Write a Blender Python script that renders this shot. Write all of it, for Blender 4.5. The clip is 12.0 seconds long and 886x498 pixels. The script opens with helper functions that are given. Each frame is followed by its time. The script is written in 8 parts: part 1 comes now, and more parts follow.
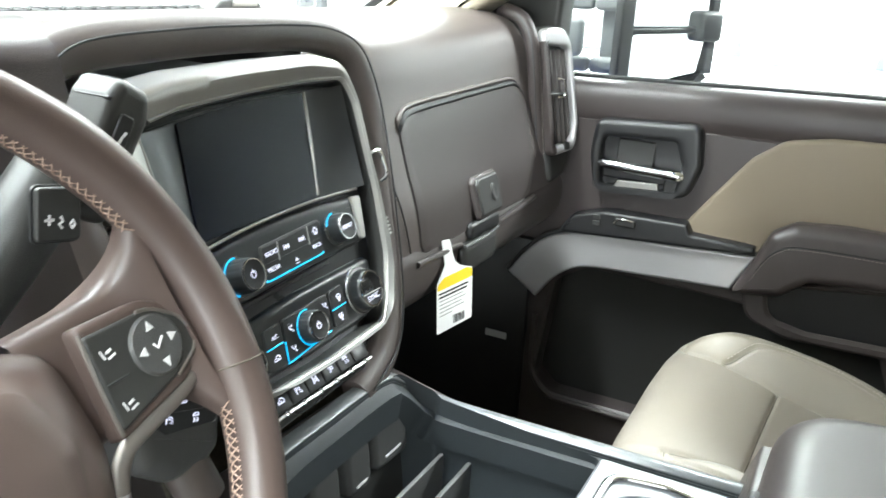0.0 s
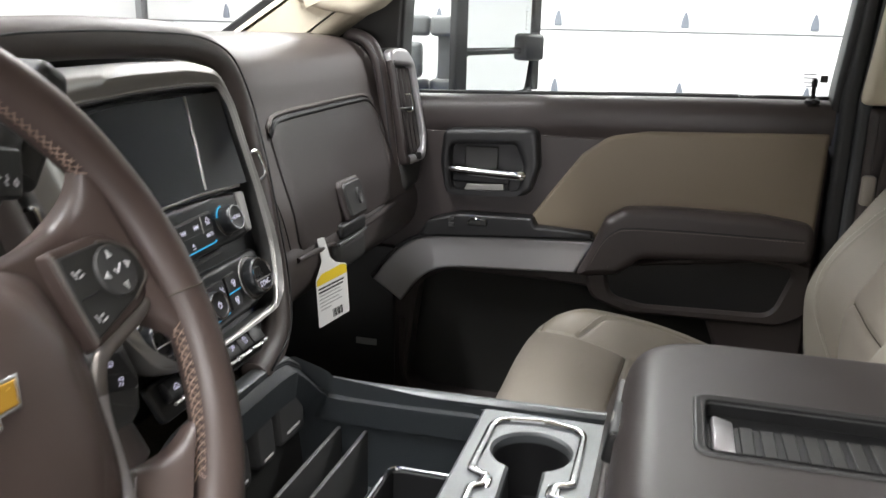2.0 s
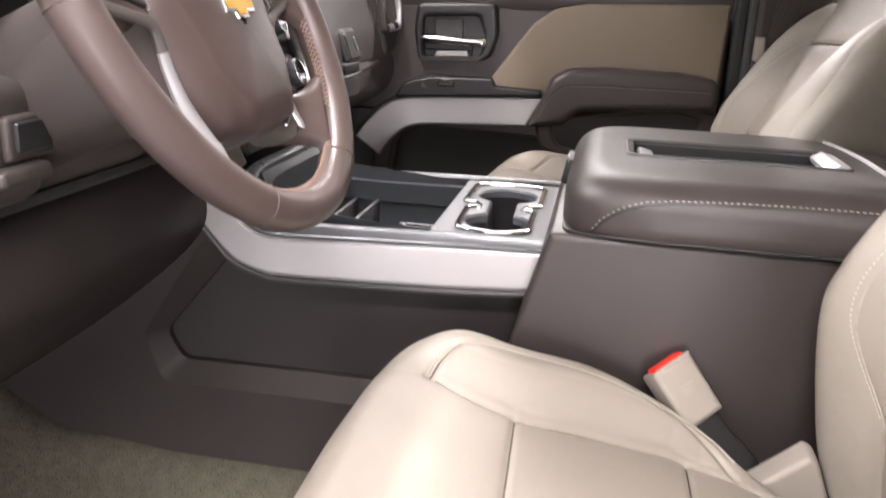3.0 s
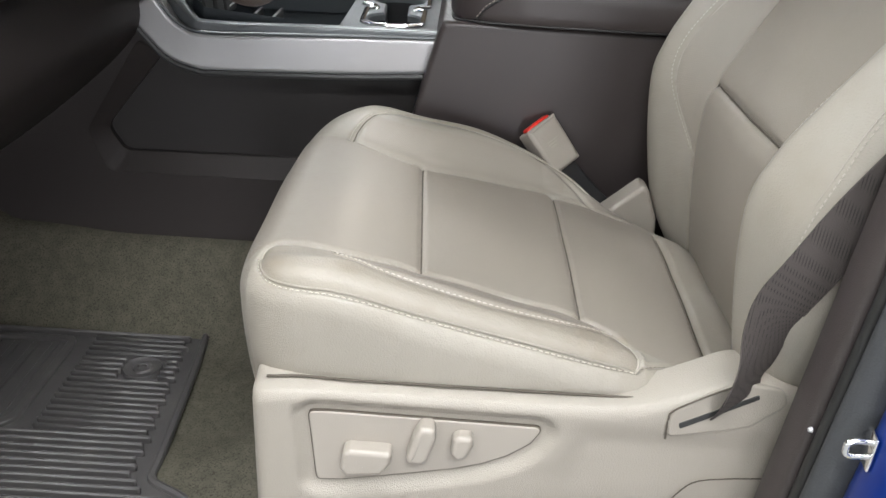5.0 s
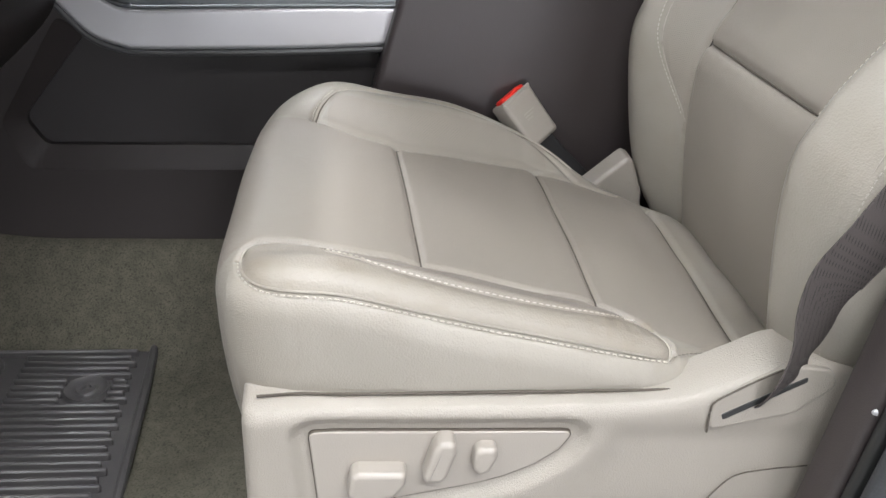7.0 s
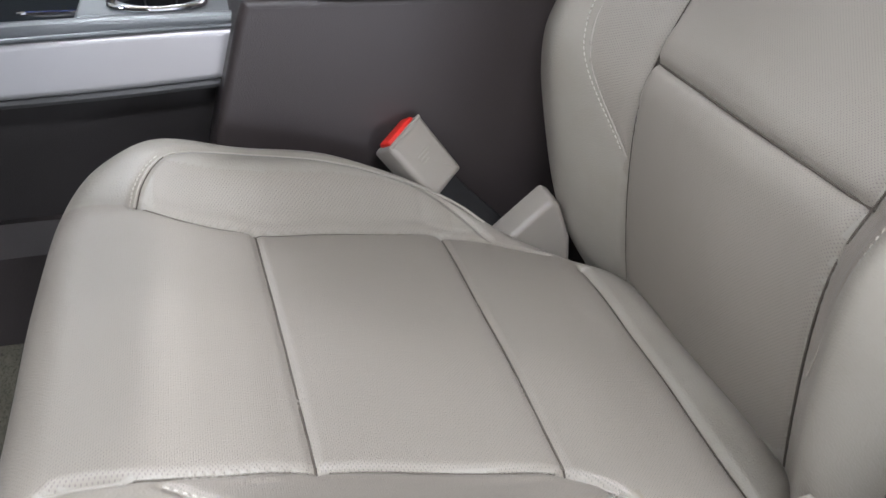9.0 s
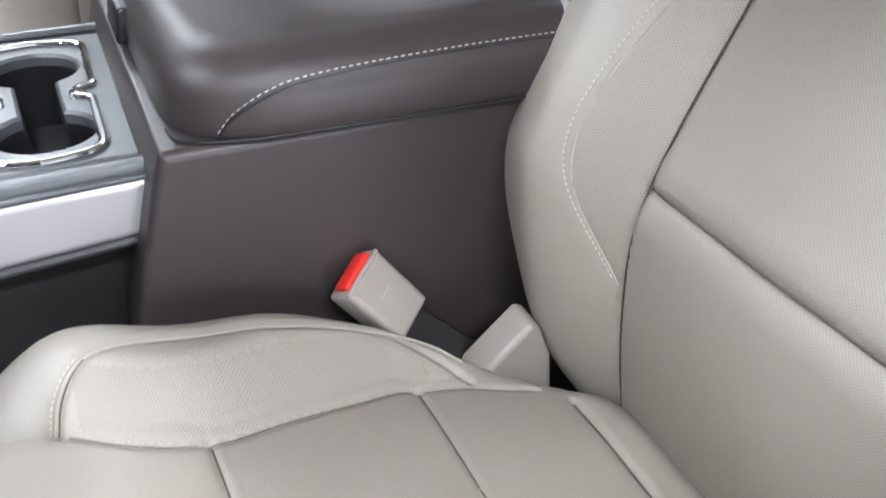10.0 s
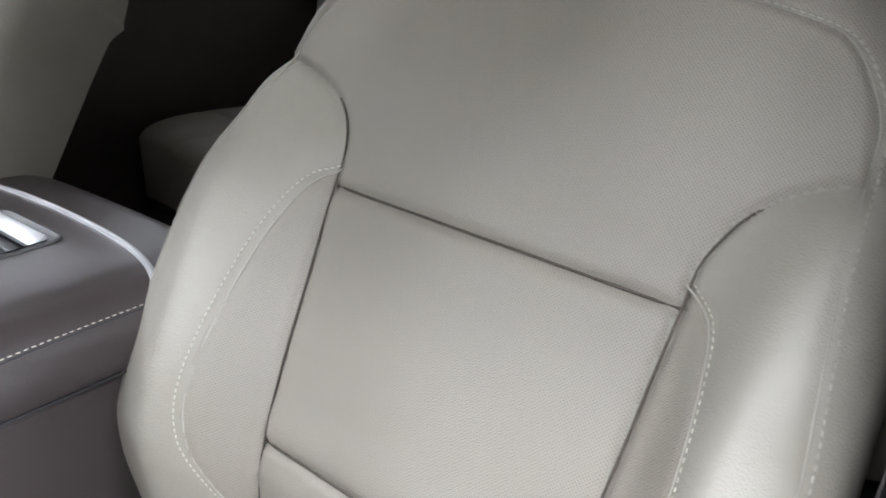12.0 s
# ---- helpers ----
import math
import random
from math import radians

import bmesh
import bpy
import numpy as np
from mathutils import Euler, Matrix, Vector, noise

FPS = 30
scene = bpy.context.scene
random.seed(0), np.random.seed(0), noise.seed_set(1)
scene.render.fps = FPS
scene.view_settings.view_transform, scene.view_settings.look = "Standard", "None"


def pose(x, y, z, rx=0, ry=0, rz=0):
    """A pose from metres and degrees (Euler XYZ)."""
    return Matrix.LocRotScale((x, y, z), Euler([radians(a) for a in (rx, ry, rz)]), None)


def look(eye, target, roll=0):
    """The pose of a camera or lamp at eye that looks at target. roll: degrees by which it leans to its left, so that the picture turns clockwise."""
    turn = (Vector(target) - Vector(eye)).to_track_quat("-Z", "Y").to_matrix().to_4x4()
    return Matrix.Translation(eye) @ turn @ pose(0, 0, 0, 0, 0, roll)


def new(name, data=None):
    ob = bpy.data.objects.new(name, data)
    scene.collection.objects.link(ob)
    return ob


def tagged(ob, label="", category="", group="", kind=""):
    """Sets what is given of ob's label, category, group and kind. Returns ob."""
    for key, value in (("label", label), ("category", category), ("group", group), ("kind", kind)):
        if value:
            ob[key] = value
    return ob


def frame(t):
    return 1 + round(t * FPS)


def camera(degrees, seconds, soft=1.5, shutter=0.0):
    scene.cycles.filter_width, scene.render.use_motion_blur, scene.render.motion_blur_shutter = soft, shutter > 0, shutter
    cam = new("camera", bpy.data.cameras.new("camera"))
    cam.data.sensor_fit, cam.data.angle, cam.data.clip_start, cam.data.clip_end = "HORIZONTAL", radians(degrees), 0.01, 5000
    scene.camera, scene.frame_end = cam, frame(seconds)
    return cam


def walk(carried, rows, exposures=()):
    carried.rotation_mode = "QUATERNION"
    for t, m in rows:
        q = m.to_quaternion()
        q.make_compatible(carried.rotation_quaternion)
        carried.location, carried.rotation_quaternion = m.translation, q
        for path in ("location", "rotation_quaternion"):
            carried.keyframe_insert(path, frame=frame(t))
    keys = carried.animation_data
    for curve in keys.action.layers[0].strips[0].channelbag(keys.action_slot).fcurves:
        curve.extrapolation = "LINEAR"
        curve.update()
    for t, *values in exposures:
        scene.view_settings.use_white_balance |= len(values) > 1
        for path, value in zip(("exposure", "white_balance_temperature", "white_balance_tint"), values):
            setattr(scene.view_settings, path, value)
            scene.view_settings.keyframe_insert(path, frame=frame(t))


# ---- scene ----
# ---- camera ----
cam = camera(55.8, 12.0, shutter=0.25)
PATH = [
    (0, (-0.63, -0.026, 0.947), (1.07, 0.818, 0.317), 3.4),
    (0.5, (-0.615, -0.024, 0.959), (1.172, 0.672, 0.392), 3.3),
    (1, (-0.611, -0.014, 0.964), (1.22, 0.593, 0.433), 1.8),
    (1.5, (-0.634, -0.03, 0.947), (1.216, 0.53, 0.433), 1.5),
    (2, (-0.751, -0.032, 0.894), (1.117, 0.48, 0.396), 1.5),
    (2.5, (-0.965, -0.034, 0.819), (0.926, 0.409, 0.342), 1.7),
    (3, (-1.127, -0.035, 0.737), (0.758, 0.305, 0.159), 2.6),
    (3.5, (-1.217, -0.036, 0.721), (0.601, 0.204, -0.076), 3.1),
    (3.7, (-1.252, -0.027, 0.717), (0.555, 0.169, -0.116), 3.6),
    (5.3, (-1.378, -0.002, 0.727), (0.404, -0.042, -0.181), 3.3),
    (5.5, (-1.366, 0.008, 0.724), (0.411, -0.058, -0.19), 3.2),
    (6, (-1.352, 0.022, 0.715), (0.424, -0.074, -0.2), 2.9),
    (6.5, (-1.33, 0.048, 0.698), (0.44, -0.088, -0.222), 2.9),
    (6.7, (-1.314, 0.055, 0.686), (0.453, -0.103, -0.236), 3.1),
    (8.3, (-1.112, 0.089, 0.684), (0.565, -0.332, -0.322), 2.6),
    (8.5, (-1.082, 0.076, 0.688), (0.583, -0.367, -0.329), 2.7),
    (9, (-0.997, 0.046, 0.699), (0.634, -0.454, -0.345), 2.7),
    (9.5, (-0.91, 0.048, 0.728), (0.669, -0.55, -0.343), 2.9),
    (10, (-0.811, 0.056, 0.779), (0.69, -0.668, -0.327), 1.6),
    (10.5, (-0.768, 0.031, 0.834), (0.663, -0.874, -0.232), 1.0),
    (11, (-0.779, 0.014, 0.888), (0.559, -1.083, -0.115), 1.6),
    (11.5, (-0.803, 0.018, 0.884), (0.461, -1.289, 0.051), 2.0),
    (12, (-0.832, 0.008, 0.87), (0.337, -1.415, 0.089), 0.8),
]
EXPOSURES = [(0.0, 1.33, 6150, 0), (0.5, 0.77, 6400, 5), (1.0, 0.26, 6450, 8), (1.5, -0.07, 6500, 10), (2.0, 0.08, 6500, 10), (2.5, 0.56, 6650, 14), (3.0, 0.82, 6750, 20), (3.5, 0.39, 6650, 19), (5.3, -0.10, 6250, 8), (6.7, -0.10, 6200, 10), (8.5, -0.27, 6000, 12), (9.5, 0.24, 5850, 12), (10.5, 0.54, 5850, 11), (11.0, 0.5, 5900, 10), (11.5, 0.5, 5850, 10), (12.0, 0.52, 5850, 10)]
walk(cam, [(t, look(eye, target, roll)) for t, eye, target, roll in PATH], EXPOSURES)
LAMP_WATTS = 140.0
DOOR_WATTS = 100.0
LIT = 0.30

# ---- light ----
world = bpy.data.worlds.new("world")
scene.world = world
world.use_nodes = True
world.node_tree.nodes["Background"].inputs[0].default_value = (0.9, 0.95, 1.0, 1)
world.node_tree.nodes["Background"].inputs[1].default_value = 0.04


d = bpy.data.lights.new("doorway_daylight", "AREA")
d.shape, d.size, d.size_y, d.energy, d.color = "RECTANGLE", 1.2, 1.5, DOOR_WATTS, (1.0, 0.975, 0.985)
new("doorway_daylight", d).matrix_world = look((-6.62, -1.2, 0.2), (0, -0.6, 0.2))


def ceiling_lamp(x, y, z, sx, sy, watts):
    d = bpy.data.lights.new("ceiling_strip_lamp", "AREA")
    d.shape, d.size, d.size_y, d.energy, d.color = "RECTANGLE", sx, sy, watts, (1.0, 0.995, 0.985)
    ob = new("ceiling_strip_lamp", d)
    ob.location = (x, y, z)
    return ob


for lx, ly, sx, sy, share in ((-1.75, -0.3, 0.5, 2.4, 0.62), (-3.4, 2.4, 0.5, 2.4, 0.3), (3.2, -2.2, 0.5, 2.4, 2.1), (3.8, 1.2, 0.5, 2.4, 1.4), (-0.6, 1.08, 1.3, 0.22, 0.46), (0.9, 1.08, 1.3, 0.22, 0.38), (-0.8, 2.6, 2.4, 0.5, 0.8), (-3.0, -0.6, 0.5, 2.4, 1.2), (1.0, 4.2, 0.5, 2.4, 0.9), (-0.2, -3.6, 0.5, 2.4, 0.8)):
    ceiling_lamp(lx, ly, 3.0, sx, sy, LAMP_WATTS * share)


# ---- materials ----
def material(name, base, rough=0.5, metal=0.0, var=0.08, var_scale=9.0, grain=0.0, grain_scale=900.0, grain_kind="voronoi",
             spec=0.5, coat=0.0, emit=None, emit_strength=0.0, second=None, second_scale=40.0, second_amount=0.5, rough_var=0.08, wave=0.0, wave_scale=22.0):
    """Colour that wanders at two scales, a fine relief and uneven gloss, all in metres of the object."""
    m = bpy.data.materials.new(name)
    m.use_nodes = True
    nt = m.node_tree
    b = nt.nodes["Principled BSDF"]
    b.inputs["Base Color"].default_value = (*base, 1)
    b.inputs["Roughness"].default_value = rough
    b.inputs["Metallic"].default_value = metal
    b.inputs["Specular IOR Level"].default_value = spec
    b.inputs["Coat Weight"].default_value = coat
    co = nt.nodes.new("ShaderNodeTexCoord")
    if var or second:
        n1 = nt.nodes.new("ShaderNodeTexNoise")
        n1.inputs["Scale"].default_value, n1.inputs["Detail"].default_value = var_scale, 6
        nt.links.new(co.outputs["Object"], n1.inputs["Vector"])
        ramp = nt.nodes.new("ShaderNodeMix")
        ramp.data_type = "RGBA"
        ramp.inputs["A"].default_value = (*[c * (1 - var) for c in base], 1)
        ramp.inputs["B"].default_value = (*[min(1, c * (1 + var)) for c in base], 1)
        nt.links.new(n1.outputs["Fac"], ramp.inputs["Factor"])
        out = ramp.outputs["Result"]
        if second:
            n2 = nt.nodes.new("ShaderNodeTexNoise")
            n2.inputs["Scale"].default_value, n2.inputs["Detail"].default_value = second_scale, 8
            nt.links.new(co.outputs["Object"], n2.inputs["Vector"])
            mr = nt.nodes.new("ShaderNodeMapRange")
            mr.inputs["From Min"].default_value, mr.inputs["From Max"].default_value = 0.48, 0.72
            mr.inputs["To Max"].default_value = second_amount
            nt.links.new(n2.outputs["Fac"], mr.inputs["Value"])
            mix = nt.nodes.new("ShaderNodeMix")
            mix.data_type = "RGBA"
            mix.inputs["B"].default_value = (*second, 1)
            nt.links.new(out, mix.inputs["A"])
            nt.links.new(mr.outputs["Result"], mix.inputs["Factor"])
            out = mix.outputs["Result"]
        nt.links.new(out, b.inputs["Base Color"])
        rv = nt.nodes.new("ShaderNodeMapRange")
        rv.inputs["To Min"].default_value, rv.inputs["To Max"].default_value = max(0.02, rough - rough_var), min(1, rough + rough_var)
        nt.links.new(n1.outputs["Fac"], rv.inputs["Value"])
        nt.links.new(rv.outputs["Result"], b.inputs["Roughness"])
    if grain:
        if grain_kind == "voronoi":
            g = nt.nodes.new("ShaderNodeTexVoronoi")
            g.inputs["Scale"].default_value = grain_scale
            h = g.outputs["Distance"]
        else:
            g = nt.nodes.new("ShaderNodeTexNoise")
            g.inputs["Scale"].default_value, g.inputs["Detail"].default_value = grain_scale, 3
            h = g.outputs["Fac"]
        nt.links.new(co.outputs["Object"], g.inputs["Vector"])
        bump = nt.nodes.new("ShaderNodeBump")
        bump.inputs["Strength"].default_value, bump.inputs["Distance"].default_value = grain, 0.0006
        nt.links.new(h, bump.inputs["Height"])
        nt.links.new(bump.outputs["Normal"], b.inputs["Normal"])
    if wave:
        wn = nt.nodes.new("ShaderNodeTexNoise")
        wn.inputs["Scale"].default_value, wn.inputs["Detail"].default_value, wn.inputs["Distortion"].default_value = wave_scale, 4, 0.6
        nt.links.new(co.outputs["Object"], wn.inputs["Vector"])
        wb = nt.nodes.new("ShaderNodeBump")
        wb.inputs["Strength"].default_value, wb.inputs["Distance"].default_value = wave, 0.004
        nt.links.new(wn.outputs["Fac"], wb.inputs["Height"])
        if b.inputs["Normal"].links:
            nt.links.new(b.inputs["Normal"].links[0].from_socket, wb.inputs["Normal"])
        nt.links.new(wb.outputs["Normal"], b.inputs["Normal"])
    if emit:
        b.inputs["Emission Color"].default_value = (*emit, 1)
        b.inputs["Emission Strength"].default_value = emit_strength
    return m


def dotted(name, base, rough, pitch, dark):
    """Perforated leather: rows of small holes over the grain, in the object's own x and y."""
    m = material(name, base, rough, 0, 0.09, 7.0, 0.35, 800.0, wave=0.26, wave_scale=24.0)
    nt = m.node_tree
    b = nt.nodes["Principled BSDF"]
    co = nt.nodes.new("ShaderNodeTexCoord")
    sep = nt.nodes.new("ShaderNodeSeparateXYZ")
    nt.links.new(co.outputs["Object"], sep.inputs["Vector"])
    waves = []
    for axes, sign in (("X", 1), ("Y", 1)):
        k = nt.nodes.new("ShaderNodeMath")
        k.operation = "MULTIPLY"
        k.inputs[1].default_value = math.pi / pitch
        nt.links.new(sep.outputs[axes], k.inputs[0])
        waves.append(k)
    add, sub = nt.nodes.new("ShaderNodeMath"), nt.nodes.new("ShaderNodeMath")
    add.operation, sub.operation = "ADD", "SUBTRACT"
    sines = []
    for node in (add, sub):
        nt.links.new(waves[0].outputs[0], node.inputs[0])
        nt.links.new(waves[1].outputs[0], node.inputs[1])
        s = nt.nodes.new("ShaderNodeMath")
        s.operation = "SINE"
        nt.links.new(node.outputs[0], s.inputs[0])
        a = nt.nodes.new("ShaderNodeMath")
        a.operation = "ABSOLUTE"
        nt.links.new(s.outputs[0], a.inputs[0])
        sines.append(a)
    prod = nt.nodes.new("ShaderNodeMath")
    prod.operation = "MULTIPLY"
    for n, a in enumerate(sines):
        nt.links.new(a.outputs[0], prod.inputs[n])
    hole = nt.nodes.new("ShaderNodeMapRange")
    hole.inputs["From Min"].default_value, hole.inputs["From Max"].default_value = 0.72, 0.92
    nt.links.new(prod.outputs[0], hole.inputs["Value"])
    old = b.inputs["Base Color"].links[0].from_socket
    mix = nt.nodes.new("ShaderNodeMix")
    mix.data_type = "RGBA"
    mix.inputs["B"].default_value = (*[c * dark for c in base], 1)
    nt.links.new(old, mix.inputs["A"])
    nt.links.new(hole.outputs["Result"], mix.inputs["Factor"])
    nt.links.new(mix.outputs["Result"], b.inputs["Base Color"])
    bump = nt.nodes.new("ShaderNodeBump")
    bump.invert = True
    bump.inputs["Strength"].default_value, bump.inputs["Distance"].default_value = 0.5, 0.0006
    nt.links.new(hole.outputs["Result"], bump.inputs["Height"])
    nt.links.new(b.inputs["Normal"].links[0].from_socket, bump.inputs["Normal"])
    nt.links.new(bump.outputs["Normal"], b.inputs["Normal"])
    return m


TAN = (0.287, 0.263, 0.224)
BROWN = (0.070, 0.057, 0.053)
m_leather = material("tan_leather", TAN, 0.42, 0, 0.08, 9.0, 0.45, 620.0, wave=0.30, wave_scale=24.0, second=(0.245, 0.216, 0.176), second_scale=11.0, second_amount=0.55)
m_perf = dotted("tan_perforated_leather", (0.266, 0.237, 0.201), 0.46, 0.0028, 0.66)
m_worn = material("worn_tan_leather", (0.262, 0.235, 0.196), 0.46, 0, 0.1, 22.0, 0.4, 500.0, wave=0.10, wave_scale=40.0, second=(0.205, 0.172, 0.130), second_scale=16.0, second_amount=0.75)
m_seam = material("seam_shadow_thread", (0.075, 0.062, 0.048), 0.8, 0, 0.1, 50.0)
m_thread = material("pale_thread", (0.49, 0.45, 0.385), 0.7, 0, 0.1, 200.0)
m_thread_soft = material("tan_thread", (0.36, 0.33, 0.285), 0.7, 0, 0.1, 200.0)
m_thread_dim = material("grey_thread", (0.3, 0.27, 0.24), 0.7, 0, 0.1, 200.0)
m_thread_tan = material("copper_thread", (0.30, 0.215, 0.17), 0.7, 0, 0.1, 200.0)
m_tan_plastic = material("tan_moulded_plastic", (0.30, 0.272, 0.233), 0.42, 0, 0.05, 5.0, 0.6, 760.0)
m_tan_smooth = material("smooth_tan_plastic", (0.31, 0.28, 0.243), 0.38, 0, 0.03, 12.0, 0.15, 700.0)
m_door_tan = material("tan_door_vinyl", (0.170, 0.138, 0.098), 0.5, 0, 0.05, 6.0, 0.4, 800.0)
m_brown = material("brown_soft_vinyl", (0.045, 0.037, 0.036), 0.36, 0, 0.08, 5.0, 0.25, 900.0, wave=0.08, wave_scale=14.0, spec=0.45)
# knee panel brown, darkened in place of the shade under the dashboard
m_knee = material("shade_darkened_knee_plastic", (0.028, 0.023, 0.022), 0.6, 0, 0.1, 6.0, 0.25, 800.0, spec=0.25)
# console brown made darker to carry the footwell's shade in its colour
m_side = material("shade_darkened_console_side", (0.031, 0.026, 0.025), 0.55, 0, 0.08, 6.0, 0.25, 800.0, spec=0.3)
# pocket back: the recess's shade is put into this dark base colour
m_pocket = material("shade_dark_pocket_back", (0.019, 0.016, 0.0155), 0.6, 0, 0.1, 8.0, 0.3, 700.0)
m_spoke = material("satin_grey_spoke_trim", (0.17, 0.155, 0.143), 0.38, 0.5, 0.04, 8.0, 0.05, 1500.0, "noise")
m_dash = material("brown_dashboard_vinyl", BROWN, 0.42, 0, 0.08, 5.0, 0.2, 900.0, spec=0.5, coat=0.06)
m_dash.node_tree.nodes["Principled BSDF"].inputs["Coat Roughness"].default_value = 0.35
m_brown_hard = material("brown_hard_plastic", (0.050, 0.041, 0.039), 0.48, 0, 0.08, 5.0, 0.25, 800.0)
m_wheel = material("brown_wheel_leather", (0.074, 0.053, 0.047), 0.38, 0, 0.06, 12.0, 0.10, 1200.0)
m_dark = material("charcoal_plastic", (0.024, 0.024, 0.023), 0.45, 0, 0.1, 10.0, 0.12, 1000.0)
m_black = material("black_plastic", (0.012, 0.012, 0.013), 0.42, 0, 0.1, 10.0, 0.2, 800.0)
m_grey = material("dark_grey_plastic", (0.05, 0.05, 0.05), 0.42, 0, 0.1, 10.0, 0.3, 800.0)
m_gloss = material("gloss_black", (0.010, 0.011, 0.012), 0.28, 0, 0.05, 10.0)
m_fascia = material("satin_charcoal_fascia", (0.030, 0.032, 0.034), 0.30, 0.25, 0.05, 10.0, 0.04, 1400.0, "noise")
m_screen = material("screen_glass", (0.004, 0.006, 0.012), 0.22, 0, 0.05, 10.0, spec=0.25)
m_silver = material("satin_silver_trim", (0.47, 0.465, 0.475), 0.30, 0.45, 0.03, 8.0, 0.04, 1500.0, "noise")
m_pewter = material("brushed_pewter_trim", (0.40, 0.392, 0.375), 0.34, 0.75, 0.04, 8.0, 0.05, 1500.0, "noise")
m_chrome = material("chrome", (0.85, 0.85, 0.86), 0.08, 1.0, 0.02, 20.0, rough_var=0.03)
m_rail = material("slate_rail_plastic", (0.115, 0.123, 0.128), 0.30, 0.2, 0.05, 8.0, 0.2, 900.0)
m_bin = material("slate_bin_liner", (0.022, 0.027, 0.031), 0.55, 0, 0.1, 10.0, 0.5, 700.0)
m_carpet = material("olive_carpet", (0.092, 0.086, 0.066), 0.95, 0, 0.4, 60.0, 1.0, 650.0, "noise", spec=0.1, second=(0.030, 0.027, 0.020), second_scale=420.0, second_amount=0.8)
m_rubber = material("rubber_mat", (0.062, 0.058, 0.058), 0.5, 0, 0.12, 14.0, 0.3, 600.0, second=(0.10, 0.095, 0.086), second_scale=25.0, second_amount=0.4)
m_belt = dotted("dark_woven_webbing", (0.062, 0.052, 0.048), 0.75, 0.0027, 0.25)
m_red = material("red_button", (0.75, 0.03, 0.018), 0.4, 0, 0.05, 60.0)
m_blue = material("blue_metallic_paint", (0.002, 0.022, 0.17), 0.3, 0.2, 0.05, 10.0, coat=0.4, spec=0.3)
m_seal = material("rubber_seal", (0.045, 0.047, 0.05), 0.5, 0, 0.1, 20.0, 0.3, 500.0)
m_head = material("beige_headliner_trim", (0.62, 0.56, 0.44), 0.65, 0, 0.04, 8.0, 0.4, 900.0)
m_wall = material("white_painted_panel", (0.82, 0.82, 0.82), 0.5, 0, 0.02, 1.0, 0.1, 60.0, "noise")
m_joint = material("grey_joint", (0.25, 0.26, 0.27), 0.7, 0, 0.1, 5.0)
m_floor_c = material("painted_concrete", (0.22, 0.22, 0.215), 0.4, 0, 0.15, 1.5, 0.2, 60.0, "noise")
m_zinc = material("zinc_hinge", (0.22, 0.24, 0.28), 0.4, 0.6, 0.1, 40.0)
m_paper = material("white_card", (0.85, 0.85, 0.84), 0.6, 0, 0.02, 20.0)
m_yellow = material("yellow_print", (0.85, 0.62, 0.02), 0.6, 0, 0.03, 20.0)
m_ink = material("black_ink", (0.03, 0.03, 0.03), 0.6)
m_inkgrey = material("grey_ink", (0.35, 0.35, 0.35), 0.6)
m_gold = material("gold_emblem", (0.75, 0.42, 0.06), 0.25, 0.5, 0.05, 40.0)
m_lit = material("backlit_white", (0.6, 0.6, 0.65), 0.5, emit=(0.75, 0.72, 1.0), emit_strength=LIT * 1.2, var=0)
m_cyan = material("cyan_light_line", (0.02, 0.3, 0.4), 0.5, emit=(0.02, 0.42, 0.9), emit_strength=LIT * 1.6, var=0)
m_legend = material("pale_legend", (0.55, 0.55, 0.56), 0.5, var=0)
m_mirror_arm = material("grey_mirror_arm", (0.20, 0.205, 0.21), 0.45, 0, 0.08, 10.0, 0.2, 800.0)
m_mirror = material("mirror_glass", (0.9, 0.92, 0.93), 0.01, 1.0, var=0)


def glass(name, tint, gloss):
    m = bpy.data.materials.new(name)
    m.use_nodes = True
    nt = m.node_tree
    nt.nodes.remove(nt.nodes["Principled BSDF"])
    tr, gl, mix = nt.nodes.new("ShaderNodeBsdfTransparent"), nt.nodes.new("ShaderNodeBsdfGlossy"), nt.nodes.new("ShaderNodeMixShader")
    tr.inputs[0].default_value = (*tint, 1)
    gl.inputs["Roughness"].default_value = 0.02
    fr = nt.nodes.new("ShaderNodeFresnel")
    fr.inputs[0].default_value = gloss
    nt.links.new(fr.outputs[0], mix.inputs[0])
    nt.links.new(tr.outputs[0], mix.inputs[1])
    nt.links.new(gl.outputs[0], mix.inputs[2])
    nt.links.new(mix.outputs[0], nt.nodes["Material Output"].inputs["Surface"])
    return m


m_glass = glass("window_glass", (0.96, 0.98, 0.97), 1.35)


# ---- building tools ----
def world_of(ob):
    return (world_of(ob.parent) @ ob.matrix_parent_inverse @ ob.matrix_basis) if ob.parent else ob.matrix_basis.copy()


def thing(name, at=(0, 0, 0), label="", category="", group="", kind=""):
    ob = new(name)
    ob.empty_display_size = 0.05
    ob.matrix_basis = Matrix.Translation(at)
    return tagged(ob, label, category, group, kind)


def finish(me, mats, angle=38):
    for m in mats if isinstance(mats, (list, tuple)) else [mats]:
        me.materials.append(m)
    me.polygons.foreach_set("use_smooth", [True] * len(me.polygons))
    me.set_sharp_from_angle(angle=radians(angle))
    me.update()
    return me


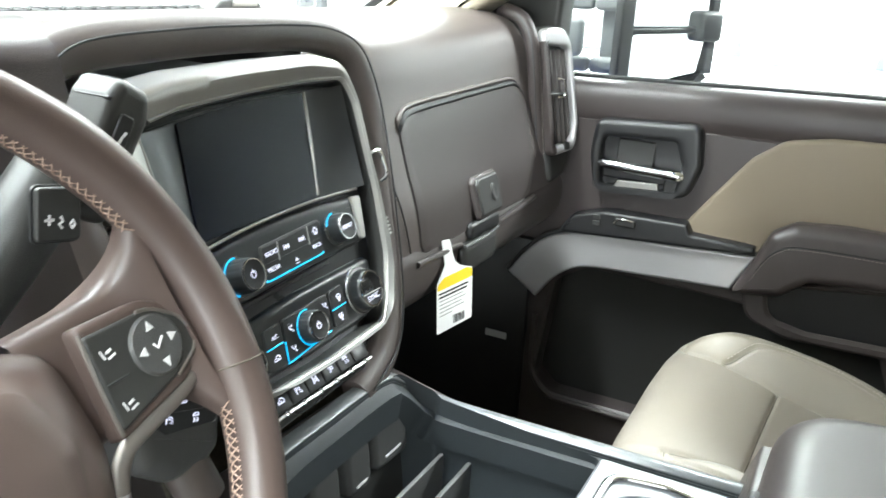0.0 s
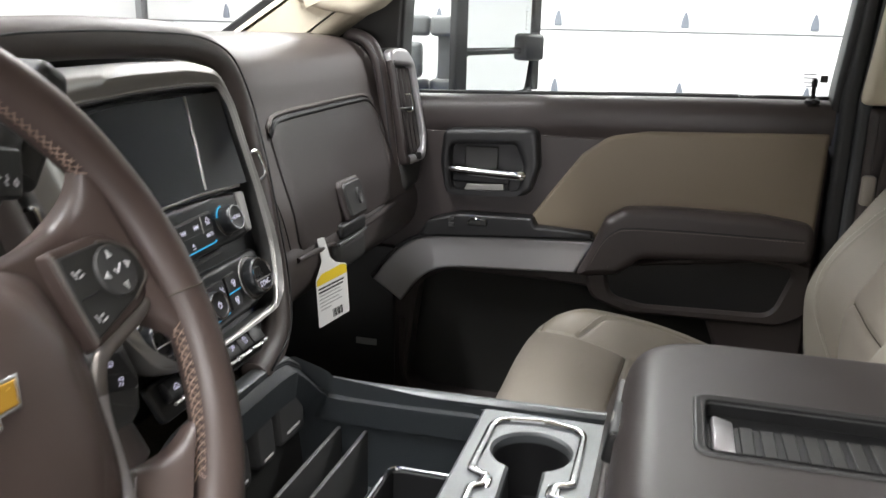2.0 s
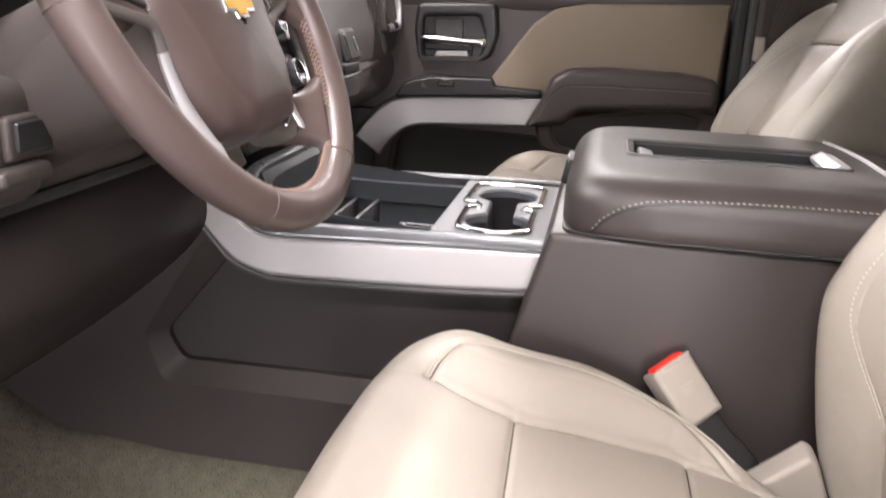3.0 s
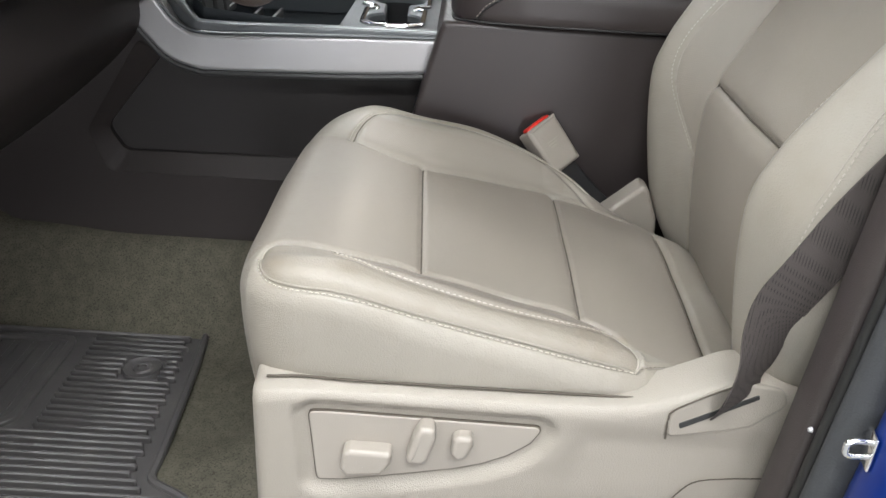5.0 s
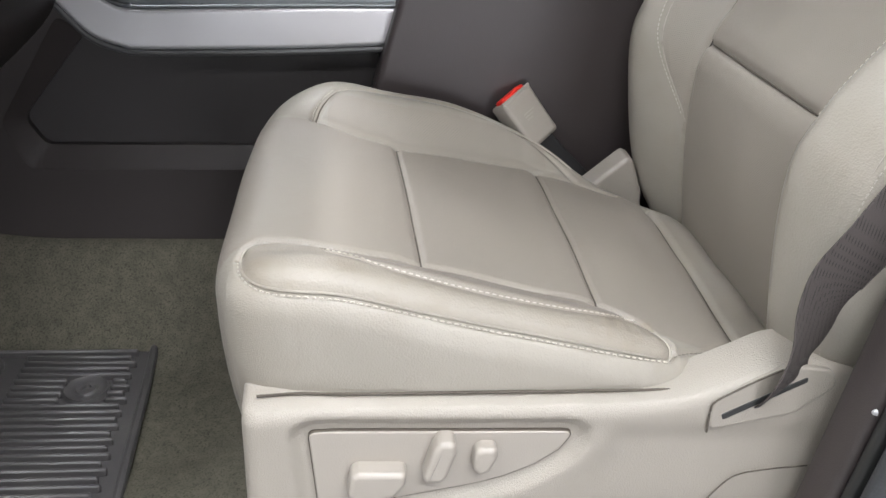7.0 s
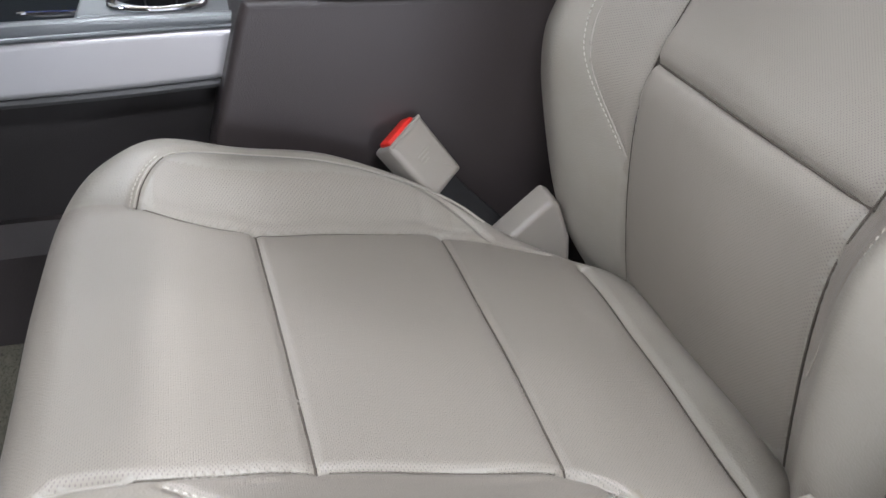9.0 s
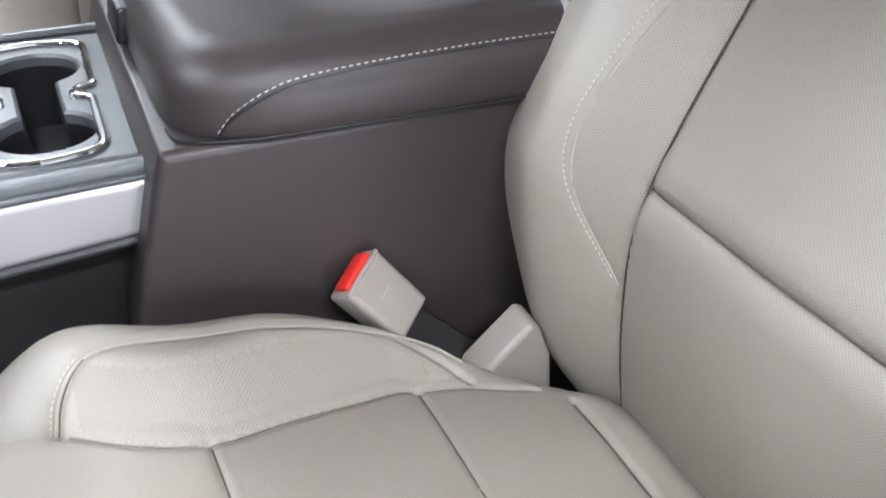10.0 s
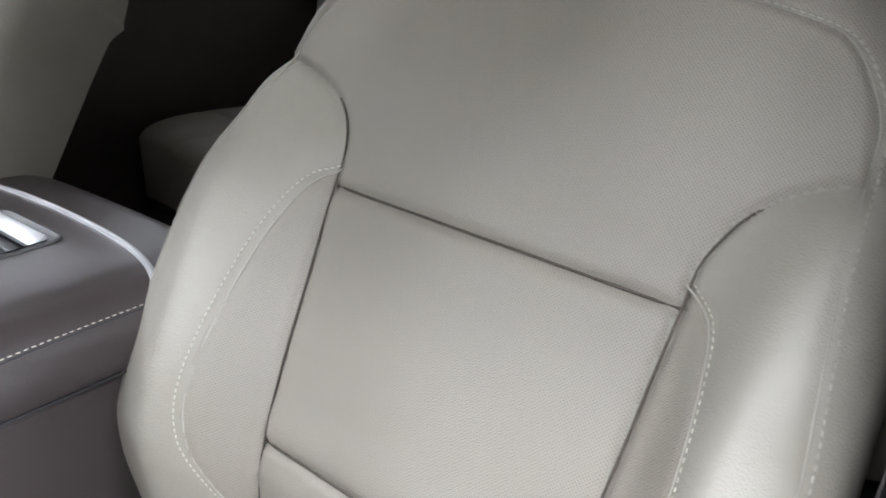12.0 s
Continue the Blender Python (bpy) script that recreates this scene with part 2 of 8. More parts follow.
def part(name, geo, mats, parent, label="", at=None, angle=38):
    """One mesh from a bmesh or (verts, faces[, slots]), given in world metres or in the frame `at`, under its thing or part."""
    if isinstance(geo, bpy.types.Mesh):
        me = geo
    else:
        me = bpy.data.meshes.new(name)
        if isinstance(geo, tuple):
            me.from_pydata([tuple(map(float, v)) for v in geo[0]], [], geo[1])
        else:
            geo.to_mesh(me)
            geo.free()
        finish(me, mats, angle)
        if isinstance(geo, tuple) and len(geo) > 2:
            me.polygons.foreach_set("material_index", list(geo[2]))
    ob = new(name, me)
    if at is not None:
        ob.matrix_basis = at
    if parent:
        ob.parent = parent
        ob.matrix_parent_inverse = world_of(parent).inverted()
    if label:
        ob["label"] = label
    return ob


def spline(knots, n=None, closed=False):
    """Points on a Catmull-Rom curve through the knots, n to each span."""
    k = np.array(knots, float)
    n = n or 8
    if closed:
        p = np.vstack([k[-1], k, k[0], k[1]])
    else:
        p = np.vstack([2 * k[0] - k[1], k, 2 * k[-1] - k[-2]])
    out = []
    t = np.linspace(0, 1, n, endpoint=False)[:, None]
    for i in range(len(p) - 3):
        a, b, c, d = p[i:i + 4]
        out.append(0.5 * (2 * b + (c - a) * t + (2 * a - 5 * b + 4 * c - d) * t**2 + (3 * b - a - 3 * c + d) * t**3))
    out = np.vstack(out)
    return out if closed else np.vstack([out, k[-1]])


def curve_of(knots):
    """y as a smooth function of x through the knots (x rising)."""
    s = spline(knots, 16)
    return lambda x: np.interp(x, s[:, 0], s[:, 1])


def smooth01(a, b, x):
    t = np.clip((x - a) / (b - a), 0, 1)
    return t * t * (3 - 2 * t)


def grid_faces(n, m, closed_u=False, closed_v=False):
    f = []
    for i in range(n if closed_u else n - 1):
        for j in range(m if closed_v else m - 1):
            f.append((i * m + j, ((i + 1) % n) * m + j, ((i + 1) % n) * m + (j + 1) % m, i * m + (j + 1) % m))
    return f


def rounded(poly, r, n=4):
    """A polygon with its corners rounded; r is one radius or one for each corner."""
    p = [np.array(q, float) for q in poly]
    rs = r if isinstance(r, (list, tuple)) else [r] * len(p)
    out = []
    for i, q in enumerate(p):
        a, b = p[i - 1] - q, p[(i + 1) % len(p)] - q
        la, lb = np.linalg.norm(a), np.linalg.norm(b)
        c = float(np.clip(a @ b / (la * lb), -1, 1))
        half = math.acos(c) / 2
        d = min(rs[i] / max(math.tan(half), 1e-3), 0.48 * la, 0.48 * lb)
        if d < 1e-5:
            out.append(q)
            continue
        s, e = q + a / la * d, q + b / lb * d
        for t in np.linspace(0, 1, n + 1):
            out.append((1 - t) ** 2 * s + 2 * t * (1 - t) * q + t * t * e)
    return np.array(out)


def inset(poly, d):
    p = np.asarray(poly, float)
    a, b = p - np.roll(p, 1, 0), np.roll(p, -1, 0) - p
    def left(v):
        v = v / np.maximum(np.linalg.norm(v, axis=1, keepdims=True), 1e-9)
        return np.stack([-v[:, 1], v[:, 0]], 1)
    na, nb = left(a), left(b)
    n = na + nb
    n /= np.maximum((n * n).sum(1, keepdims=True), 0.25) / 2
    area = (p[:, 0] * np.roll(p[:, 1], -1) - p[:, 1] * np.roll(p[:, 0], -1)).sum()
    return p + (d if area > 0 else -d) * n


def shrunk(p, d):
    """inset() with the points of corners tighter than d drawn together."""
    q = inset(p, d)
    e0 = np.roll(p, -1, 0) - p
    for _ in range(12):
        bad = ((np.roll(q, -1, 0) - q) * e0).sum(1) < 0
        if not bad.any():
            break
        for i in np.flatnonzero(bad):
            j = (i + 1) % len(q)
            q[i] = q[j] = (q[i] + q[j]) / 2
    return q


def plate(poly, h, b=0.002, seg=3, base=0.0, crown=0.0):
    """A polygon in x, y given the height h, its upper edge rounded by b."""
    p = np.asarray(poly, float)
    if (p[:, 0] * np.roll(p[:, 1], -1) - p[:, 1] * np.roll(p[:, 0], -1)).sum() < 0:
        p = p[::-1]
    rings = [np.c_[p, np.full(len(p), base)]]
    for k in range(seg + 1):
        a = math.pi / 2 * k / seg
        rings.append(np.c_[shrunk(p, b * (1 - math.cos(a))), np.full(len(p), base + h - b + b * math.sin(a))])
    rings.append(np.c_[shrunk(p, b * 1.12 + 0.0002), np.full(len(p), base + h)])
    if crown:
        q = rings[-1]
        c = q.mean(0)
        for s in (0.8, 0.55, 0.3):
            rings.append(np.c_[c[:2] + (q[:, :2] - c[:2]) * s, q[:, 2] + crown * (1 - s * s)])
    n = len(p)
    f = []
    for k in range(len(rings) - 1):
        for i in range(n):
            f.append((k * n + i, k * n + (i + 1) % n, (k + 1) * n + (i + 1) % n, (k + 1) * n + i))
    f.append(tuple(range((len(rings) - 1) * n, len(rings) * n)))
    f.append(tuple(range(n))[::-1])
    return np.vstack(rings), f


def even(poly, n, start):
    """n points evenly round a closed polygon, from the one nearest to start."""
    p = np.asarray(poly, float)
    if (p[:, 0] * np.roll(p[:, 1], -1) - p[:, 1] * np.roll(p[:, 0], -1)).sum() < 0:
        p = p[::-1]
    i = np.argmin(((p - np.array(start)) ** 2).sum(1))
    p = np.roll(p, -i, 0)
    q = np.vstack([p, p[0]])
    s = np.r_[0, np.cumsum(np.linalg.norm(np.diff(q, axis=0), axis=1))]
    t = np.linspace(0, s[-1], n, endpoint=False)
    return np.stack([np.interp(t, s, q[:, 0]), np.interp(t, s, q[:, 1])], 1)


def ring_plate(outer, inner, h, b=0.002, n=96, base=0.0, start=(9, 9), h_in=None, dip=0.0):
    """A flat ring between two outlines with rounded edges."""
    o, i = even(outer, n, start), even(inner, n, start)
    hi = h if h_in is None else h_in
    rings = [np.c_[o, np.full(n, base)]]
    for k in range(4):
        a = math.pi / 2 * k / 3
        rings.append(np.c_[inset(o, b * (1 - math.cos(a))), np.full(n, base + h - b + b * math.sin(a))])
    io = inset(i, -b)
    for s in (0.25, 0.5, 0.75):
        oo = inset(o, b)
        wide = np.minimum(np.linalg.norm(oo - io, axis=1) / 0.03, 1.0)
        rings.append(np.c_[oo * (1 - s) + io * s, base + h * (1 - s) + hi * s - dip * wide * math.sin(math.pi * s)])
    for k in range(4):
        a = math.pi / 2 * k / 3
        rings.append(np.c_[inset(i, -b * (1 - math.sin(a))), np.full(n, base + hi - b + b * math.cos(a))])
    rings.append(np.c_[i, np.full(n, base)])
    return np.vstack(rings), grid_faces(len(rings), n, False, True)


def tube(path, radius, seg=10, closed=False, flat=1.0, up=(0, 0, 1), caps=True):
    """A tube along a path; radius one number or one for each point; flat squeezes it along `up`."""
    p = np.asarray(path, float)
    n = len(p)
    r = np.broadcast_to(np.asarray(radius, float), (n,))
    t = np.roll(p, -1, 0) - np.roll(p, 1, 0) if closed else np.gradient(p, axis=0)
    t /= np.maximum(np.linalg.norm(t, axis=1, keepdims=True), 1e-9)
    u = np.tile(np.array(up, float), (n, 1))
    side = np.cross(t, u)
    side /= np.maximum(np.linalg.norm(side, axis=1, keepdims=True), 1e-6)
    u = np.cross(side, t)
    a = np.linspace(0, 2 * np.pi, seg, endpoint=False)
    v = p[:, None] + r[:, None, None] * (np.cos(a)[None, :, None] * side[:, None] + flat * np.sin(a)[None, :, None] * u[:, None])
    f = grid_faces(n, seg, closed, True)
    if caps and not closed:
        f += [tuple(range(seg))[::-1], tuple(range((n - 1) * seg, n * seg))]
    return v.reshape(-1, 3), f


def ribbon(path, across, width, thick=0.0014):
    """A strap: a path, the direction across it at each point, its width."""
    p, a = np.asarray(path, float), np.asarray(across, float)
    a /= np.linalg.norm(a, axis=1, keepdims=True)
    t = np.gradient(p, axis=0)
    nrm = np.cross(t, a)
    nrm /= np.linalg.norm(nrm, axis=1, keepdims=True)
    rows = []
    for s, h in ((-1, 0.4), (-0.9, 1), (0.9, 1), (1, 0.4), (1, -0.4), (0.9, -1), (-0.9, -1), (-1, -0.4)):
        rows.append(p + a * width / 2 * s + nrm * thick / 2 * h)
    v = np.stack(rows, 1)
    return v.reshape(-1, 3), grid_faces(len(p), 8, False, True)


def box(sx, sy, sz, r=0.004, seg=3, at=(0, 0, 0), rot=None):
    """A box with rounded edges, centred at `at`."""
    bm = bmesh.new()
    bmesh.ops.create_cube(bm, size=1)
    bmesh.ops.scale(bm, vec=(sx, sy, sz), verts=bm.verts)
    if r:
        bmesh.ops.bevel(bm, geom=list(bm.edges), offset=min(r, 0.45 * min(sx, sy, sz)), segments=seg, profile=0.5, affect="EDGES")
    bmesh.ops.transform(bm, matrix=Matrix.Translation(at) @ (rot or Matrix()), verts=bm.verts)
    return bm


def lathe(profile, seg=32):
    """A turned form about z from (radius, height) points."""
    p = np.asarray(profile, float)
    a = np.linspace(0, 2 * np.pi, seg, endpoint=False)
    v = np.stack([p[:, 0, None] * np.cos(a), p[:, 0, None] * np.sin(a), np.repeat(p[:, 1, None], seg, 1)], -1)
    return v.reshape(-1, 3), grid_faces(len(p), seg, False, True)


def moved(geo, m):
    v = np.asarray(geo[0], float)
    r = np.array(m.to_3x3())
    return (v @ r.T + np.array(m.translation), *geo[1:])


def joined(*geos):
    vs, fs, k = [], [], 0
    for g in geos:
        vs.append(np.asarray(g[0], float))
        fs += [tuple(i + k for i in f) for f in g[1]]
        k += len(g[0])
    return np.vstack(vs), fs


def axes(origin, x, y, z):
    """A frame from its origin and three directions."""
    m = Matrix.Identity(4)
    for c, v in enumerate((x, y, z)):
        v = Vector(v).normalized()
        for r in range(3):
            m[r][c] = v[r]
    m.translation = Vector(origin)
    return m


def near_line(x, y, line):
    """Distance in the plan from points to a polyline."""
    best = np.full(x.shape, 9.0)
    for (ax, ay), (bx, by) in zip(line[:-1], line[1:]):
        dx, dy = bx - ax, by - ay
        t = np.clip(((x - ax) * dx + (y - ay) * dy) / max(dx * dx + dy * dy, 1e-12), 0, 1)
        best = np.minimum(best, np.hypot(x - ax - t * dx, y - ay - t * dy))
    return best


def pillow(hx, hy, height, n, m, power=6.0, roll=0.04, drop=0.1, steps=6, centre=(0, 0), width=None, rim=1.6, tuck=0.0):
    """A cushion: plan a rounded rectangle of half sizes hx, hy, the top given by height(x, y), its edge rolled over and down.
    width(y) scales x row by row. Returns vertices, faces and the plan grid's shape."""
    ga, gb = np.linspace(-1, 1, n), np.linspace(-1, 1, m)
    def ease(g):
        return np.sign(g) * (1 - (1 - np.abs(g)) ** rim)
    a, b = np.meshgrid(ease(ga), ease(gb), indexing="ij")
    mx = np.maximum(np.abs(a), np.abs(b))
    ln = (np.abs(a) ** power + np.abs(b) ** power) ** (1 / power)
    s = np.where(ln > 1e-9, mx / np.maximum(ln, 1e-9), 1)
    y = centre[1] + b * s * hy
    wide = width(y) if width else 1.0
    x = centre[0] + a * s * hx * wide
    d = (1 - mx) * min(hx, hy)
    t = np.clip(1 - d / roll, 0, 1)
    z = height(x, y) - roll * (1 - np.sqrt(np.maximum(1 - t * t, 0)))
    top = np.stack([x, y, z], -1)
    idx = np.arange(n * m).reshape(n, m)
    loop = np.r_[idx[:-1, 0], idx[-1, :-1], idx[:0:-1, -1], idx[0, :0:-1]]
    verts = [top.reshape(-1, 3)]
    faces = [(f[0], f[1], f[2], f[3]) for f in grid_faces(n, m)]
    edge = top.reshape(-1, 3)[loop]
    last, count = loop, n * m
    c = np.array([*centre, 0.0])
    for k in range(1, steps + 1):
        q = edge.copy()
        q[:, 2] -= drop * k / steps
        q[:, :2] = c[:2] + (q[:, :2] - c[:2]) * (1 - tuck * (k / steps) ** 2)
        verts.append(q)
        now = np.arange(count, count + len(loop))
        count += len(loop)
        for i in range(len(loop)):
            j = (i + 1) % len(loop)
            faces.append((last[i], now[i], now[j], last[j]))
        last = now
    return np.vstack(verts), faces


def stitches(points, normals, pitch=0.0062, length=0.0042, width=0.0013, lift=0.0004):
    """A row of thread stitches along a line on a surface."""
    p, nr = np.asarray(points, float), np.asarray(normals, float)
    s = np.r_[0, np.cumsum(np.linalg.norm(np.diff(p, axis=0), axis=1))]
    vs, fs = [], []
    for k, d in enumerate(np.arange(pitch / 2, s[-1], pitch)):
        c = np.array([np.interp(d, s, p[:, i]) for i in range(3)])
        e = np.array([np.interp(min(d + 0.002, s[-1]), s, p[:, i]) - np.interp(max(d - 0.002, 0), s, p[:, i]) for i in range(3)])
        nn = np.array([np.interp(d, s, nr[:, i]) for i in range(3)])
        e /= max(np.linalg.norm(e), 1e-9)
        nn /= max(np.linalg.norm(nn), 1e-9)
        w = np.cross(e, nn)
        c = c + nn * lift
        b = len(vs)
        for le, ww, h in ((-1, 0, -0.4), (-0.6, 1, 0.2), (-0.6, -1, 0.2), (-0.5, 0, 1), (0.5, 0, 1), (0.6, 1, 0.2), (0.6, -1, 0.2), (1, 0, -0.4)):
            vs.append(c + e * length / 2 * le + w * width / 2 * ww + nn * width * 0.55 * h)
        fs += [tuple(b + i for i in f) for f in ((0, 1, 3), (0, 3, 2), (3, 1, 5, 4), (2, 3, 4, 6), (4, 5, 7), (6, 4, 7), (1, 0, 7, 5), (0, 2, 6, 7))]
    return np.array(vs), fs


def lettering(words, size, parent, mat, at, name="lettering", extrude=0.0002):
    """Words in the built-in font, centred in the frame `at`."""
    cu = bpy.data.curves.new(name, "FONT")
    cu.body, cu.size, cu.align_x, cu.align_y, cu.extrude = words, size, "CENTER", "CENTER", extrude
    tmp = bpy.data.objects.new("tmp_text", cu)
    me = bpy.data.meshes.new_from_object(tmp)
    bpy.data.objects.remove(tmp)
    me.materials.clear()
    me.materials.append(mat)
    return part(name, me, mat, parent, at=at)


def hole_plate(outer, holes, thick, lip=0.0015):
    """A plate in x, y with holes cut through it: front at z = 0, back at -thick, the holes' front edges eased by lip."""
    bm = bmesh.new()
    loops = []
    for k, poly in enumerate([outer, *holes]):
        p = np.asarray(poly, float)
        if (p[:, 0] * np.roll(p[:, 1], -1) - p[:, 1] * np.roll(p[:, 0], -1)).sum() < 0:
            p = p[::-1]
        q = inset(p, lip) if k == 0 else inset(p, -lip)
        front = [bm.verts.new((*v, 0)) for v in q]
        mid = [bm.verts.new((*v, -lip)) for v in p]
        back = [bm.verts.new((*v, -thick)) for v in p]
        loops.append((front, mid, back))
    edges = []
    for front, mid, back in loops:
        edges += [bm.edges.new((front[i], front[(i + 1) % len(front)])) for i in range(len(front))]
    bmesh.ops.triangle_fill(bm, use_beauty=True, use_dissolve=False, edges=edges, normal=(0, 0, 1))
    for k, (front, mid, back) in enumerate(loops):
        n = len(front)
        for i in range(n):
            j = (i + 1) % n
            for a, b in ((front, mid), (mid, back)):
                bm.faces.new((a[i], b[i], b[j], a[j]) if k == 0 else (a[i], a[j], b[j], b[i]))
    return bm


def rect(x0, y0, x1, y1, r=0.0, n=4):
    p = [(x0, y0), (x1, y0), (x1, y1), (x0, y1)]
    return rounded(p, r, n) if r else np.array(p, float)


def wall(name, lo, hi, mat, label, r=0.0, kind="structure", category=""):
    """One plain box of the setting, from corner to corner."""
    lo, hi = np.array(lo, float), np.array(hi, float)
    bm = box(*(hi - lo), r=r)
    me = bpy.data.meshes.new(name)
    bm.to_mesh(me)
    bm.free()
    ob = new(name, finish(me, mat))
    ob.location = (lo + hi) / 2
    return tagged(ob, label, category, "", kind)


def side_frame(x):
    """A frame on an upright plane across the cab, seen from the driver's side: its x runs to the rear, y up, z to the driver."""
    return axes((x, 0, 0), (0, -1, 0), (0, 0, 1), (-1, 0, 0))


def moved_bm(bm, m):
    bmesh.ops.transform(bm, matrix=m, verts=bm.verts)
    return bm

# ---- the garage ----
wall("ground", (-7, -8, -0.95), (6.4, 5.2, -0.75), m_floor_c, "pale sealed concrete garage floor")
wall("ceiling", (-7, -8, 3.2), (6.4, 5.2, 3.4), m_wall, "white garage ceiling")
wall("wall_north", (-7, 4.8, -0.75), (6.4, 5.2, 3.2), m_wall, "white garage wall ahead of the truck")
wall("wall_south", (-7, -8, -0.75), (6.4, -7.6, 3.2), m_wall, "white garage wall behind the truck")
wall("wall_west", (-7, -7.6, -0.75), (-6.6, -1.98, 3.2), m_wall, "white garage wall beside the daylit doorway")
wall("wall_west_2", (-7, -0.42, -0.75), (-6.6, 4.8, 3.2), m_wall, "white garage wall beside the daylit doorway")
wall("lintel", (-7, -1.98, 1.38), (-6.6, -0.42, 3.2), m_wall, "white wall over the daylit doorway")
wall("wall_east", (6.2, -7.6, -0.75), (6.4, 4.8, 3.2), m_wall, "white garage wall behind the sectional door")

garage_door = thing("garage_door", (6.1, -1.4, -0.75), "closed white sectional garage door with grey hinges", "garage door", kind="structure")
for k in range(7):
    z0 = -0.635 + 0.5275 * k
    section = part("door_section", box(0.05, 9.6, 0.513, 0.006, 2, (6.13, -0.12, z0 + 0.264)), m_wall, garage_door)
    part("section_joint", box(0.03, 9.6, 0.02, 0.002, 1, (6.135, -0.12, z0 + 0.0005)), m_joint, garage_door, "grey joint between door sections")
    if 1 <= k <= 5:
        for y in (3.88, 2.9, 1.93, 0.95, -0.02, -0.94, -1.92, -2.9):
            z = z0 + 0.03 + 0.036
            part("hinge", joined(moved(plate(rounded([(-0.03, -0.03), (0.03, -0.03), (0.024, 0.03), (0.006, 0.085), (-0.006, 0.085), (-0.024, 0.03)], 0.006), 0.012, 0.003),
                                       axes((6.105, y, z), (0, -1, 0), (0, 0, 1), (-1, 0, 0)))), m_zinc, section, "small grey stamped hinge")
corner = wall("trim", (6.1, 4.74, -0.75), (6.2, 4.8, 3.2), m_joint, "dark joint in the garage corner")
for wx, wz, sx, sz in ((4.75, 0.84, 0.1, 0.13), (5.9, 0.62, 0.22, 0.10)):
    sw = thing("wall_box", (wx, 4.8, wz), "small grey electrical box on the white wall", "electrical box", "wall boxes")
    part("cover", box(sx, 0.05, sz, 0.01, 2, (wx, 4.775, wz)), m_joint, sw)
    part("knob", box(sx * 0.3, 0.03, sz * 0.3, 0.006, 2, (wx, 4.74, wz)), m_zinc, sw)


# ---- the cab's shell ----
def cab_floor():
    xs, ys = np.linspace(-0.78, 0.80, 110), np.linspace(-1.5, 1.0, 130)
    x, y = np.meshgrid(xs, ys, indexing="ij")
    a = np.abs(x + 0.005)
    z = 0.128 * (1 - smooth01(0.19, 0.33, a)) + 0.75 * np.clip(y - 0.66, 0, 1) ** 1.1
    z += 0.012 * smooth01(0.6, 0.9, np.sin(9 * x + 4 * y) * 0.5 + 0.5) * (y > 0)
    z += 0.05 * smooth01(0.735, 0.775, np.abs(x))
    v = np.stack([x, y, z - 0.006], -1).reshape(-1, 3)
    me = bpy.data.meshes.new("floor")
    me.from_pydata(v.tolist(), [], [f[::-1] for f in grid_faces(110, 130)])
    ob = new("floor", finish(me, m_carpet))
    return tagged(ob, "olive-brown cut-pile cab carpet over the tunnel", "carpet", "", "structure")


cab_floor()
wall("floor_pan", (-0.86, -1.6, -0.16), (0.86, 1.05, -0.02), m_dark, "steel floor pan under the carpet")
wall("trim", (-0.86, -0.33, -0.06), (-0.762, 0.75, 0.035), m_brown_hard, "brown driver door sill plate", 0.012)
wall("wall_firewall", (-0.86, 1.0, 0.0), (0.86, 1.05, 0.84), m_dark, "dark firewall behind the dashboard")
wall("wall_cab_rear", (-0.86, -1.66, -0.05), (0.86, -1.6, 1.2), m_brown_hard, "dark brown cab back wall")
wall("roof_lining", (-0.78, -1.62, 1.2), (0.78, 0.33, 1.23), m_head, "beige cloth roof lining", 0.01)
wall("roof_panel", (-0.84, -1.66, 1.24), (0.84, 0.40, 1.26), m_blue, "blue painted roof panel", 0.008)


def slab(name, pts, x0, x1, mat, label, bevel=0.006, kind="structure", parent=None):
    """A plate in the y, z plane between x0 and x1 (x0 the driver's side face)."""
    p = np.array([(-y, z) for y, z in pts])
    g = plate(rounded(p, 0.012, 3), x1 - x0, bevel, 3)
    ob = part(name, moved(g, axes((x1, 0, 0), (0, -1, 0), (0, 0, 1), (-1, 0, 0))), mat, parent, label if parent else "")
    return ob if parent else tagged(ob, label, "", "", kind)


# beige passenger pillar, its dark foot and the driver's pillar
slab("pillar_trim", [(0.87, 0.845), (0.30, 1.215), (0.18, 1.215), (0.40, 1.03), (0.625, 0.875), (0.66, 0.845)], 0.715, 0.80, m_head, "beige moulded windscreen pillar trim", 0.02)
slab("pillar_trim", [(0.87, 0.845), (0.30, 1.215), (0.20, 1.215), (0.69, 0.845)], -0.80, -0.74, m_head, "beige moulded windscreen pillar trim", 0.02)
slab("pillar_trim", [(0.905, 0.84), (0.335, 1.215), (0.27, 1.215), (0.85, 0.845)], 0.735, 0.795, m_black, "black windscreen border", 0.004)
handle = thing("grab_handle", (0.70, 0.55, 0.93), "beige moulded grab handle on the windscreen pillar", "grab handle")
HP = axes((0.745, 0, 0), (0, -1, 0), (0, 0, 1), (-1, 0, 0))
part("body", moved(plate(rounded([(-0.668, 0.951), (-0.60, 0.930), (-0.535, 0.922), (-0.500, 0.938), (-0.44, 0.99), (-0.32, 1.10), (-0.27, 1.15), (-0.33, 1.17), (-0.46, 1.07), (-0.60, 0.985)], [0.008, 0.03, 0.03, 0.03, 0.05, 0.05, 0.02, 0.02, 0.05, 0.03], 5), 0.062, 0.016, 5), HP), m_head, handle)
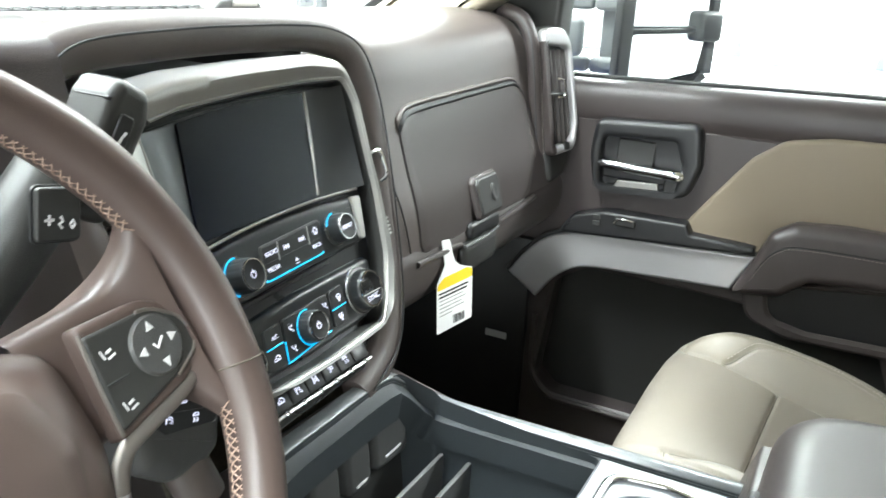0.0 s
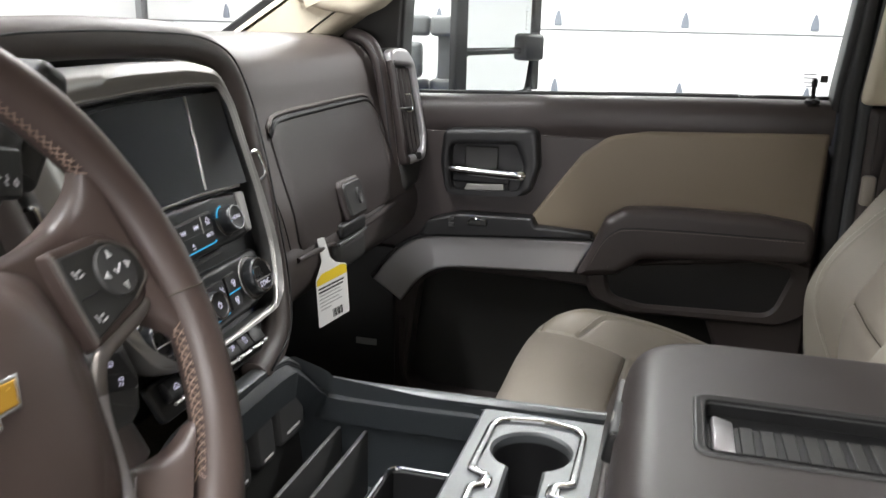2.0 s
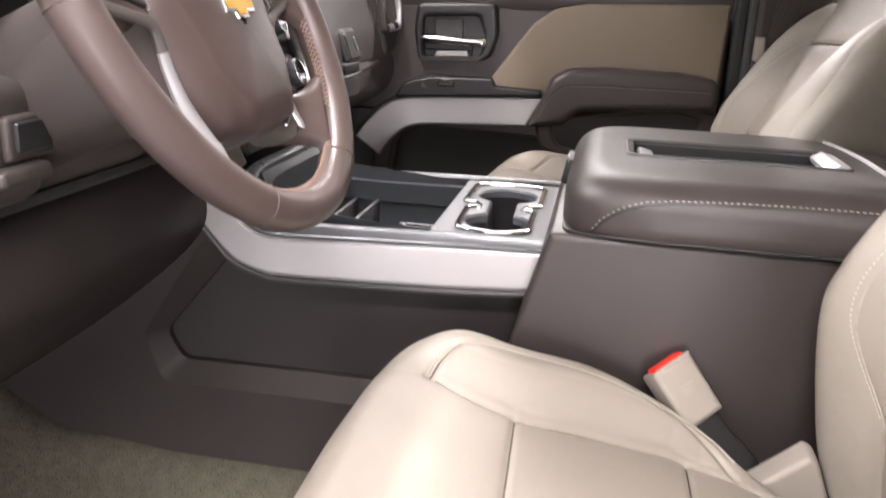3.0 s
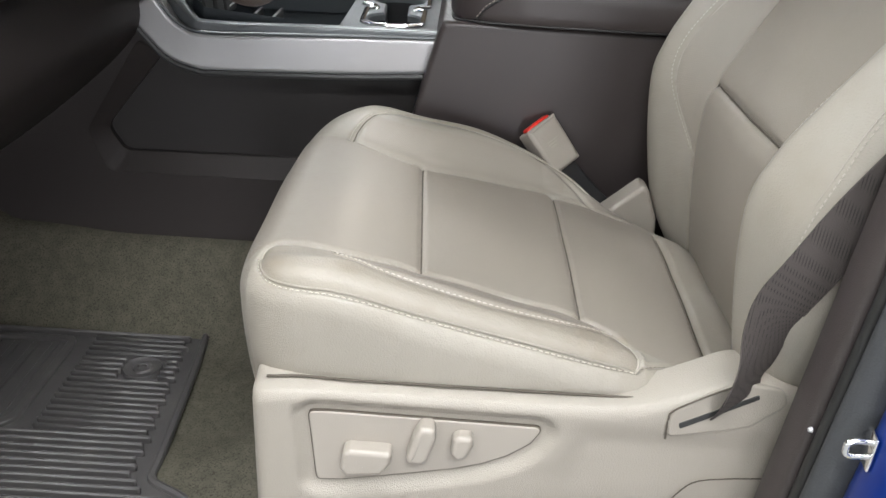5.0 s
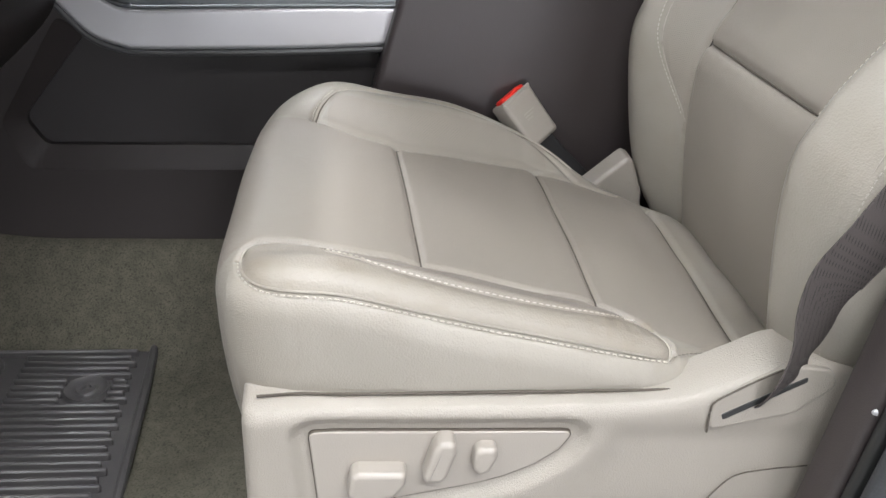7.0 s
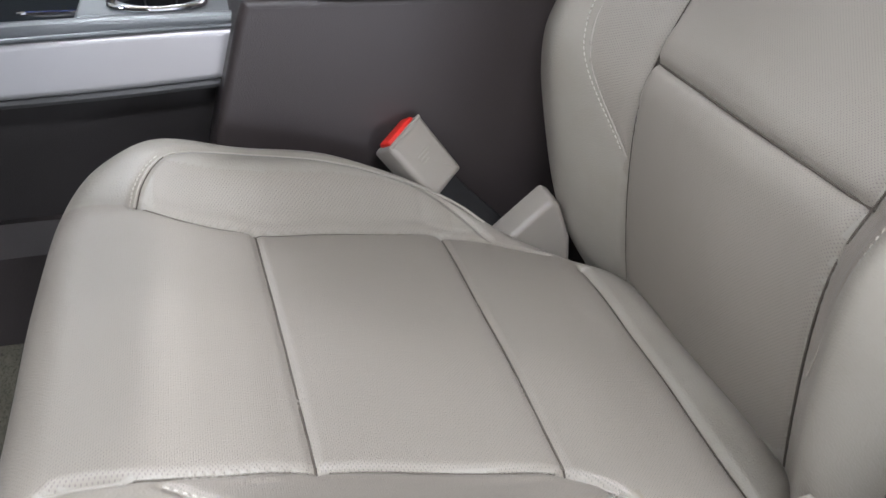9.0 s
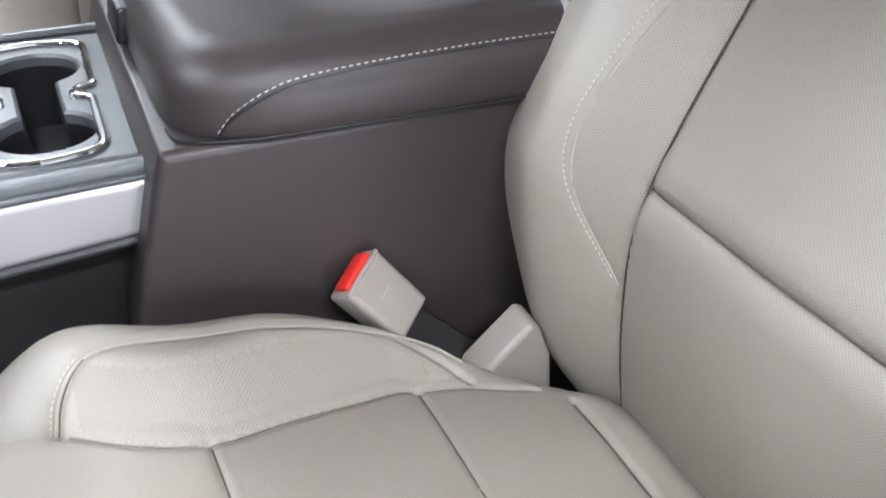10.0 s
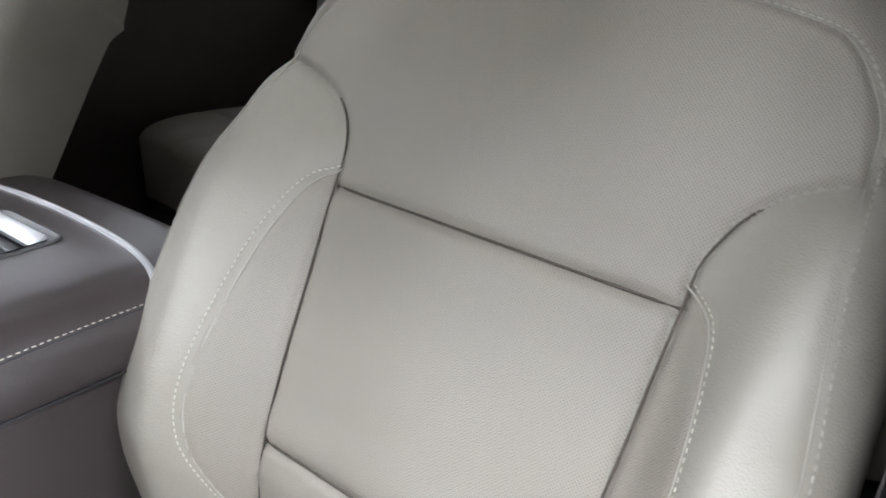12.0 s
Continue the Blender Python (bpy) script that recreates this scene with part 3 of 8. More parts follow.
# no hollow is cut: a grey plate paints the shade of the grip recess
part("grip_recess_shade", moved(plate(rounded([(-0.555, 0.968), (-0.50, 0.972), (-0.42, 1.045), (-0.47, 1.05), (-0.55, 0.985)], 0.012, 4), 0.002, 0.0005), axes((0.6835, 0, 0), (0, -1, 0), (0, 0, 1), (-1, 0, 0))), m_joint, handle, "grey plate for the shade in the grip recess")
part("cap", moved(plate(rect(-0.024, -0.013, 0.024, 0.013, 0.004), 0.0012, 0.0005), axes((0.6835, 0.61, 0.954), (0, -0.9, 0.43), (0, 0.43, 0.9), (-1, 0, 0))), m_head, handle)

ws = thing("windscreen", (0, 0.7, 0.86), "clear raked windscreen", "windscreen", kind="structure")
wp = part("pane", ([(-0.74, 0.98, 0.855), (0.74, 0.98, 0.855), (0.70, 0.34, 1.225), (-0.70, 0.34, 1.225)], [(0, 1, 2, 3)]), m_glass, ws)
wp.visible_shadow = False
wall("cowl", (-0.78, 1.0, 0.80), (0.78, 1.5, 0.835), m_black, "black cowl at the foot of the windscreen", 0.01)
hood = tagged(new("bonnet"), "blue painted bonnet beyond the windscreen", "bonnet")
hx, hy = np.meshgrid(np.linspace(-0.85, 0.85, 30), np.linspace(1.5, 2.6, 20), indexing="ij")
hz = 0.80 - 0.10 * (hy - 1.5) ** 2 - 0.10 * np.abs(hx) ** 3
part("panel", (np.stack([hx, hy, hz], -1).reshape(-1, 3), [f[::-1] for f in grid_faces(30, 20)]), m_blue, hood)
grille = thing("defroster_grille", (0.1, 0.93, 0.86), "dark defroster grille along the dashboard's front edge", "grille")
part("slot", box(1.1, 0.035, 0.012, 0.004, 2, (0.0, 0.95, 0.866)), m_black, grille)
for gx in np.linspace(-0.5, 0.5, 41):
    part("slat", box(0.005, 0.036, 0.014, 0.001, 1, (gx, 0.95, 0.867)), m_dark, grille)
sensor = thing("light_sensor", (0.47, 0.95, 0.87), "small grey light sensor on the dashboard top", "sensor")
part("housing", moved(plate(rounded([(-0.065, 0), (0.065, 0), (0.05, 0.018), (0.0, 0.024), (-0.04, 0.018)], 0.006), 0.03, 0.004), axes((0.47, 0.945, 0.866), (1, 0, 0), (0, 0, 1), (0, -1, 0))), m_grey, sensor)
part("lens", box(0.06, 0.006, 0.009, 0.002, 2, (0.485, 0.915, 0.878)), m_pewter, sensor)

# passenger side: pillar, rear door and its trim
pb = thing("pillar_passenger", (0.82, -0.36, 0), "brown and beige passenger door pillar with its seals", "pillar", kind="structure")
slab("lower_trim", [(-0.335, 0.0), (-0.335, 0.795), (-0.47, 0.795), (-0.47, 0.0)], 0.765, 0.86, m_brown_hard, "", 0.012, parent=pb)
slab("upper_trim", [(-0.318, 0.798), (-0.36, 1.2), (-0.50, 1.2), (-0.47, 0.798)], 0.755, 0.86, m_head, "beige upper trim", 0.015, parent=pb)
slab("seal", [(-0.292, 0.0), (-0.292, 0.80), (-0.335, 1.2), (-0.352, 1.2), (-0.325, 0.80), (-0.325, 0.0)], 0.79, 0.86, m_black, "black rubber seal", 0.01, parent=pb)
slab("inner_seal", [(-0.318, 0.0), (-0.318, 0.80), (-0.356, 1.2), (-0.37, 1.2), (-0.338, 0.80), (-0.338, 0.0)], 0.775, 0.80, m_seal, "grey rubber seal", 0.006, parent=pb)
slab("wall_rear_door", [(-0.47, 0.0), (-0.47, 0.80), (-1.6, 0.80), (-1.6, 0.0)], 0.80, 0.86, m_brown_hard, "dark brown rear passenger door trim", 0.01)
slab("wall_rear_door", [(-0.47, 1.08), (-0.47, 1.2), (-1.6, 1.2), (-1.6, 1.08)], 0.80, 0.86, m_dark, "dark rear window header", 0.01)
slab("wall_rear_door", [(-0.40, 0.0), (-0.40, 0.80), (-1.6, 0.80), (-1.6, 0.0)], -0.86, -0.80, m_brown_hard, "dark brown rear driver side door trim", 0.01)
slab("wall_rear_door", [(-0.40, 0.80), (-0.45, 1.2), (-1.6, 1.2), (-1.6, 0.80)], -0.86, -0.83, m_dark, "dark rear side glass", 0.005)
slab("body_side", [(-0.36, -0.35), (-0.36, 0.78), (-1.7, 0.78), (-1.7, -0.35)], 0.93, 0.96, m_blue, "blue painted outer door skin", 0.01)
slab("body_side", [(0.9, -0.35), (0.9, 0.76), (-0.355, 0.78), (-0.355, -0.35)], 0.93, 0.96, m_blue, "blue painted outer front door skin", 0.01)

# driver's door pillar with its seals and the blue body edge
pd = thing("pillar_driver", (-0.76, -0.37, 0), "brown driver door pillar with rubber seals and blue body edge", "pillar", kind="structure")
PILLAR = ((-0.794, -0.50), (-0.789, -0.40), (-0.777, -0.330), (-0.782, -0.319), (-0.812, -0.321), (-0.8145, -0.335)), ((-0.8165, -0.335), (-0.818, -0.325), (-0.828, -0.325), (-0.830, -0.337)), \
    ((-0.8315, -0.345), (-0.835, -0.327), (-0.846, -0.317), (-0.858, -0.323), (-0.864, -0.340)), ((-0.860, -0.352), (-0.866, -0.337), (-0.882, -0.331), (-0.910, -0.338), (-0.94, -0.362), (-0.945, -0.395), (-0.945, -0.52))
for name, mat, label, prof in zip(("inner_trim", "gap_seal", "bulb_seal", "body_edge"), (m_brown_hard, m_dark, m_seal, m_blue),
                                  ("brown moulded trim", "black rubber lip", "grey rubber bulb seal", "glossy blue painted body edge"), PILLAR):
    s = spline(prof, 5)
    zs = np.linspace(-0.1, 1.2, 24)
    v = np.array([[(x - 0.075 * (z - 0.27) + 0.05 * max(z - 0.75, 0), y - 0.04 * (z - 0.27), z) for x, y in s] for z in zs])
    part(name, (v.reshape(-1, 3), [f[::-1] for f in grid_faces(len(zs), len(s))]), mat, pd, label)
part("clip", moved(lathe([(0.0005, 0.003), (0.0018, 0.0027), (0.0026, 0)], 12),
     axes((-0.8175, -0.3235, 0.30), (1, 0, 0), (0, 0, 1), (0, 1, 0))), m_legend, pd, "small pale clip")
sticker = thing("door_label", (-0.86, -0.375, 0.2), "yellow and white paper label on the blue door edge", "label")
part("sheet", box(0.05, 0.001, 0.03, 0.0003, 1, (-0.900, -0.3365, 0.268), Matrix.Rotation(-0.12, 4, "Z")), m_yellow, sticker)
striker = thing("door_striker", (-0.86, -0.36, 0.30), "bright metal door striker on the blue pillar", "door striker")
part("plate", box(0.02, 0.003, 0.03, 0.0012, 2, (-0.882, -0.333, 0.336), Matrix.Rotation(-0.16, 4, "Z")), m_chrome, striker)
part("loop", tube(spline([(-0.884, -0.334, 0.343), (-0.884, -0.318, 0.343), (-0.884, -0.315, 0.337), (-0.884, -0.318, 0.330), (-0.884, -0.334, 0.330)], 4), 0.0026, 10, up=(1, 0, 0)), m_chrome, striker)


# ---- the passenger door ----
door = thing("passenger_door", (0.82, 0.05, 0.1), "closed passenger door in brown vinyl with tan insert", "door")
D = side_frame(0.80)
hole = rounded([(-0.470, 0.20), (-0.435, 0.168), (0.12, 0.168), (0.17, 0.25), (0.10, 0.425), (-0.20, 0.437), (-0.385, 0.440), (-0.445, 0.405)], [0.02, 0.03, 0.03, 0.02, 0.03, 0.02, 0.05, 0.03])
outer = rounded([(-1.0, -0.02), (0.285, -0.02), (0.288, 0.72), (-1.0, 0.72)], 0.01)
part("panel", hole_plate(outer, [hole], 0.05, 0.006), m_brown, door, at=D)
part("map_pocket", moved(plate(rect(-0.60, 0.06, 0.27, 0.5), 0.006, 0.002), Matrix.Translation((0, 0, -0.056))), m_dark, door, "dark open map pocket", at=D)
lip = spline([(-0.475, 0.33, 0.004), (-0.472, 0.22, 0.005), (-0.44, 0.172, 0.006), (-0.38, 0.163, 0.006), (-0.1, 0.163, 0.006), (0.12, 0.163, 0.006)], 8)
part("pocket_lip", tube(lip, 0.0055, 10), m_brown_hard, door, at=D)
# belt roll along the window
us = np.linspace(-0.62, 0.288, 30)
prof = spline([(0.715, -0.004), (0.735, 0.0035), (0.762, 0.004), (0.780, -0.004), (0.789, -0.022), (0.789, -0.05)], 5)
lift = curve_of([(-0.62, -0.012), (-0.3, -0.004), (0.0, 0.005), (0.288, 0.010)])
v = np.array([[(u, a + float(lift(u)), b) for a, b in prof] for u in us])
part("belt_rail", (v.reshape(-1, 3), [f[::-1] for f in grid_faces(len(us), len(prof))]), m_brown, door, "brown padded sill under the window", at=D)
part("window_seal", tube([(u, 0.790 + float(lift(u)), -0.045) for u in us], 0.006, 8, flat=0.8), m_black, door, "black rubber window seal", at=D)
ins = rounded([(-0.224, 0.556), (-0.182, 0.617), (-0.130, 0.688), (-0.084, 0.722), (-0.018, 0.734), (0.284, 0.746), (0.278, 0.52), (-0.10, 0.52), (-0.209, 0.530)], [0.012, 0.03, 0.05, 0.05, 0.05, 0.006, 0.01, 0.01, 0.012])
part("insert", plate(ins, 0.010, 0.008, 4, 0.0, 0.004), m_door_tan, door, "tan vinyl insert", at=D)
arm = rounded([(-0.128, 0.462), (-0.098, 0.528), (-0.080, 0.575), (-0.045, 0.598), (0.03, 0.604), (0.19, 0.602), (0.276, 0.590), (0.280, 0.522), (0.20, 0.518), (-0.01, 0.505), (-0.05, 0.470)], [0.008, 0.03, 0.025, 0.03, 0.03, 0.03, 0.025, 0.025, 0.03, 0.03, 0.02])
armrest = part("armrest", plate(arm, 0.044, 0.018, 6), m_brown, door, "brown padded armrest", at=D)
sp = spline([(-0.106, 0.474, 0.0425), (-0.082, 0.527, 0.0446), (-0.060, 0.551, 0.0448), (-0.03, 0.560, 0.0448), (0.08, 0.563, 0.0448), (0.262, 0.563, 0.0444)], 8)
part("stitching", stitches(sp, [(0, 0, 1)] * len(sp), 0.006, 0.004, 0.0011), m_thread_dim, armrest, "grey seam stitching", at=D)
part("seam", tube(sp + np.array([0, 0.003, -0.0006]), 0.0012, 6), m_black, armrest, at=D)
pocket_in = rounded([(-0.074, 0.478), (-0.062, 0.424), (0.0, 0.412), (0.225, 0.418), (0.254, 0.500), (0.2, 0.512)], [0.012, 0.03, 0.05, 0.035, 0.01, 0.01], 6)
pocket_out = rounded([(-0.115, 0.478), (-0.100, 0.415), (-0.03, 0.392), (0.24, 0.396), (0.284, 0.42), (0.284, 0.515), (0.2, 0.535), (0.0, 0.50)], [0.01, 0.04, 0.05, 0.04, 0.02, 0.01, 0.01, 0.01], 6)
part("pull_surround", moved_bm(hole_plate(pocket_out, [pocket_in], 0.012, 0.006), Matrix.Translation((0, 0, 0.012))), m_brown_hard, door, at=D)
# shallow black plate in place of the deep hollow's shade
part("pull_recess_shade", moved(plate(inset(pocket_in, -0.004), 0.002, 0.0005), Matrix.Translation((0, 0, 0.0015))), m_black, door, "black plate for the shade in the pull recess", at=D)
tr_top = spline([(-0.535, 0.41), (-0.503, 0.454), (-0.465, 0.490), (-0.42, 0.508), (-0.34, 0.516), (-0.097, 0.528)], 6)
tr_bot = spline([(-0.130, 0.462), (-0.28, 0.455), (-0.375, 0.449), (-0.415, 0.436), (-0.447, 0.408), (-0.475, 0.370)], 6)
part("silver_trim", plate(np.vstack([tr_top, tr_bot]), 0.020, 0.005, 3), m_silver, door, "satin silver trim sweep", at=D)
part("trim_edge", tube(np.c_[tr_top + np.array([0, 0.004]), np.full(len(tr_top), 0.019)], 0.0035, 8), m_grey, door, at=D)
swp = part("switch_plate", plate(rounded([(-0.44, 0.510), (-0.10, 0.532), (-0.10, 0.545), (-0.205, 0.549), (-0.213, 0.565), (-0.36, 0.562), (-0.415, 0.545)], 0.006), 0.034, 0.006, 3), m_black, door, "black switch plate", at=D)
part("window_switch", moved(plate(rect(-0.015, -0.006, 0.022, 0.008, 0.004), 0.006, 0.003), Matrix.Translation((-0.32, 0.548, 0.034))), m_dark, swp, at=D)
part("switch_edge", tube(spline([(-0.336, 0.546, 0.0385), (-0.330, 0.554, 0.040), (-0.318, 0.5565, 0.041), (-0.302, 0.554, 0.040)], 5), 0.0016, 8), m_chrome, swp, "bright switch edge", at=D)
for k in range(2):
    part("lock_button", moved(plate(rect(-0.006, -0.004, 0.006, 0.004, 0.001), 0.003, 0.001), Matrix.Translation((-0.368, 0.540 + 0.011 * k, 0.034))), m_grey, swp, at=D)
bez_o = rounded([(-0.392, 0.722), (-0.212, 0.731), (-0.205, 0.66), (-0.222, 0.603), (-0.385, 0.594), (-0.398, 0.66)], [0.02, 0.02, 0.03, 0.03, 0.02, 0.03])
bez_i = rounded([(-0.376, 0.692), (-0.252, 0.698), (-0.238, 0.66), (-0.244, 0.612), (-0.374, 0.605), (-0.378, 0.65)], [0.012, 0.012, 0.01, 0.012, 0.012, 0.01])
bezel = part("handle_bezel", ring_plate(bez_o, bez_i, 0.026, 0.010, 110, 0, (-0.392, 0.722)), m_black, door, "black handle bezel", at=D)
part("recess", moved(plate(inset(bez_i, -0.003), 0.002, 0.0005), Matrix.Translation((0, 0, 0.001))), m_black, bezel, at=D)
part("backing", moved(plate(rect(-0.352, 0.648, -0.288, 0.690, 0.004), 0.006, 0.002), Matrix.Translation((0, 0, 0.003))), m_dark, bezel, at=D)
hb = spline([(-0.377, 0.645, 0.012), (-0.372, 0.645, 0.020), (-0.34, 0.644, 0.022), (-0.28, 0.642, 0.022), (-0.245, 0.641, 0.021), (-0.234, 0.641, 0.014)], 6)
lever = part("lever", tube(hb, np.interp(np.linspace(0, 1, len(hb)), [0, 0.1, 0.7, 0.85, 1], [0.006, 0.0085, 0.009, 0.011, 0.0105]), 14), m_chrome, bezel, "chrome pull lever", at=D)
part("lever_foot", moved(plate(rounded([(-0.265, 0.600), (-0.228, 0.604), (-0.228, 0.640), (-0.265, 0.636)], 0.006), 0.014, 0.004), Matrix.Translation((0, 0, 0.004))), m_black, bezel, at=D)
part("lever_back", moved(plate(rect(-0.375, 0.620, -0.25, 0.637, 0.004), 0.012, 0.004), Matrix.Translation((0, 0, 0.003))), m_black, bezel, at=D)
part("lower_plate", moved(plate(rounded([(-0.352, 0.604), (-0.272, 0.609), (-0.275, 0.622), (-0.345, 0.618)], 0.002), 0.008, 0.002), Matrix.Translation((0, 0, 0.008))), m_pewter, bezel, at=D)
pin = thing("lock_pin", (0.815, -0.247, 0.80), "black door lock pin on the window sill", "lock pin")
part("collar", moved(lathe([(0.0, 0.004), (0.010, 0.0035), (0.0125, 0.001), (0.0125, -0.004)], 20), Matrix.Translation((0.812, -0.250, 0.799))), m_black, pin)
part("shaft", moved(lathe([(0.0, 0.036), (0.0035, 0.036), (0.005, 0.033), (0.005, 0.024), (0.0035, 0.022), (0.0035, -0.002)], 14), Matrix.Translation((0.812, -0.250, 0.80))), m_black, pin)
# window: glass, front sail and rear channel
win = thing("window_1", (0.84, 0.1, 0.79), "clear raised passenger door window", "window", kind="structure")
wpn = part("pane", moved(plate([(-0.50, 0.76), (0.30, 0.76), (0.345, 1.2), (-0.50, 1.2)], 0.004, 0.001), axes((0.845, 0, 0), (0, -1, 0), (0, 0, 1), (-1, 0, 0))), m_glass, win)
wpn.visible_shadow = False
slab("sail", [(0.80, 0.77), (0.80, 0.845), (0.66, 0.90), (0.53, 1.02), (0.34, 1.2), (0.27, 1.2), (0.478, 0.97), (0.489, 0.78)], 0.80, 0.86, m_dark, "charcoal mirror sail trim", 0.01, parent=win)
slab("rear_channel", [(-0.278, 0.78), (-0.322, 1.2), (-0.345, 1.2), (-0.300, 0.78)], 0.80, 0.86, m_black, "black rubber window channel", 0.006, parent=win)
bug = part("glass_mark", moved(plate(rect(-0.006, -0.006, 0.006, 0.006, 0.001), 0.0004, 0.0001), axes((0.838, -0.268, 0.835), (0, -1, 0), (0, 0, 1), (-1, 0, 0))), m_ink, win, "small black printed glass mark")
for k, (yy, zz, w) in enumerate(((-0.245, 0.842, 0.022), (-0.245, 0.836, 0.022), (-0.245, 0.828, 0.020), (-0.248, 0.822, 0.018), (-0.17, 0.826, 0.010), (-0.205, 0.828, 0.006))):
    part("glass_print", moved(plate(rect(-w / 2, -0.0012, w / 2, 0.0012), 0.0004, 0.0001), axes((0.838, yy, zz), (0, -1, 0), (0, 0, 1), (-1, 0, 0))), m_joint, win)


# ---- seats ----
def front_seat(cx, dy, dz, s, label, switches, rise=0.0):
    """A tan leather bucket seat. s = -1: the driver's (outer side to -x), 1: mirrored for the passenger."""
    seat = thing("front_seat", (cx, -0.1 + dy, 0.12 + dz), label, "car seat", "front seats")
    o = Matrix.Translation((cx, dy, dz))
    crest = curve_of([(-0.40, 0.250), (-0.33, 0.252), (-0.25, 0.268), (-0.155, 0.291), (0.01, 0.331), (0.08, 0.350), (0.13, 0.357), (0.20, 0.352), (0.3, 0.34)])
    seam_out = curve_of([(-0.40, 0.205), (-0.26, 0.190), (-0.20, 0.170), (-0.183, 0.155), (-0.153, 0.141), (-0.07, 0.138), (0.009, 0.138), (0.06, 0.142), (0.11, 0.145), (0.15, 0.147), (0.19, 0.165)])
    seam_in = curve_of([(-0.40, 0.205), (-0.30, 0.196), (-0.20, 0.184), (-0.154, 0.174), (-0.06, 0.150), (0.023, 0.134), (0.07, 0.138), (0.115, 0.150), (0.16, 0.158), (0.19, 0.175)])

    def seam_x(y, x):
        """Half width of the centre panels at y, on the side of x."""
        return np.where(np.asarray(x) * s > 0, seam_out(y), seam_in(y))

    wing = curve_of([(-0.40, 0.0), (-0.26, 0.003), (-0.15, 0.010), (0.0, 0.014), (0.08, 0.012), (0.13, 0.006), (0.2, 0.0)])
    inner = curve_of([(-0.40, 0.002), (-0.24, 0.007), (-0.12, 0.029), (0.0, 0.027), (0.08, 0.018), (0.15, 0.004), (0.2, 0.0)])
    side = [[(sg * float(seam_x(y, sg)), y) for y in np.linspace(-0.178 if sg == s else -0.262, 0.146 if sg == s else 0.115, 50)] for sg in (-1, 1)]
    # outer bolster: its upper seam curls over both ends, a second sewn line runs inside it, a piped seam closes it below
    curl = spline([(s * x, y) for x, y in ((0.141, -0.153), (0.154, -0.181), (0.173, -0.196), (0.190, -0.203), (0.205, -0.203), (0.214, -0.198))], 8)
    nose = spline([(s * x, y) for x, y in ((0.145, 0.113), (0.146, 0.140), (0.152, 0.156), (0.166, 0.161))], 8)
    inset_line = spline([(s * x, y) for x, y in ((0.151, 0.092), (0.160, 0.080), (0.172, 0.064), (0.182, 0.045), (0.187, 0.0), (0.187, -0.074), (0.181, -0.132), (0.170, -0.165), (0.156, -0.182))], 8)
    pipe_out = spline([(s * x, y) for x, y in ((0.166, 0.161), (0.188, 0.156), (0.206, 0.142), (0.2165, 0.118), (0.2200, 0.085), (0.2215, 0.045), (0.2215, 0.0), (0.2205, -0.07), (0.2190, -0.13), (0.2165, -0.175), (0.214, -0.198))], 8)
    flap = spline([(s * x, y) for x, y in ((0.212, -0.203), (0.200, -0.224), (0.192, -0.249), (0.186, -0.278))], 8)
    # inner bolster: a short sewn tip, then one long piped seam
    pipe_in = spline([(-s * x, y) for x, y in ((0.150, 0.116), (0.166, 0.111), (0.179, 0.098), (0.187, 0.078), (0.192, 0.045), (0.195, 0.0), (0.199, -0.06), (0.206, -0.11), (0.210, -0.15), (0.205, -0.183), (0.192, -0.205))], 8)
    tip = pipe_in[:20]
    cross = [[(-s * 0.134, 0.021), (s * 0.138, 0.009)], [(-s * 0.174, -0.154), (s * 0.141, -0.154)]]
    rear = [(-s * 0.172, -0.291), (s * 0.180, -0.284)]

    def top(x, y, grooves=True):
        a = np.abs(x)
        e = seam_x(y, x)
        z = crest(y) + 0.006 * np.cos(np.clip(x / np.maximum(e, 0.05), -1, 1) * np.pi / 2)
        z += (wing(y) + inner(y) * np.where(x * s < 0, 1.0, rise)) * smooth01(0.0, 0.045, a - e) * (1 - 0.55 * smooth01(0.06, 0.12, a - e))
        z += 0.0015 * np.sin(31 * x + 17 * y) * np.sin(23 * y - 9 * x)
        if grooves:
            for line, depth, w in [(side[0], 0.004, 0.0032), (side[1], 0.004, 0.0032), (curl, 0.0045, 0.0032), (nose, 0.0035, 0.003), (inset_line, 0.0042, 0.0034), (pipe_out, 0.0036, 0.0034), (pipe_in, 0.0042, 0.0036),
                                   (cross[0], 0.004, 0.0030), (cross[1], 0.004, 0.0030), (rear, 0.007, 0.0045), (flap, 0.003, 0.003)]:
                z = z - depth * np.exp(-(near_line(x, y, line) / w) ** 2)
            for yy in (0.014, -0.154, -0.288):
                z += 0.0022 * np.exp(-((y - yy - 0.02) / 0.018) ** 2) * (a < e + 0.01) - 0.002 * np.exp(-((y - yy) / 0.03) ** 2) * (a < e + 0.01)
            # padded band between the two sewn lines of the outer bolster, creased where one slides in
            pad = np.clip(near_line(x, y, inset_line) / 0.014, 0, 1) * np.clip(near_line(x, y, pipe_out) / 0.014, 0, 1) * smooth01(0.004, 0.012, x * s - e) * (np.abs(y + 0.02) < 0.19)
            z += 0.0030 * pad * smooth01(0.165, 0.19, x * s)
            z += 0.0007 * pad * np.sin(430 * y + 90 * x * s + 3 * np.sin(90 * x)) * smooth01(-0.105, -0.15, y) * smooth01(-0.205, -0.185, y) * smooth01(0.175, 0.195, x * s)
        return z

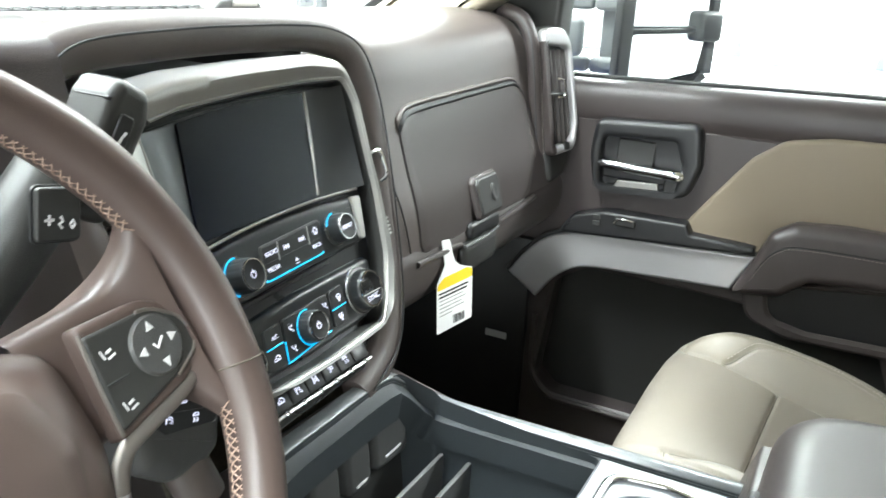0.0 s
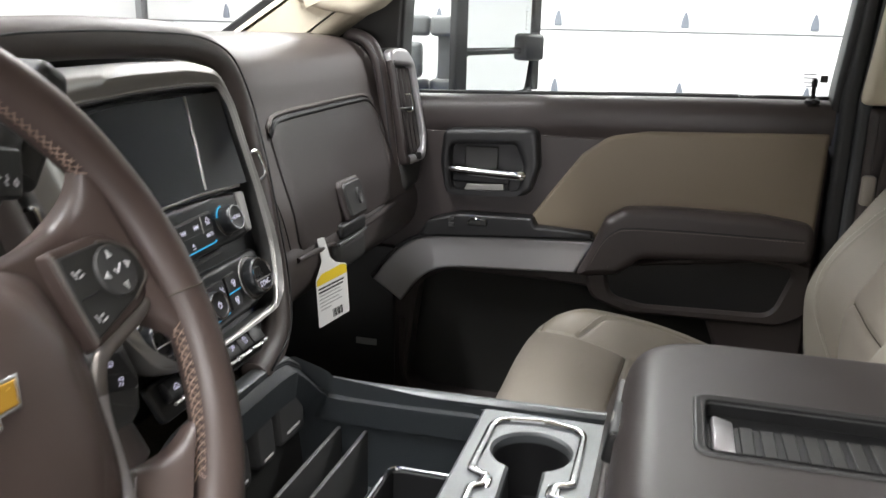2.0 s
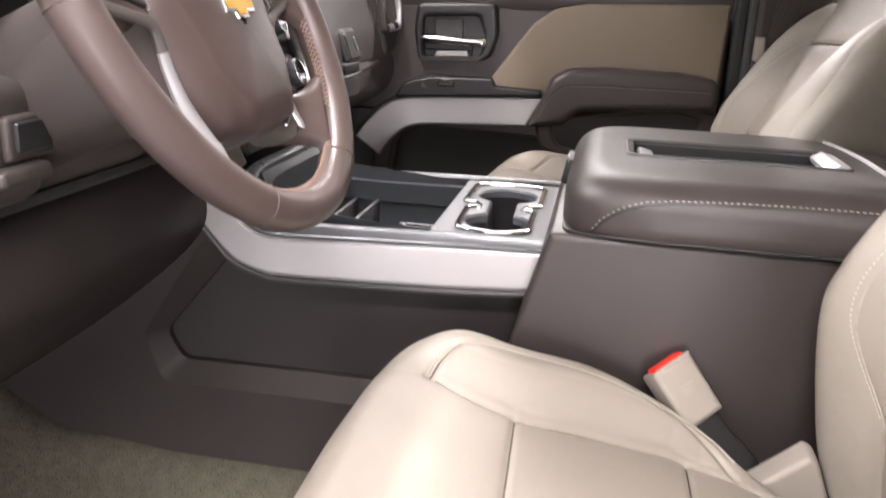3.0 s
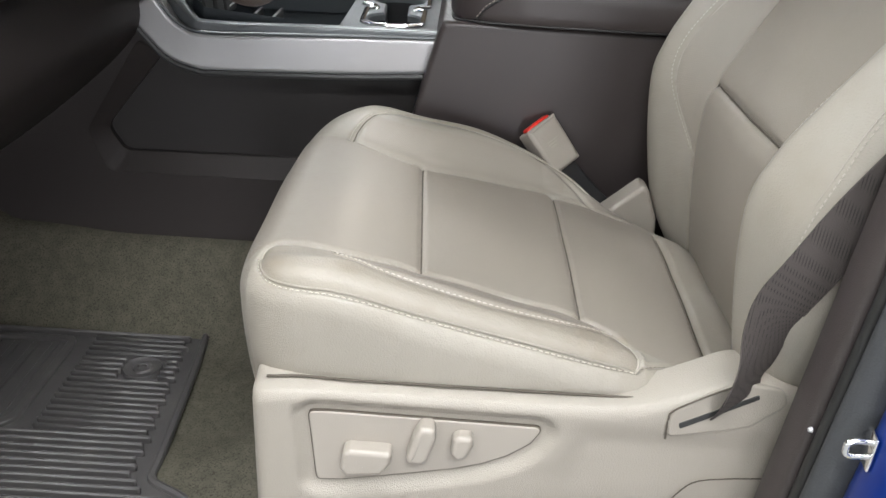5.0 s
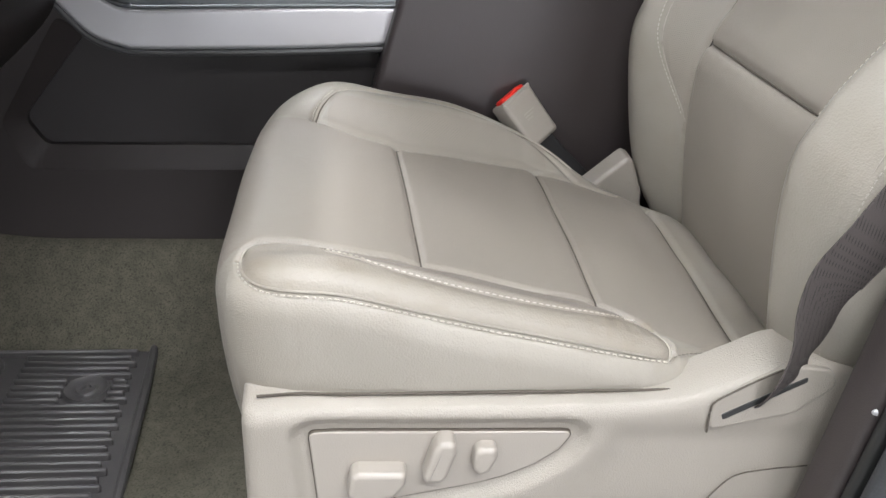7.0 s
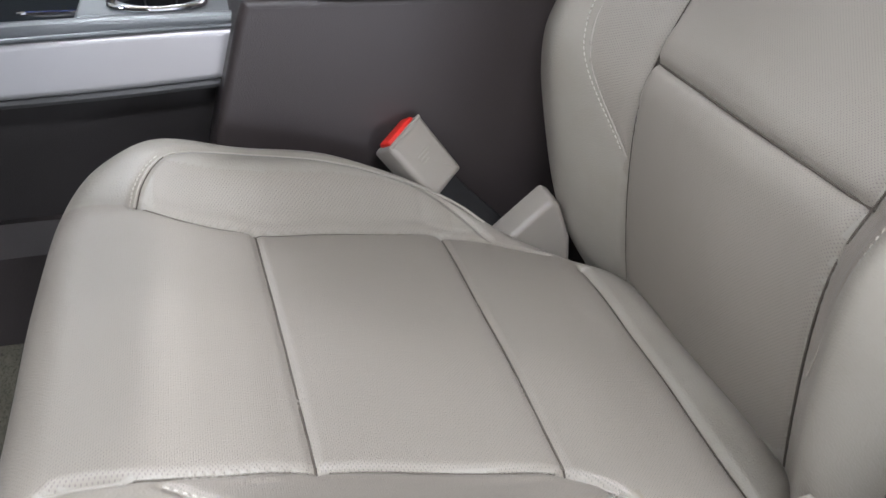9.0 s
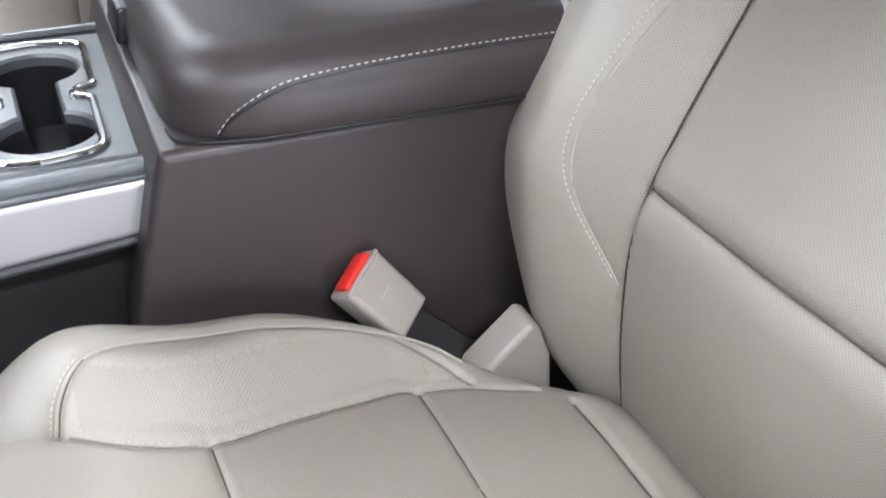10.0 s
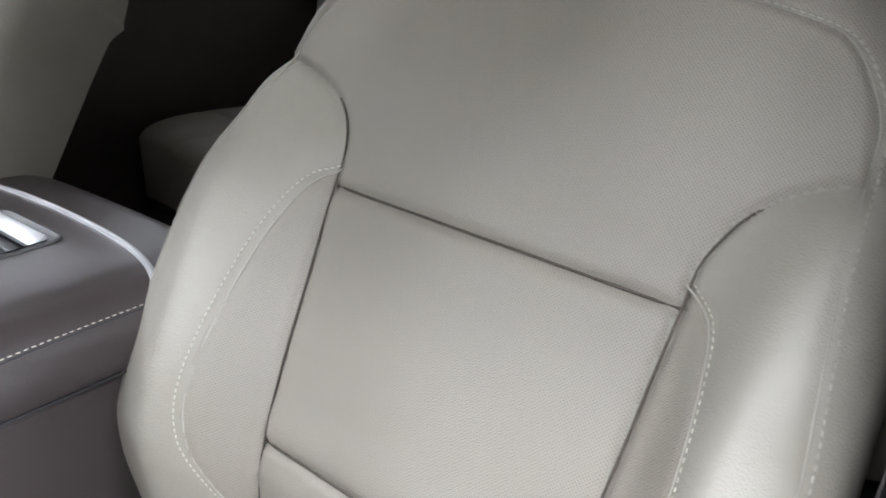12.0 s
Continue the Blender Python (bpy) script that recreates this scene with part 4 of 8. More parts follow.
    v, f = pillow(0.240, 0.268, top, 230, 250, 8.0, 0.034, 0.15, 6, (0, -0.082), lambda y: np.interp(y, [-0.35, -0.2, 0.0, 0.12, 0.2], [0.90, 0.96, 0.98, 0.96, 0.91]), 1.35, 0.06)
    def waist(x, y):
        """The cushion narrows towards the backrest."""
        return x * np.where(x * s < 0, np.interp(y, [-0.36, -0.27, -0.20, -0.14], [0.76, 0.80, 0.92, 1.0]), np.interp(y, [-0.36, -0.25, -0.18], [0.93, 0.96, 1.0]))

    v[:, 0] = waist(v[:, 0], v[:, 1])
    flat = v.copy()

    def spread(x, y):
        """The inner bolster swells towards the console at its front."""
        return x - s * (0.028 + 0.020 * smooth01(0.0, 0.12, y)) * smooth01(0.10, 0.235, -x * s) * smooth01(-0.17, -0.03, y)

    v[:, 0] = spread(v[:, 0], v[:, 1])
    c = np.array([flat[list(q)].mean(0) for q in f])
    e = seam_x(c[:, 1], c[:, 0])
    slot = np.zeros(len(f), int)
    up = c[:, 2] > 0.22
    slot[(np.abs(c[:, 0]) < e - 0.002) & up & (c[:, 1] > -0.285)] = 1
    band = np.interp(c[:, 1], inset_line[::-1, 1], np.abs(inset_line[::-1, 0]))
    slot[(c[:, 0] * s > e + 0.002) & (c[:, 0] * s < band) & (c[:, 1] < 0.09) & (c[:, 1] > -0.18) & up] = 1
    lower = np.interp(c[:, 1], pipe_out[10:][::-1, 1], np.abs(pipe_out[10:][::-1, 0]))
    band = np.where(c[:, 1] > 0.09, e, band)
    slot[(c[:, 0] * s > band + 0.002) & (c[:, 0] * s < lower - 0.001) & (c[:, 1] < 0.158) & (c[:, 1] > -0.199) & up] = 2
    slot[(-c[:, 0] * s > e + 0.002) & (np.abs(c[:, 0]) < e + 0.035) & (c[:, 1] < 0.1) & (c[:, 1] > -0.17) & up] = 1
    cushion = part("cushion", (v, f, slot), [m_leather, m_perf, m_worn, m_seam], seat, "tan leather cushion with sewn panels", at=o, angle=60)

    def on_top(line, shift=0.0):
        p = np.array(line)
        q = np.c_[p, top(p[:, 0], p[:, 1], False)]
        h = 1e-3
        gx = (top(p[:, 0] + h, p[:, 1], False) - top(p[:, 0] - h, p[:, 1], False)) / (2 * h)
        gy = (top(p[:, 0], p[:, 1] + h, False) - top(p[:, 0], p[:, 1] - h, False)) / (2 * h)
        n = np.c_[-gx, -gy, np.ones(len(p))]
        return q, n / np.linalg.norm(n, axis=1, keepdims=True)

    def fall(line):
        """The line lowered where the cushion's edge rolls over."""
        q, n = on_top(line)
        tree = flat[:230 * 250]
        for k in range(len(q)):
            d = np.hypot(tree[:, 0] - q[k, 0], tree[:, 1] - q[k, 1])
            i = np.argpartition(d, 4)[:4]
            q[k, 2] = max(tree[i, 2].max(), np.average(tree[i, 2], weights=1 / (d[i] + 1e-4))) + 0.0006
        for _ in range(12):
            q[1:-1, 2] = 0.25 * q[:-2, 2] + 0.5 * q[1:-1, 2] + 0.25 * q[2:, 2]
        q[:, 0] = spread(q[:, 0], q[:, 1])
        return q, n

    for line in (*cross, rear):
        k = np.linspace(0, 1, 60)[:, None]
        p = np.array(line[0]) * (1 - k) + np.array(line[1]) * k
        part("seam", tube(np.c_[spread(waist(p[:, 0], p[:, 1]), p[:, 1]), p[:, 1], top(p[:, 0], p[:, 1]) + 0.0004], 0.0010, 6), m_seam, cushion, "dark sewn seam", at=o)
    for line in side:
        p = np.array(line)
        part("seam", tube(np.c_[spread(waist(p[:, 0], p[:, 1]), p[:, 1]), p[:, 1], top(p[:, 0], p[:, 1]) + 0.0003], 0.0007, 6), m_seam, cushion, "dark sewn seam", at=o)
    for line in (curl, nose):
        part("piping", tube(fall(line)[0] - np.array([0, 0, 0.0004]), 0.0011, 8), m_thread_soft, cushion, "rolled leather edge", at=o)
    q, nn = fall(inset_line + np.array([s * 0.0045, 0]))
    part("stitching", stitches(q, nn, 0.0060, 0.0045, 0.0014, 0.0008), m_thread, cushion, "pale sewn stitching", at=o)
    q, nn = fall(inset_line)
    part("piping", tube(q - np.array([0, 0, 0.0008]), 0.0008, 6), m_leather, cushion, "rolled leather edge", at=o)
    q, nn = fall(pipe_out + np.array([s * 0.0042, 0.001]))
    nn = nn + np.array([s * 0.6, 0, 0])
    part("stitching", stitches(q, nn / np.linalg.norm(nn, axis=1, keepdims=True), 0.0060, 0.0045, 0.0015, 0.0009), m_thread, cushion, "pale sewn stitching", at=o)
    q, nn = fall(pipe_out)
    part("piping", tube(q - np.array([0, 0, 0.0004]), 0.0012, 8), m_leather, cushion, "rolled leather edge", at=o)
    q, nn = fall(flap)
    part("stitching", stitches(q, nn, 0.0055, 0.0036, 0.0011, 0.0006), m_seam, cushion, "dark stitching at the rear corner", at=o)
    q, nn = fall(pipe_in)
    part("piping", tube(q - np.array([0, 0, 0.0002]), 0.0012, 8), m_thread_soft, cushion, "rolled leather edge", at=o)
    q, nn = fall(tip)
    part("stitching", stitches(q + np.array([0, 0.004, 0]), nn, 0.0052, 0.0040, 0.0015, 0.0006), m_thread, cushion, "pale sewn stitching", at=o)
    part("seam", tube(q + np.array([0, -0.0016, -0.0006]), 0.0007, 6), m_seam, cushion, "dark sewn seam", at=o)
    # base shell and its outer side
    def slab_at(poly, x0, x1, b, mat, name, parent, lab="", r=0.012):
        """A plate on the seat's outer side, from x0 inward out to x1 (both outward of the seat's centre)."""
        g = plate(rounded([(-y, z) for y, z in poly], r, 5), x1 - x0, b, 5)
        m = axes((s * x0, 0, 0), (0, -1, 0), (0, 0, 1), (-1, 0, 0)) if s < 0 else axes((s * x0, 0, 0), (0, 1, 0), (0, 0, 1), (1, 0, 0))
        if s > 0:
            g = (np.asarray(g[0]) * np.array([-1, 1, 1]), [q[::-1] for q in g[1]])
        return part(name, moved(g, m), mat, parent, lab, at=o)

    part("base", box(0.40, 0.46, 0.17, 0.02, 3, (0, -0.09, 0.14)), m_dark, seat, "dark seat frame", at=o)
    switch_edge = [(0.104, 0.236), (0.083, 0.237), (-0.011, 0.235), (-0.115, 0.233), (-0.104, 0.214), (-0.084, 0.198), (-0.059, 0.186), (-0.033, 0.178), (0.019, 0.167), (0.072, 0.157), (0.097, 0.155)]
    # side shell: a moulded face with a rolled upper edge, dished round the switch panel
    gy, gk = np.meshgrid(np.linspace(0.160, -0.362, 150), np.linspace(0, 1, 80), indexing="ij")
    brim = curve_of([(-0.362, 0.290), (-0.330, 0.301), (-0.285, 0.305), (-0.25, 0.290), (-0.215, 0.274), (-0.18, 0.267), (-0.10, 0.264), (0.10, 0.264), (0.145, 0.260), (0.16, 0.255)])
    gz = 0.05 + (brim(gy) - 0.05) * gk
    ring_ = rounded(switch_edge, 0.006, 4)
    wn = np.zeros(gy.shape, int)
    for (ay, az), (by, bz) in zip(ring_, np.roll(ring_, -1, 0)):
        cut = (by - ay) * (gz - az) - (gy - ay) * (bz - az)
        wn += ((az <= gz) & (bz > gz) & (cut > 0)).astype(int) - ((az > gz) & (bz <= gz) & (cut < 0)).astype(int)
    gap_ = near_line(gy, gz, [tuple(p) for p in ring_] + [tuple(ring_[0])]) * np.where(wn != 0, -1, 1)
    dish = 0.0085 * (1 - smooth01(0.004, 0.020, gap_)) if switches else 0 * gy
    dish = dish + 0.006 * smooth01(0.17, 0.09, gz) * smooth01(-0.02, -0.2, gy) + 0.0035 * smooth01(0.020, 0.05, gap_) * smooth01(-0.10, -0.16, gy) * smooth01(0.25, 0.22, gz)
    for dist, r in ((brim(gy) - gz, 0.016), (0.160 - gy, 0.020)):
        t_ = np.clip(1 - dist / r, 0, 1)
        dish = dish + r * (1 - np.sqrt(np.maximum(1 - t_ * t_, 0)))
    face_x = 0.2520 - dish
    face_x[:, -1] = np.minimum(face_x[:, -1], 0.205)
    face_x[0, :] = 0.18
    g_ = grid_faces(150, 80)
    shell = part("side_shell", (np.stack([s * face_x, gy, gz], -1).reshape(-1, 3), g_ if s < 0 else [q[::-1] for q in g_]), m_tan_plastic, seat, "tan moulded plastic side shell", at=o, angle=60)
    if switches:
        px = 0.2460
        panel = slab_at(switch_edge, px - 0.006, px + 0.0015, 0.0015, m_tan_smooth, "switch_panel", seat, "smooth tan switch panel", 0.006)
        slab_at(inset(np.array(switch_edge), -0.0010), px - 0.01, px + 0.0003, 0.0004, m_seam, "panel_gap", seat, "dark gap", 0.007)
        for name, poly, h in (("slide_switch", [(0.070, 0.203), (0.064, 0.206), (0.024, 0.205), (0.025, 0.192), (0.034, 0.178), (0.068, 0.174), (0.073, 0.183)], 0.018),
                              ("recline_switch", [(-0.001, 0.236), (-0.014, 0.236), (-0.016, 0.225), (-0.009, 0.199), (-0.004, 0.193), (0.010, 0.194), (0.011, 0.200), (0.004, 0.227)], 0.018),
                              ("lumbar_switch", [(-0.031, 0.222), (-0.037, 0.226), (-0.049, 0.226), (-0.051, 0.216), (-0.045, 0.201), (-0.036, 0.196), (-0.030, 0.204)], 0.014)):
            slab_at(poly, px - 0.002, px + h, 0.005, m_tan_smooth, name, panel, "", 0.006)
        cover = slab_at([(-0.226, 0.235), (-0.225, 0.257), (-0.229, 0.268), (-0.258, 0.287), (-0.285, 0.302), (-0.322, 0.296), (-0.330, 0.280), (-0.30, 0.252)], 0.23, 0.2535, 0.003, m_tan_plastic, "belt_cover", seat, "tan belt anchor cover", 0.01)
        slab_at([(-0.235, 0.2535), (-0.301, 0.2905), (-0.302, 0.2855), (-0.237, 0.2475)], 0.24, 0.2542, 0.0005, m_dark, "slot", cover, "dark belt slot", 0.002)
        part("gap", tube([(s * 0.2537, y, z) for y, z in spline([(-0.226, 0.235), (-0.225, 0.257), (-0.229, 0.268), (-0.258, 0.287), (-0.278, 0.298)], 5)], 0.0009, 6), m_seam, cover, "dark joint line", at=o)
        part("gap", tube([(s * 0.2523, y, z) for y, z in spline([(-0.232, 0.14), (-0.252, 0.174), (-0.266, 0.186), (-0.292, 0.191), (-0.326, 0.194)], 5)], 0.0007, 6), m_seam, shell, "dark joint line", at=o)
    # dark tube draws the shadow in the gap between cushion and shell
    part("cushion_gap_shade", tube([(s * (0.2352 - 0.004 * smooth01(0.06, 0.14, y)), y, 0.2655 - 0.004 * smooth01(0.10, 0.15, y)) for y in np.linspace(-0.20, 0.145, 30)], 0.0013, 6), m_seam, shell, "dark line for the shadow in the gap under the cushion", at=o)
    # backrest in its own frame: x across, y up the back, z towards the sitter
    lean = math.atan2(0.102, 0.190)
    B = o @ axes((0, -0.335, 0.463), (1, 0, 0), (0, -math.sin(lean), math.cos(lean)), (0, math.cos(lean), math.sin(lean)))
    rim_of = curve_of([(-0.30, 0.128), (-0.16, 0.130), (0.0, 0.136), (0.10, 0.145), (0.20, 0.152), (0.24, 0.154), (0.27, 0.166), (0.29, 0.185), (0.305, 0.215), (0.318, 0.255), (0.36, 0.30)])

    def edge(w, x):
        """Half width of the centre panels at w; the outer shoulder sits a little lower."""
        return rim_of(w + 0.011 * (np.asarray(x) * s > 0) * smooth01(0.20, 0.25, w))

    bol = curve_of([(-0.30, 0.030), (-0.15, 0.048), (0.0, 0.056), (0.12, 0.052), (0.20, 0.040), (0.26, 0.021), (0.30, 0.010), (0.34, 0.003), (0.5, 0.0)])
    span = curve_of([(-0.30, 0.66), (-0.22, 0.82), (-0.15, 0.95), (-0.08, 1.02), (-0.02, 1.03), (0.10, 1.03), (0.19, 1.015), (0.255, 0.970), (0.32, 0.937), (0.36, 0.925), (0.42, 0.885), (0.5, 0.82)])
    sides = [[(sg * float(edge(w, sg)), w) for w in np.linspace(-0.24, 0.324 if sg != s else 0.309, 70)] for sg in (-1, 1)]
    cr = [[(-s * float(edge(w, -s)), w + tilt), (s * float(edge(w, s)), w - tilt)] for w, tilt in ((0.001, 0.0), (0.208, 0.005))]
    ways = ([(0.150, 0.218), (0.176, 0.198), (0.187, 0.165), (0.194, 0.12), (0.197, 0.06), (0.192, 0.0), (0.176, -0.06), (0.140, -0.115)],
            [(0.148, 0.228), (0.167, 0.212), (0.179, 0.175), (0.186, 0.11), (0.187, 0.03), (0.180, -0.02), (0.163, -0.055), (0.138, -0.085)])
    sew = [spline([(sg * x, w) for x, w in ways[0 if sg == s else 1]], 8) for sg in (-1, 1)]
    hem = [spline([(sg * x, w) for x, w in ((0.225, -0.20), (0.250, -0.12), (0.264, -0.04), (0.266, 0.02), (0.261, 0.066), (0.259, 0.119), (0.257, 0.15), (0.250, 0.198), (0.2415, 0.247), (0.233, 0.306), (0.230, 0.333), (0.218, 0.357), (0.200, 0.379), (0.176, 0.390), (0.12, 0.402))], 8) for sg in (-1, 1)]
    dome = curve_of([(-0.35, -0.22), (-0.25, -0.152), (-0.175, -0.091), (-0.10, -0.036), (-0.04, -0.002), (0.0, 0.006), (0.05, 0.008), (0.215, 0.004), (0.35, -0.004), (0.5, -0.02)])

    def face(x, w, grooves=True):
        a, e = np.abs(x), edge(w, x)
        z = dome(w) + 0.007 * np.cos(np.clip(x / e, -1, 1) * np.pi / 2) + bol(w) * smooth01(0.0, 0.075, a - e) * (1 - 0.30 * smooth01(0.07, 0.125, a - e))
        z += 0.0018 * np.sin(27 * x + 11 * w) * np.sin(19 * w - 13 * x)
        if grooves:
            for line, d, k in [(sides[0], 0.006, 0.0038), (sides[1], 0.006, 0.0038), (cr[0], 0.005, 0.0035), (cr[1], 0.005, 0.0035), (sew[0], 0.0028, 0.003), (sew[1], 0.0028, 0.003), (hem[0], 0.003, 0.003), (hem[1], 0.003, 0.003)]:
                z = z - d * np.exp(-(near_line(x, w, line) / k) ** 2) * (1 - 0.7 * smooth01(0.21, 0.25, a))
            for ww in (0.001, 0.209):
                z += 0.002 * np.exp(-((w - ww - 0.02) / 0.016) ** 2) * (a < e) + 0.002 * np.exp(-((w - ww + 0.02) / 0.016) ** 2) * (a < e)
        return z

    def squeeze(x):
        out = x * s
        return np.where(out > 0.16, s * (0.16 + (out - 0.16) * 0.92), np.where(out < -0.16, s * (-0.16 + (out + 0.16) * 1.27), x))

    v2, f2 = pillow(0.272, 0.36, face, 190, 240, 5.5, 0.036, 0.11, 6, (0, 0.10), span, 1.3, 0.05)
    plan = v2[:190 * 240].copy()
    v2[:, 0] = squeeze(v2[:, 0])
    full = v2.copy()
    full[:190 * 240] = plan
    c = np.array([full[list(q)].mean(0) for q in f2])
    e = edge(c[:, 1], c[:, 0])
    a = np.abs(c[:, 0])
    slot = np.zeros(len(f2), int)
    for sg in (0, 1):
        lim = np.interp(c[:, 1], sew[sg][::-1, 1], np.abs(sew[sg][::-1, 0]))
        slot[(a > e) & (a < lim) & (c[:, 0] * (2 * sg - 1) > 0) & (c[:, 1] < 0.225) & (c[:, 1] > -0.10)] = 1
    slot[(a < e - 0.002) & (c[:, 2] > -0.1)] = 1
    back = part("backrest", (v2, f2, slot), [m_leather, m_perf, m_seam], seat, "tan leather backrest with perforated panels", at=B, angle=60)

    def on_back(line):
        p = np.array(line)
        tree = plan
        q = []
        for x, w in p:
            d = np.hypot(tree[:, 0] - x, tree[:, 1] - w)
            i = np.argpartition(d, 4)[:4]
            q.append((float(squeeze(np.array(x))), w, np.average(tree[i, 2], weights=1 / (d[i] + 1e-4)) + 0.0012))
        q = np.array(q)
        for _ in range(12):
            q[1:-1, 2] = 0.25 * q[:-2, 2] + 0.5 * q[1:-1, 2] + 0.25 * q[2:, 2]
        h = 2e-3
        gx = (face(p[:, 0] + h, p[:, 1], False) - face(p[:, 0] - h, p[:, 1], False)) / (2 * h)
        n = np.c_[-gx, np.zeros(len(p)), np.ones(len(p))]
        return q, n / np.linalg.norm(n, axis=1, keepdims=True)

    for line in (*[np.linspace(l[0], l[1], 60) for l in cr], *sides):
        p = np.array(line)
        part("seam", tube(on_back(p)[0] + np.array([0, 0, 0.0002]), 0.0010, 6), m_seam, back, "dark sewn seam", at=B)
    for sg in (0, 1):
        part("stitching", stitches(*on_back(sew[sg] + np.array([(2 * sg - 1) * 0.004, 0.002])), 0.0054, 0.0040, 0.0013, 0.0002), m_thread, back, "pale sewn stitching", at=B)
        part("piping", tube(on_back(sew[sg])[0] - np.array([0, 0, 0.0012]), 0.0009, 6), m_thread_soft, back, "rolled leather edge", at=B)
        if 2 * sg - 1 == s:
            q, nn = on_back(hem[sg] + np.array([s * 0.005, 0.0]))
            part("stitching", stitches(q, nn, 0.0058, 0.0046, 0.0017, 0.0004), m_thread_soft, back, "pale sewn stitching", at=B)
        part("piping", tube(on_back(hem[sg])[0] - np.array([0, 0, 0.0014]), 0.0010, 6), m_leather, back, "rolled leather edge", at=B)
    part("back_shell", box(0.34, 0.50, 0.05, 0.02, 3, (0, 0.16, -0.11)), m_tan_plastic, seat, "tan seat back panel", at=B)
    # hinge cover at the foot of the backrest, on the inner side
    part("hinge_cover", joined(moved(plate(rounded([(0.215, 0.20), (0.222, 0.252), (0.278, 0.303), (0.288, 0.297), (0.304, 0.256), (0.310, 0.20)], [0.004, 0.006, 0.006, 0.008, 0.01, 0.004], 4), 0.036, 0.006, 4),
                                     axes((-s * 0.214 + 0.018, 0.0, 0.0), (0, -1, 0), (0, 0, 1), (-1, 0, 0)))), m_tan_smooth, seat, "tan plastic hinge cover", at=o)
    return seat


front_seat(-0.506, 0.0, 0.0, -1, "tan leather driver bucket seat with power switches", True)
front_seat(0.490, 0.008, 0.036, 1, "tan leather passenger bucket seat beside the door", False, 1.3)


# driver's belt buckle on its strap, leaning on the seat's inner side
def belt_buckle():
    ob = thing("belt_buckle", (-0.275, -0.18, 0.31), "tan seat belt buckle with a red release button", "belt buckle")
    up, across = Vector((0.014, 0.046, 0.054)).normalized(), Vector((0.026, -0.036, 0.020)).normalized()
    out = across.cross(up)
    if out.x > 0:
        out = -out
    K = axes((-0.266, -0.157, 0.342), across, up, across.cross(up))
    sgn = 1 if across.cross(up).x < 0 else -1
    body = part("housing", moved(plate(rounded([(-0.0255, -0.037), (0.0235, -0.037), (0.026, 0.034), (-0.026, 0.034)], 0.004), 0.030, 0.006, 4), Matrix.Translation((0, 0, -0.030 if sgn > 0 else 0))), m_tan_smooth, ob, at=K)
    part("release_button", box(0.040, 0.012, 0.020, 0.003, 3, (0, 0.0325, -0.015 * sgn)), m_red, ob, "red release button", at=K)
    for k in range(3):
        part("mark", moved(plate(rect(-0.009, -0.0008, 0.009 - 0.004 * k, 0.0008), 0.0005, 0.0001), Matrix.Translation((0, 0.006 - 0.004 * k, 0.0002 if sgn > 0 else -0.0008))), m_thread_soft, body, at=K)
    part("rim", moved(plate(rect(-0.025, -0.0, 0.025, 0.004, 0.001), 0.003, 0.001), Matrix.Translation((0, 0.031, -0.0035 * sgn))), m_tan_smooth, ob, at=K)
    path = spline([(0, -0.030, -0.015 * sgn), (0.003, -0.06, -0.015 * sgn), (0.010, -0.10, -0.016 * sgn), (0.018, -0.14, -0.018 * sgn)], 6)
    part("strap", ribbon(path, [(1, 0, 0)] * len(path), 0.034, 0.006), m_black, ob, "black strap under a clear sleeve", at=K)
    return ob


belt_buckle()


def seat_belt():
    ob = thing("seat_belt", (-0.755, -0.30, 0.28), "dark woven lap and shoulder belt running into the seat side", "seat belt")
    keys = [(-0.742, -0.2805, 0.262), (-0.760, -0.281, 0.279), (-0.766, -0.2825, 0.302), (-0.767, -0.2875, 0.3265), (-0.768, -0.288, 0.3605), (-0.773, -0.293, 0.393), (-0.779, -0.305, 0.425), (-0.782, -0.327, 0.473), (-0.785, -0.354, 0.521), (-0.788, -0.381, 0.57), (-0.790, -0.45, 0.72), (-0.78, -0.55, 1.0)]
    ac = [(0.1, -0.7, 0.55), (0.2, -0.7, 0.5), (0.55, -0.75, 0.2), (0.5, -0.78, -0.1), (0.25, -0.9, -0.2), (0.0, -0.95, -0.3), (0.0, -0.85, -0.45), (0.0, -0.8, -0.45), (0.0, -0.8, -0.45), (0.0, -0.8, -0.45), (0.0, -0.8, -0.45), (0.0, -0.8, -0.4)]
    p = spline(np.c_[keys, ac], 8)
    part("webbing", ribbon(p[:, :3], p[:, 3:], 0.047, 0.0016), m_belt, ob)
    hem = p[:, 3:] / np.linalg.norm(p[:, 3:], axis=1, keepdims=True) * 0.0228
    for sg in (-1, 1):
        part("selvedge", tube(p[:, :3] + sg * hem, 0.0009, 6), m_belt, ob)
    return ob


seat_belt()
psb = thing("seat_belt", (0.78, -0.40, 0.45), "dark woven shoulder belt on the passenger pillar", "seat belt")
pp = spline([(0.752, -0.415, 1.15), (0.748, -0.400, 0.9), (0.742, -0.382, 0.70), (0.735, -0.372, 0.50), (0.73, -0.37, 0.3)], 6)
part("webbing", ribbon(pp, [(0.15, 1, 0.1)] * len(pp), 0.047, 0.0016), m_belt, psb)
part("guide", box(0.02, 0.022, 0.05, 0.006, 3, (0.755, -0.345, 0.66)), m_tan_smooth, psb, "tan belt guide")

# rear bench, seen between the front seats
bench = thing("rear_bench", (0.0, -1.15, 0.1), "tan leather rear bench seat in shadow", "car seat")
rb = curve_of([(-1.6, 0.40), (-1.3, 0.405), (-1.0, 0.425), (-0.88, 0.42), (-0.8, 0.41)])


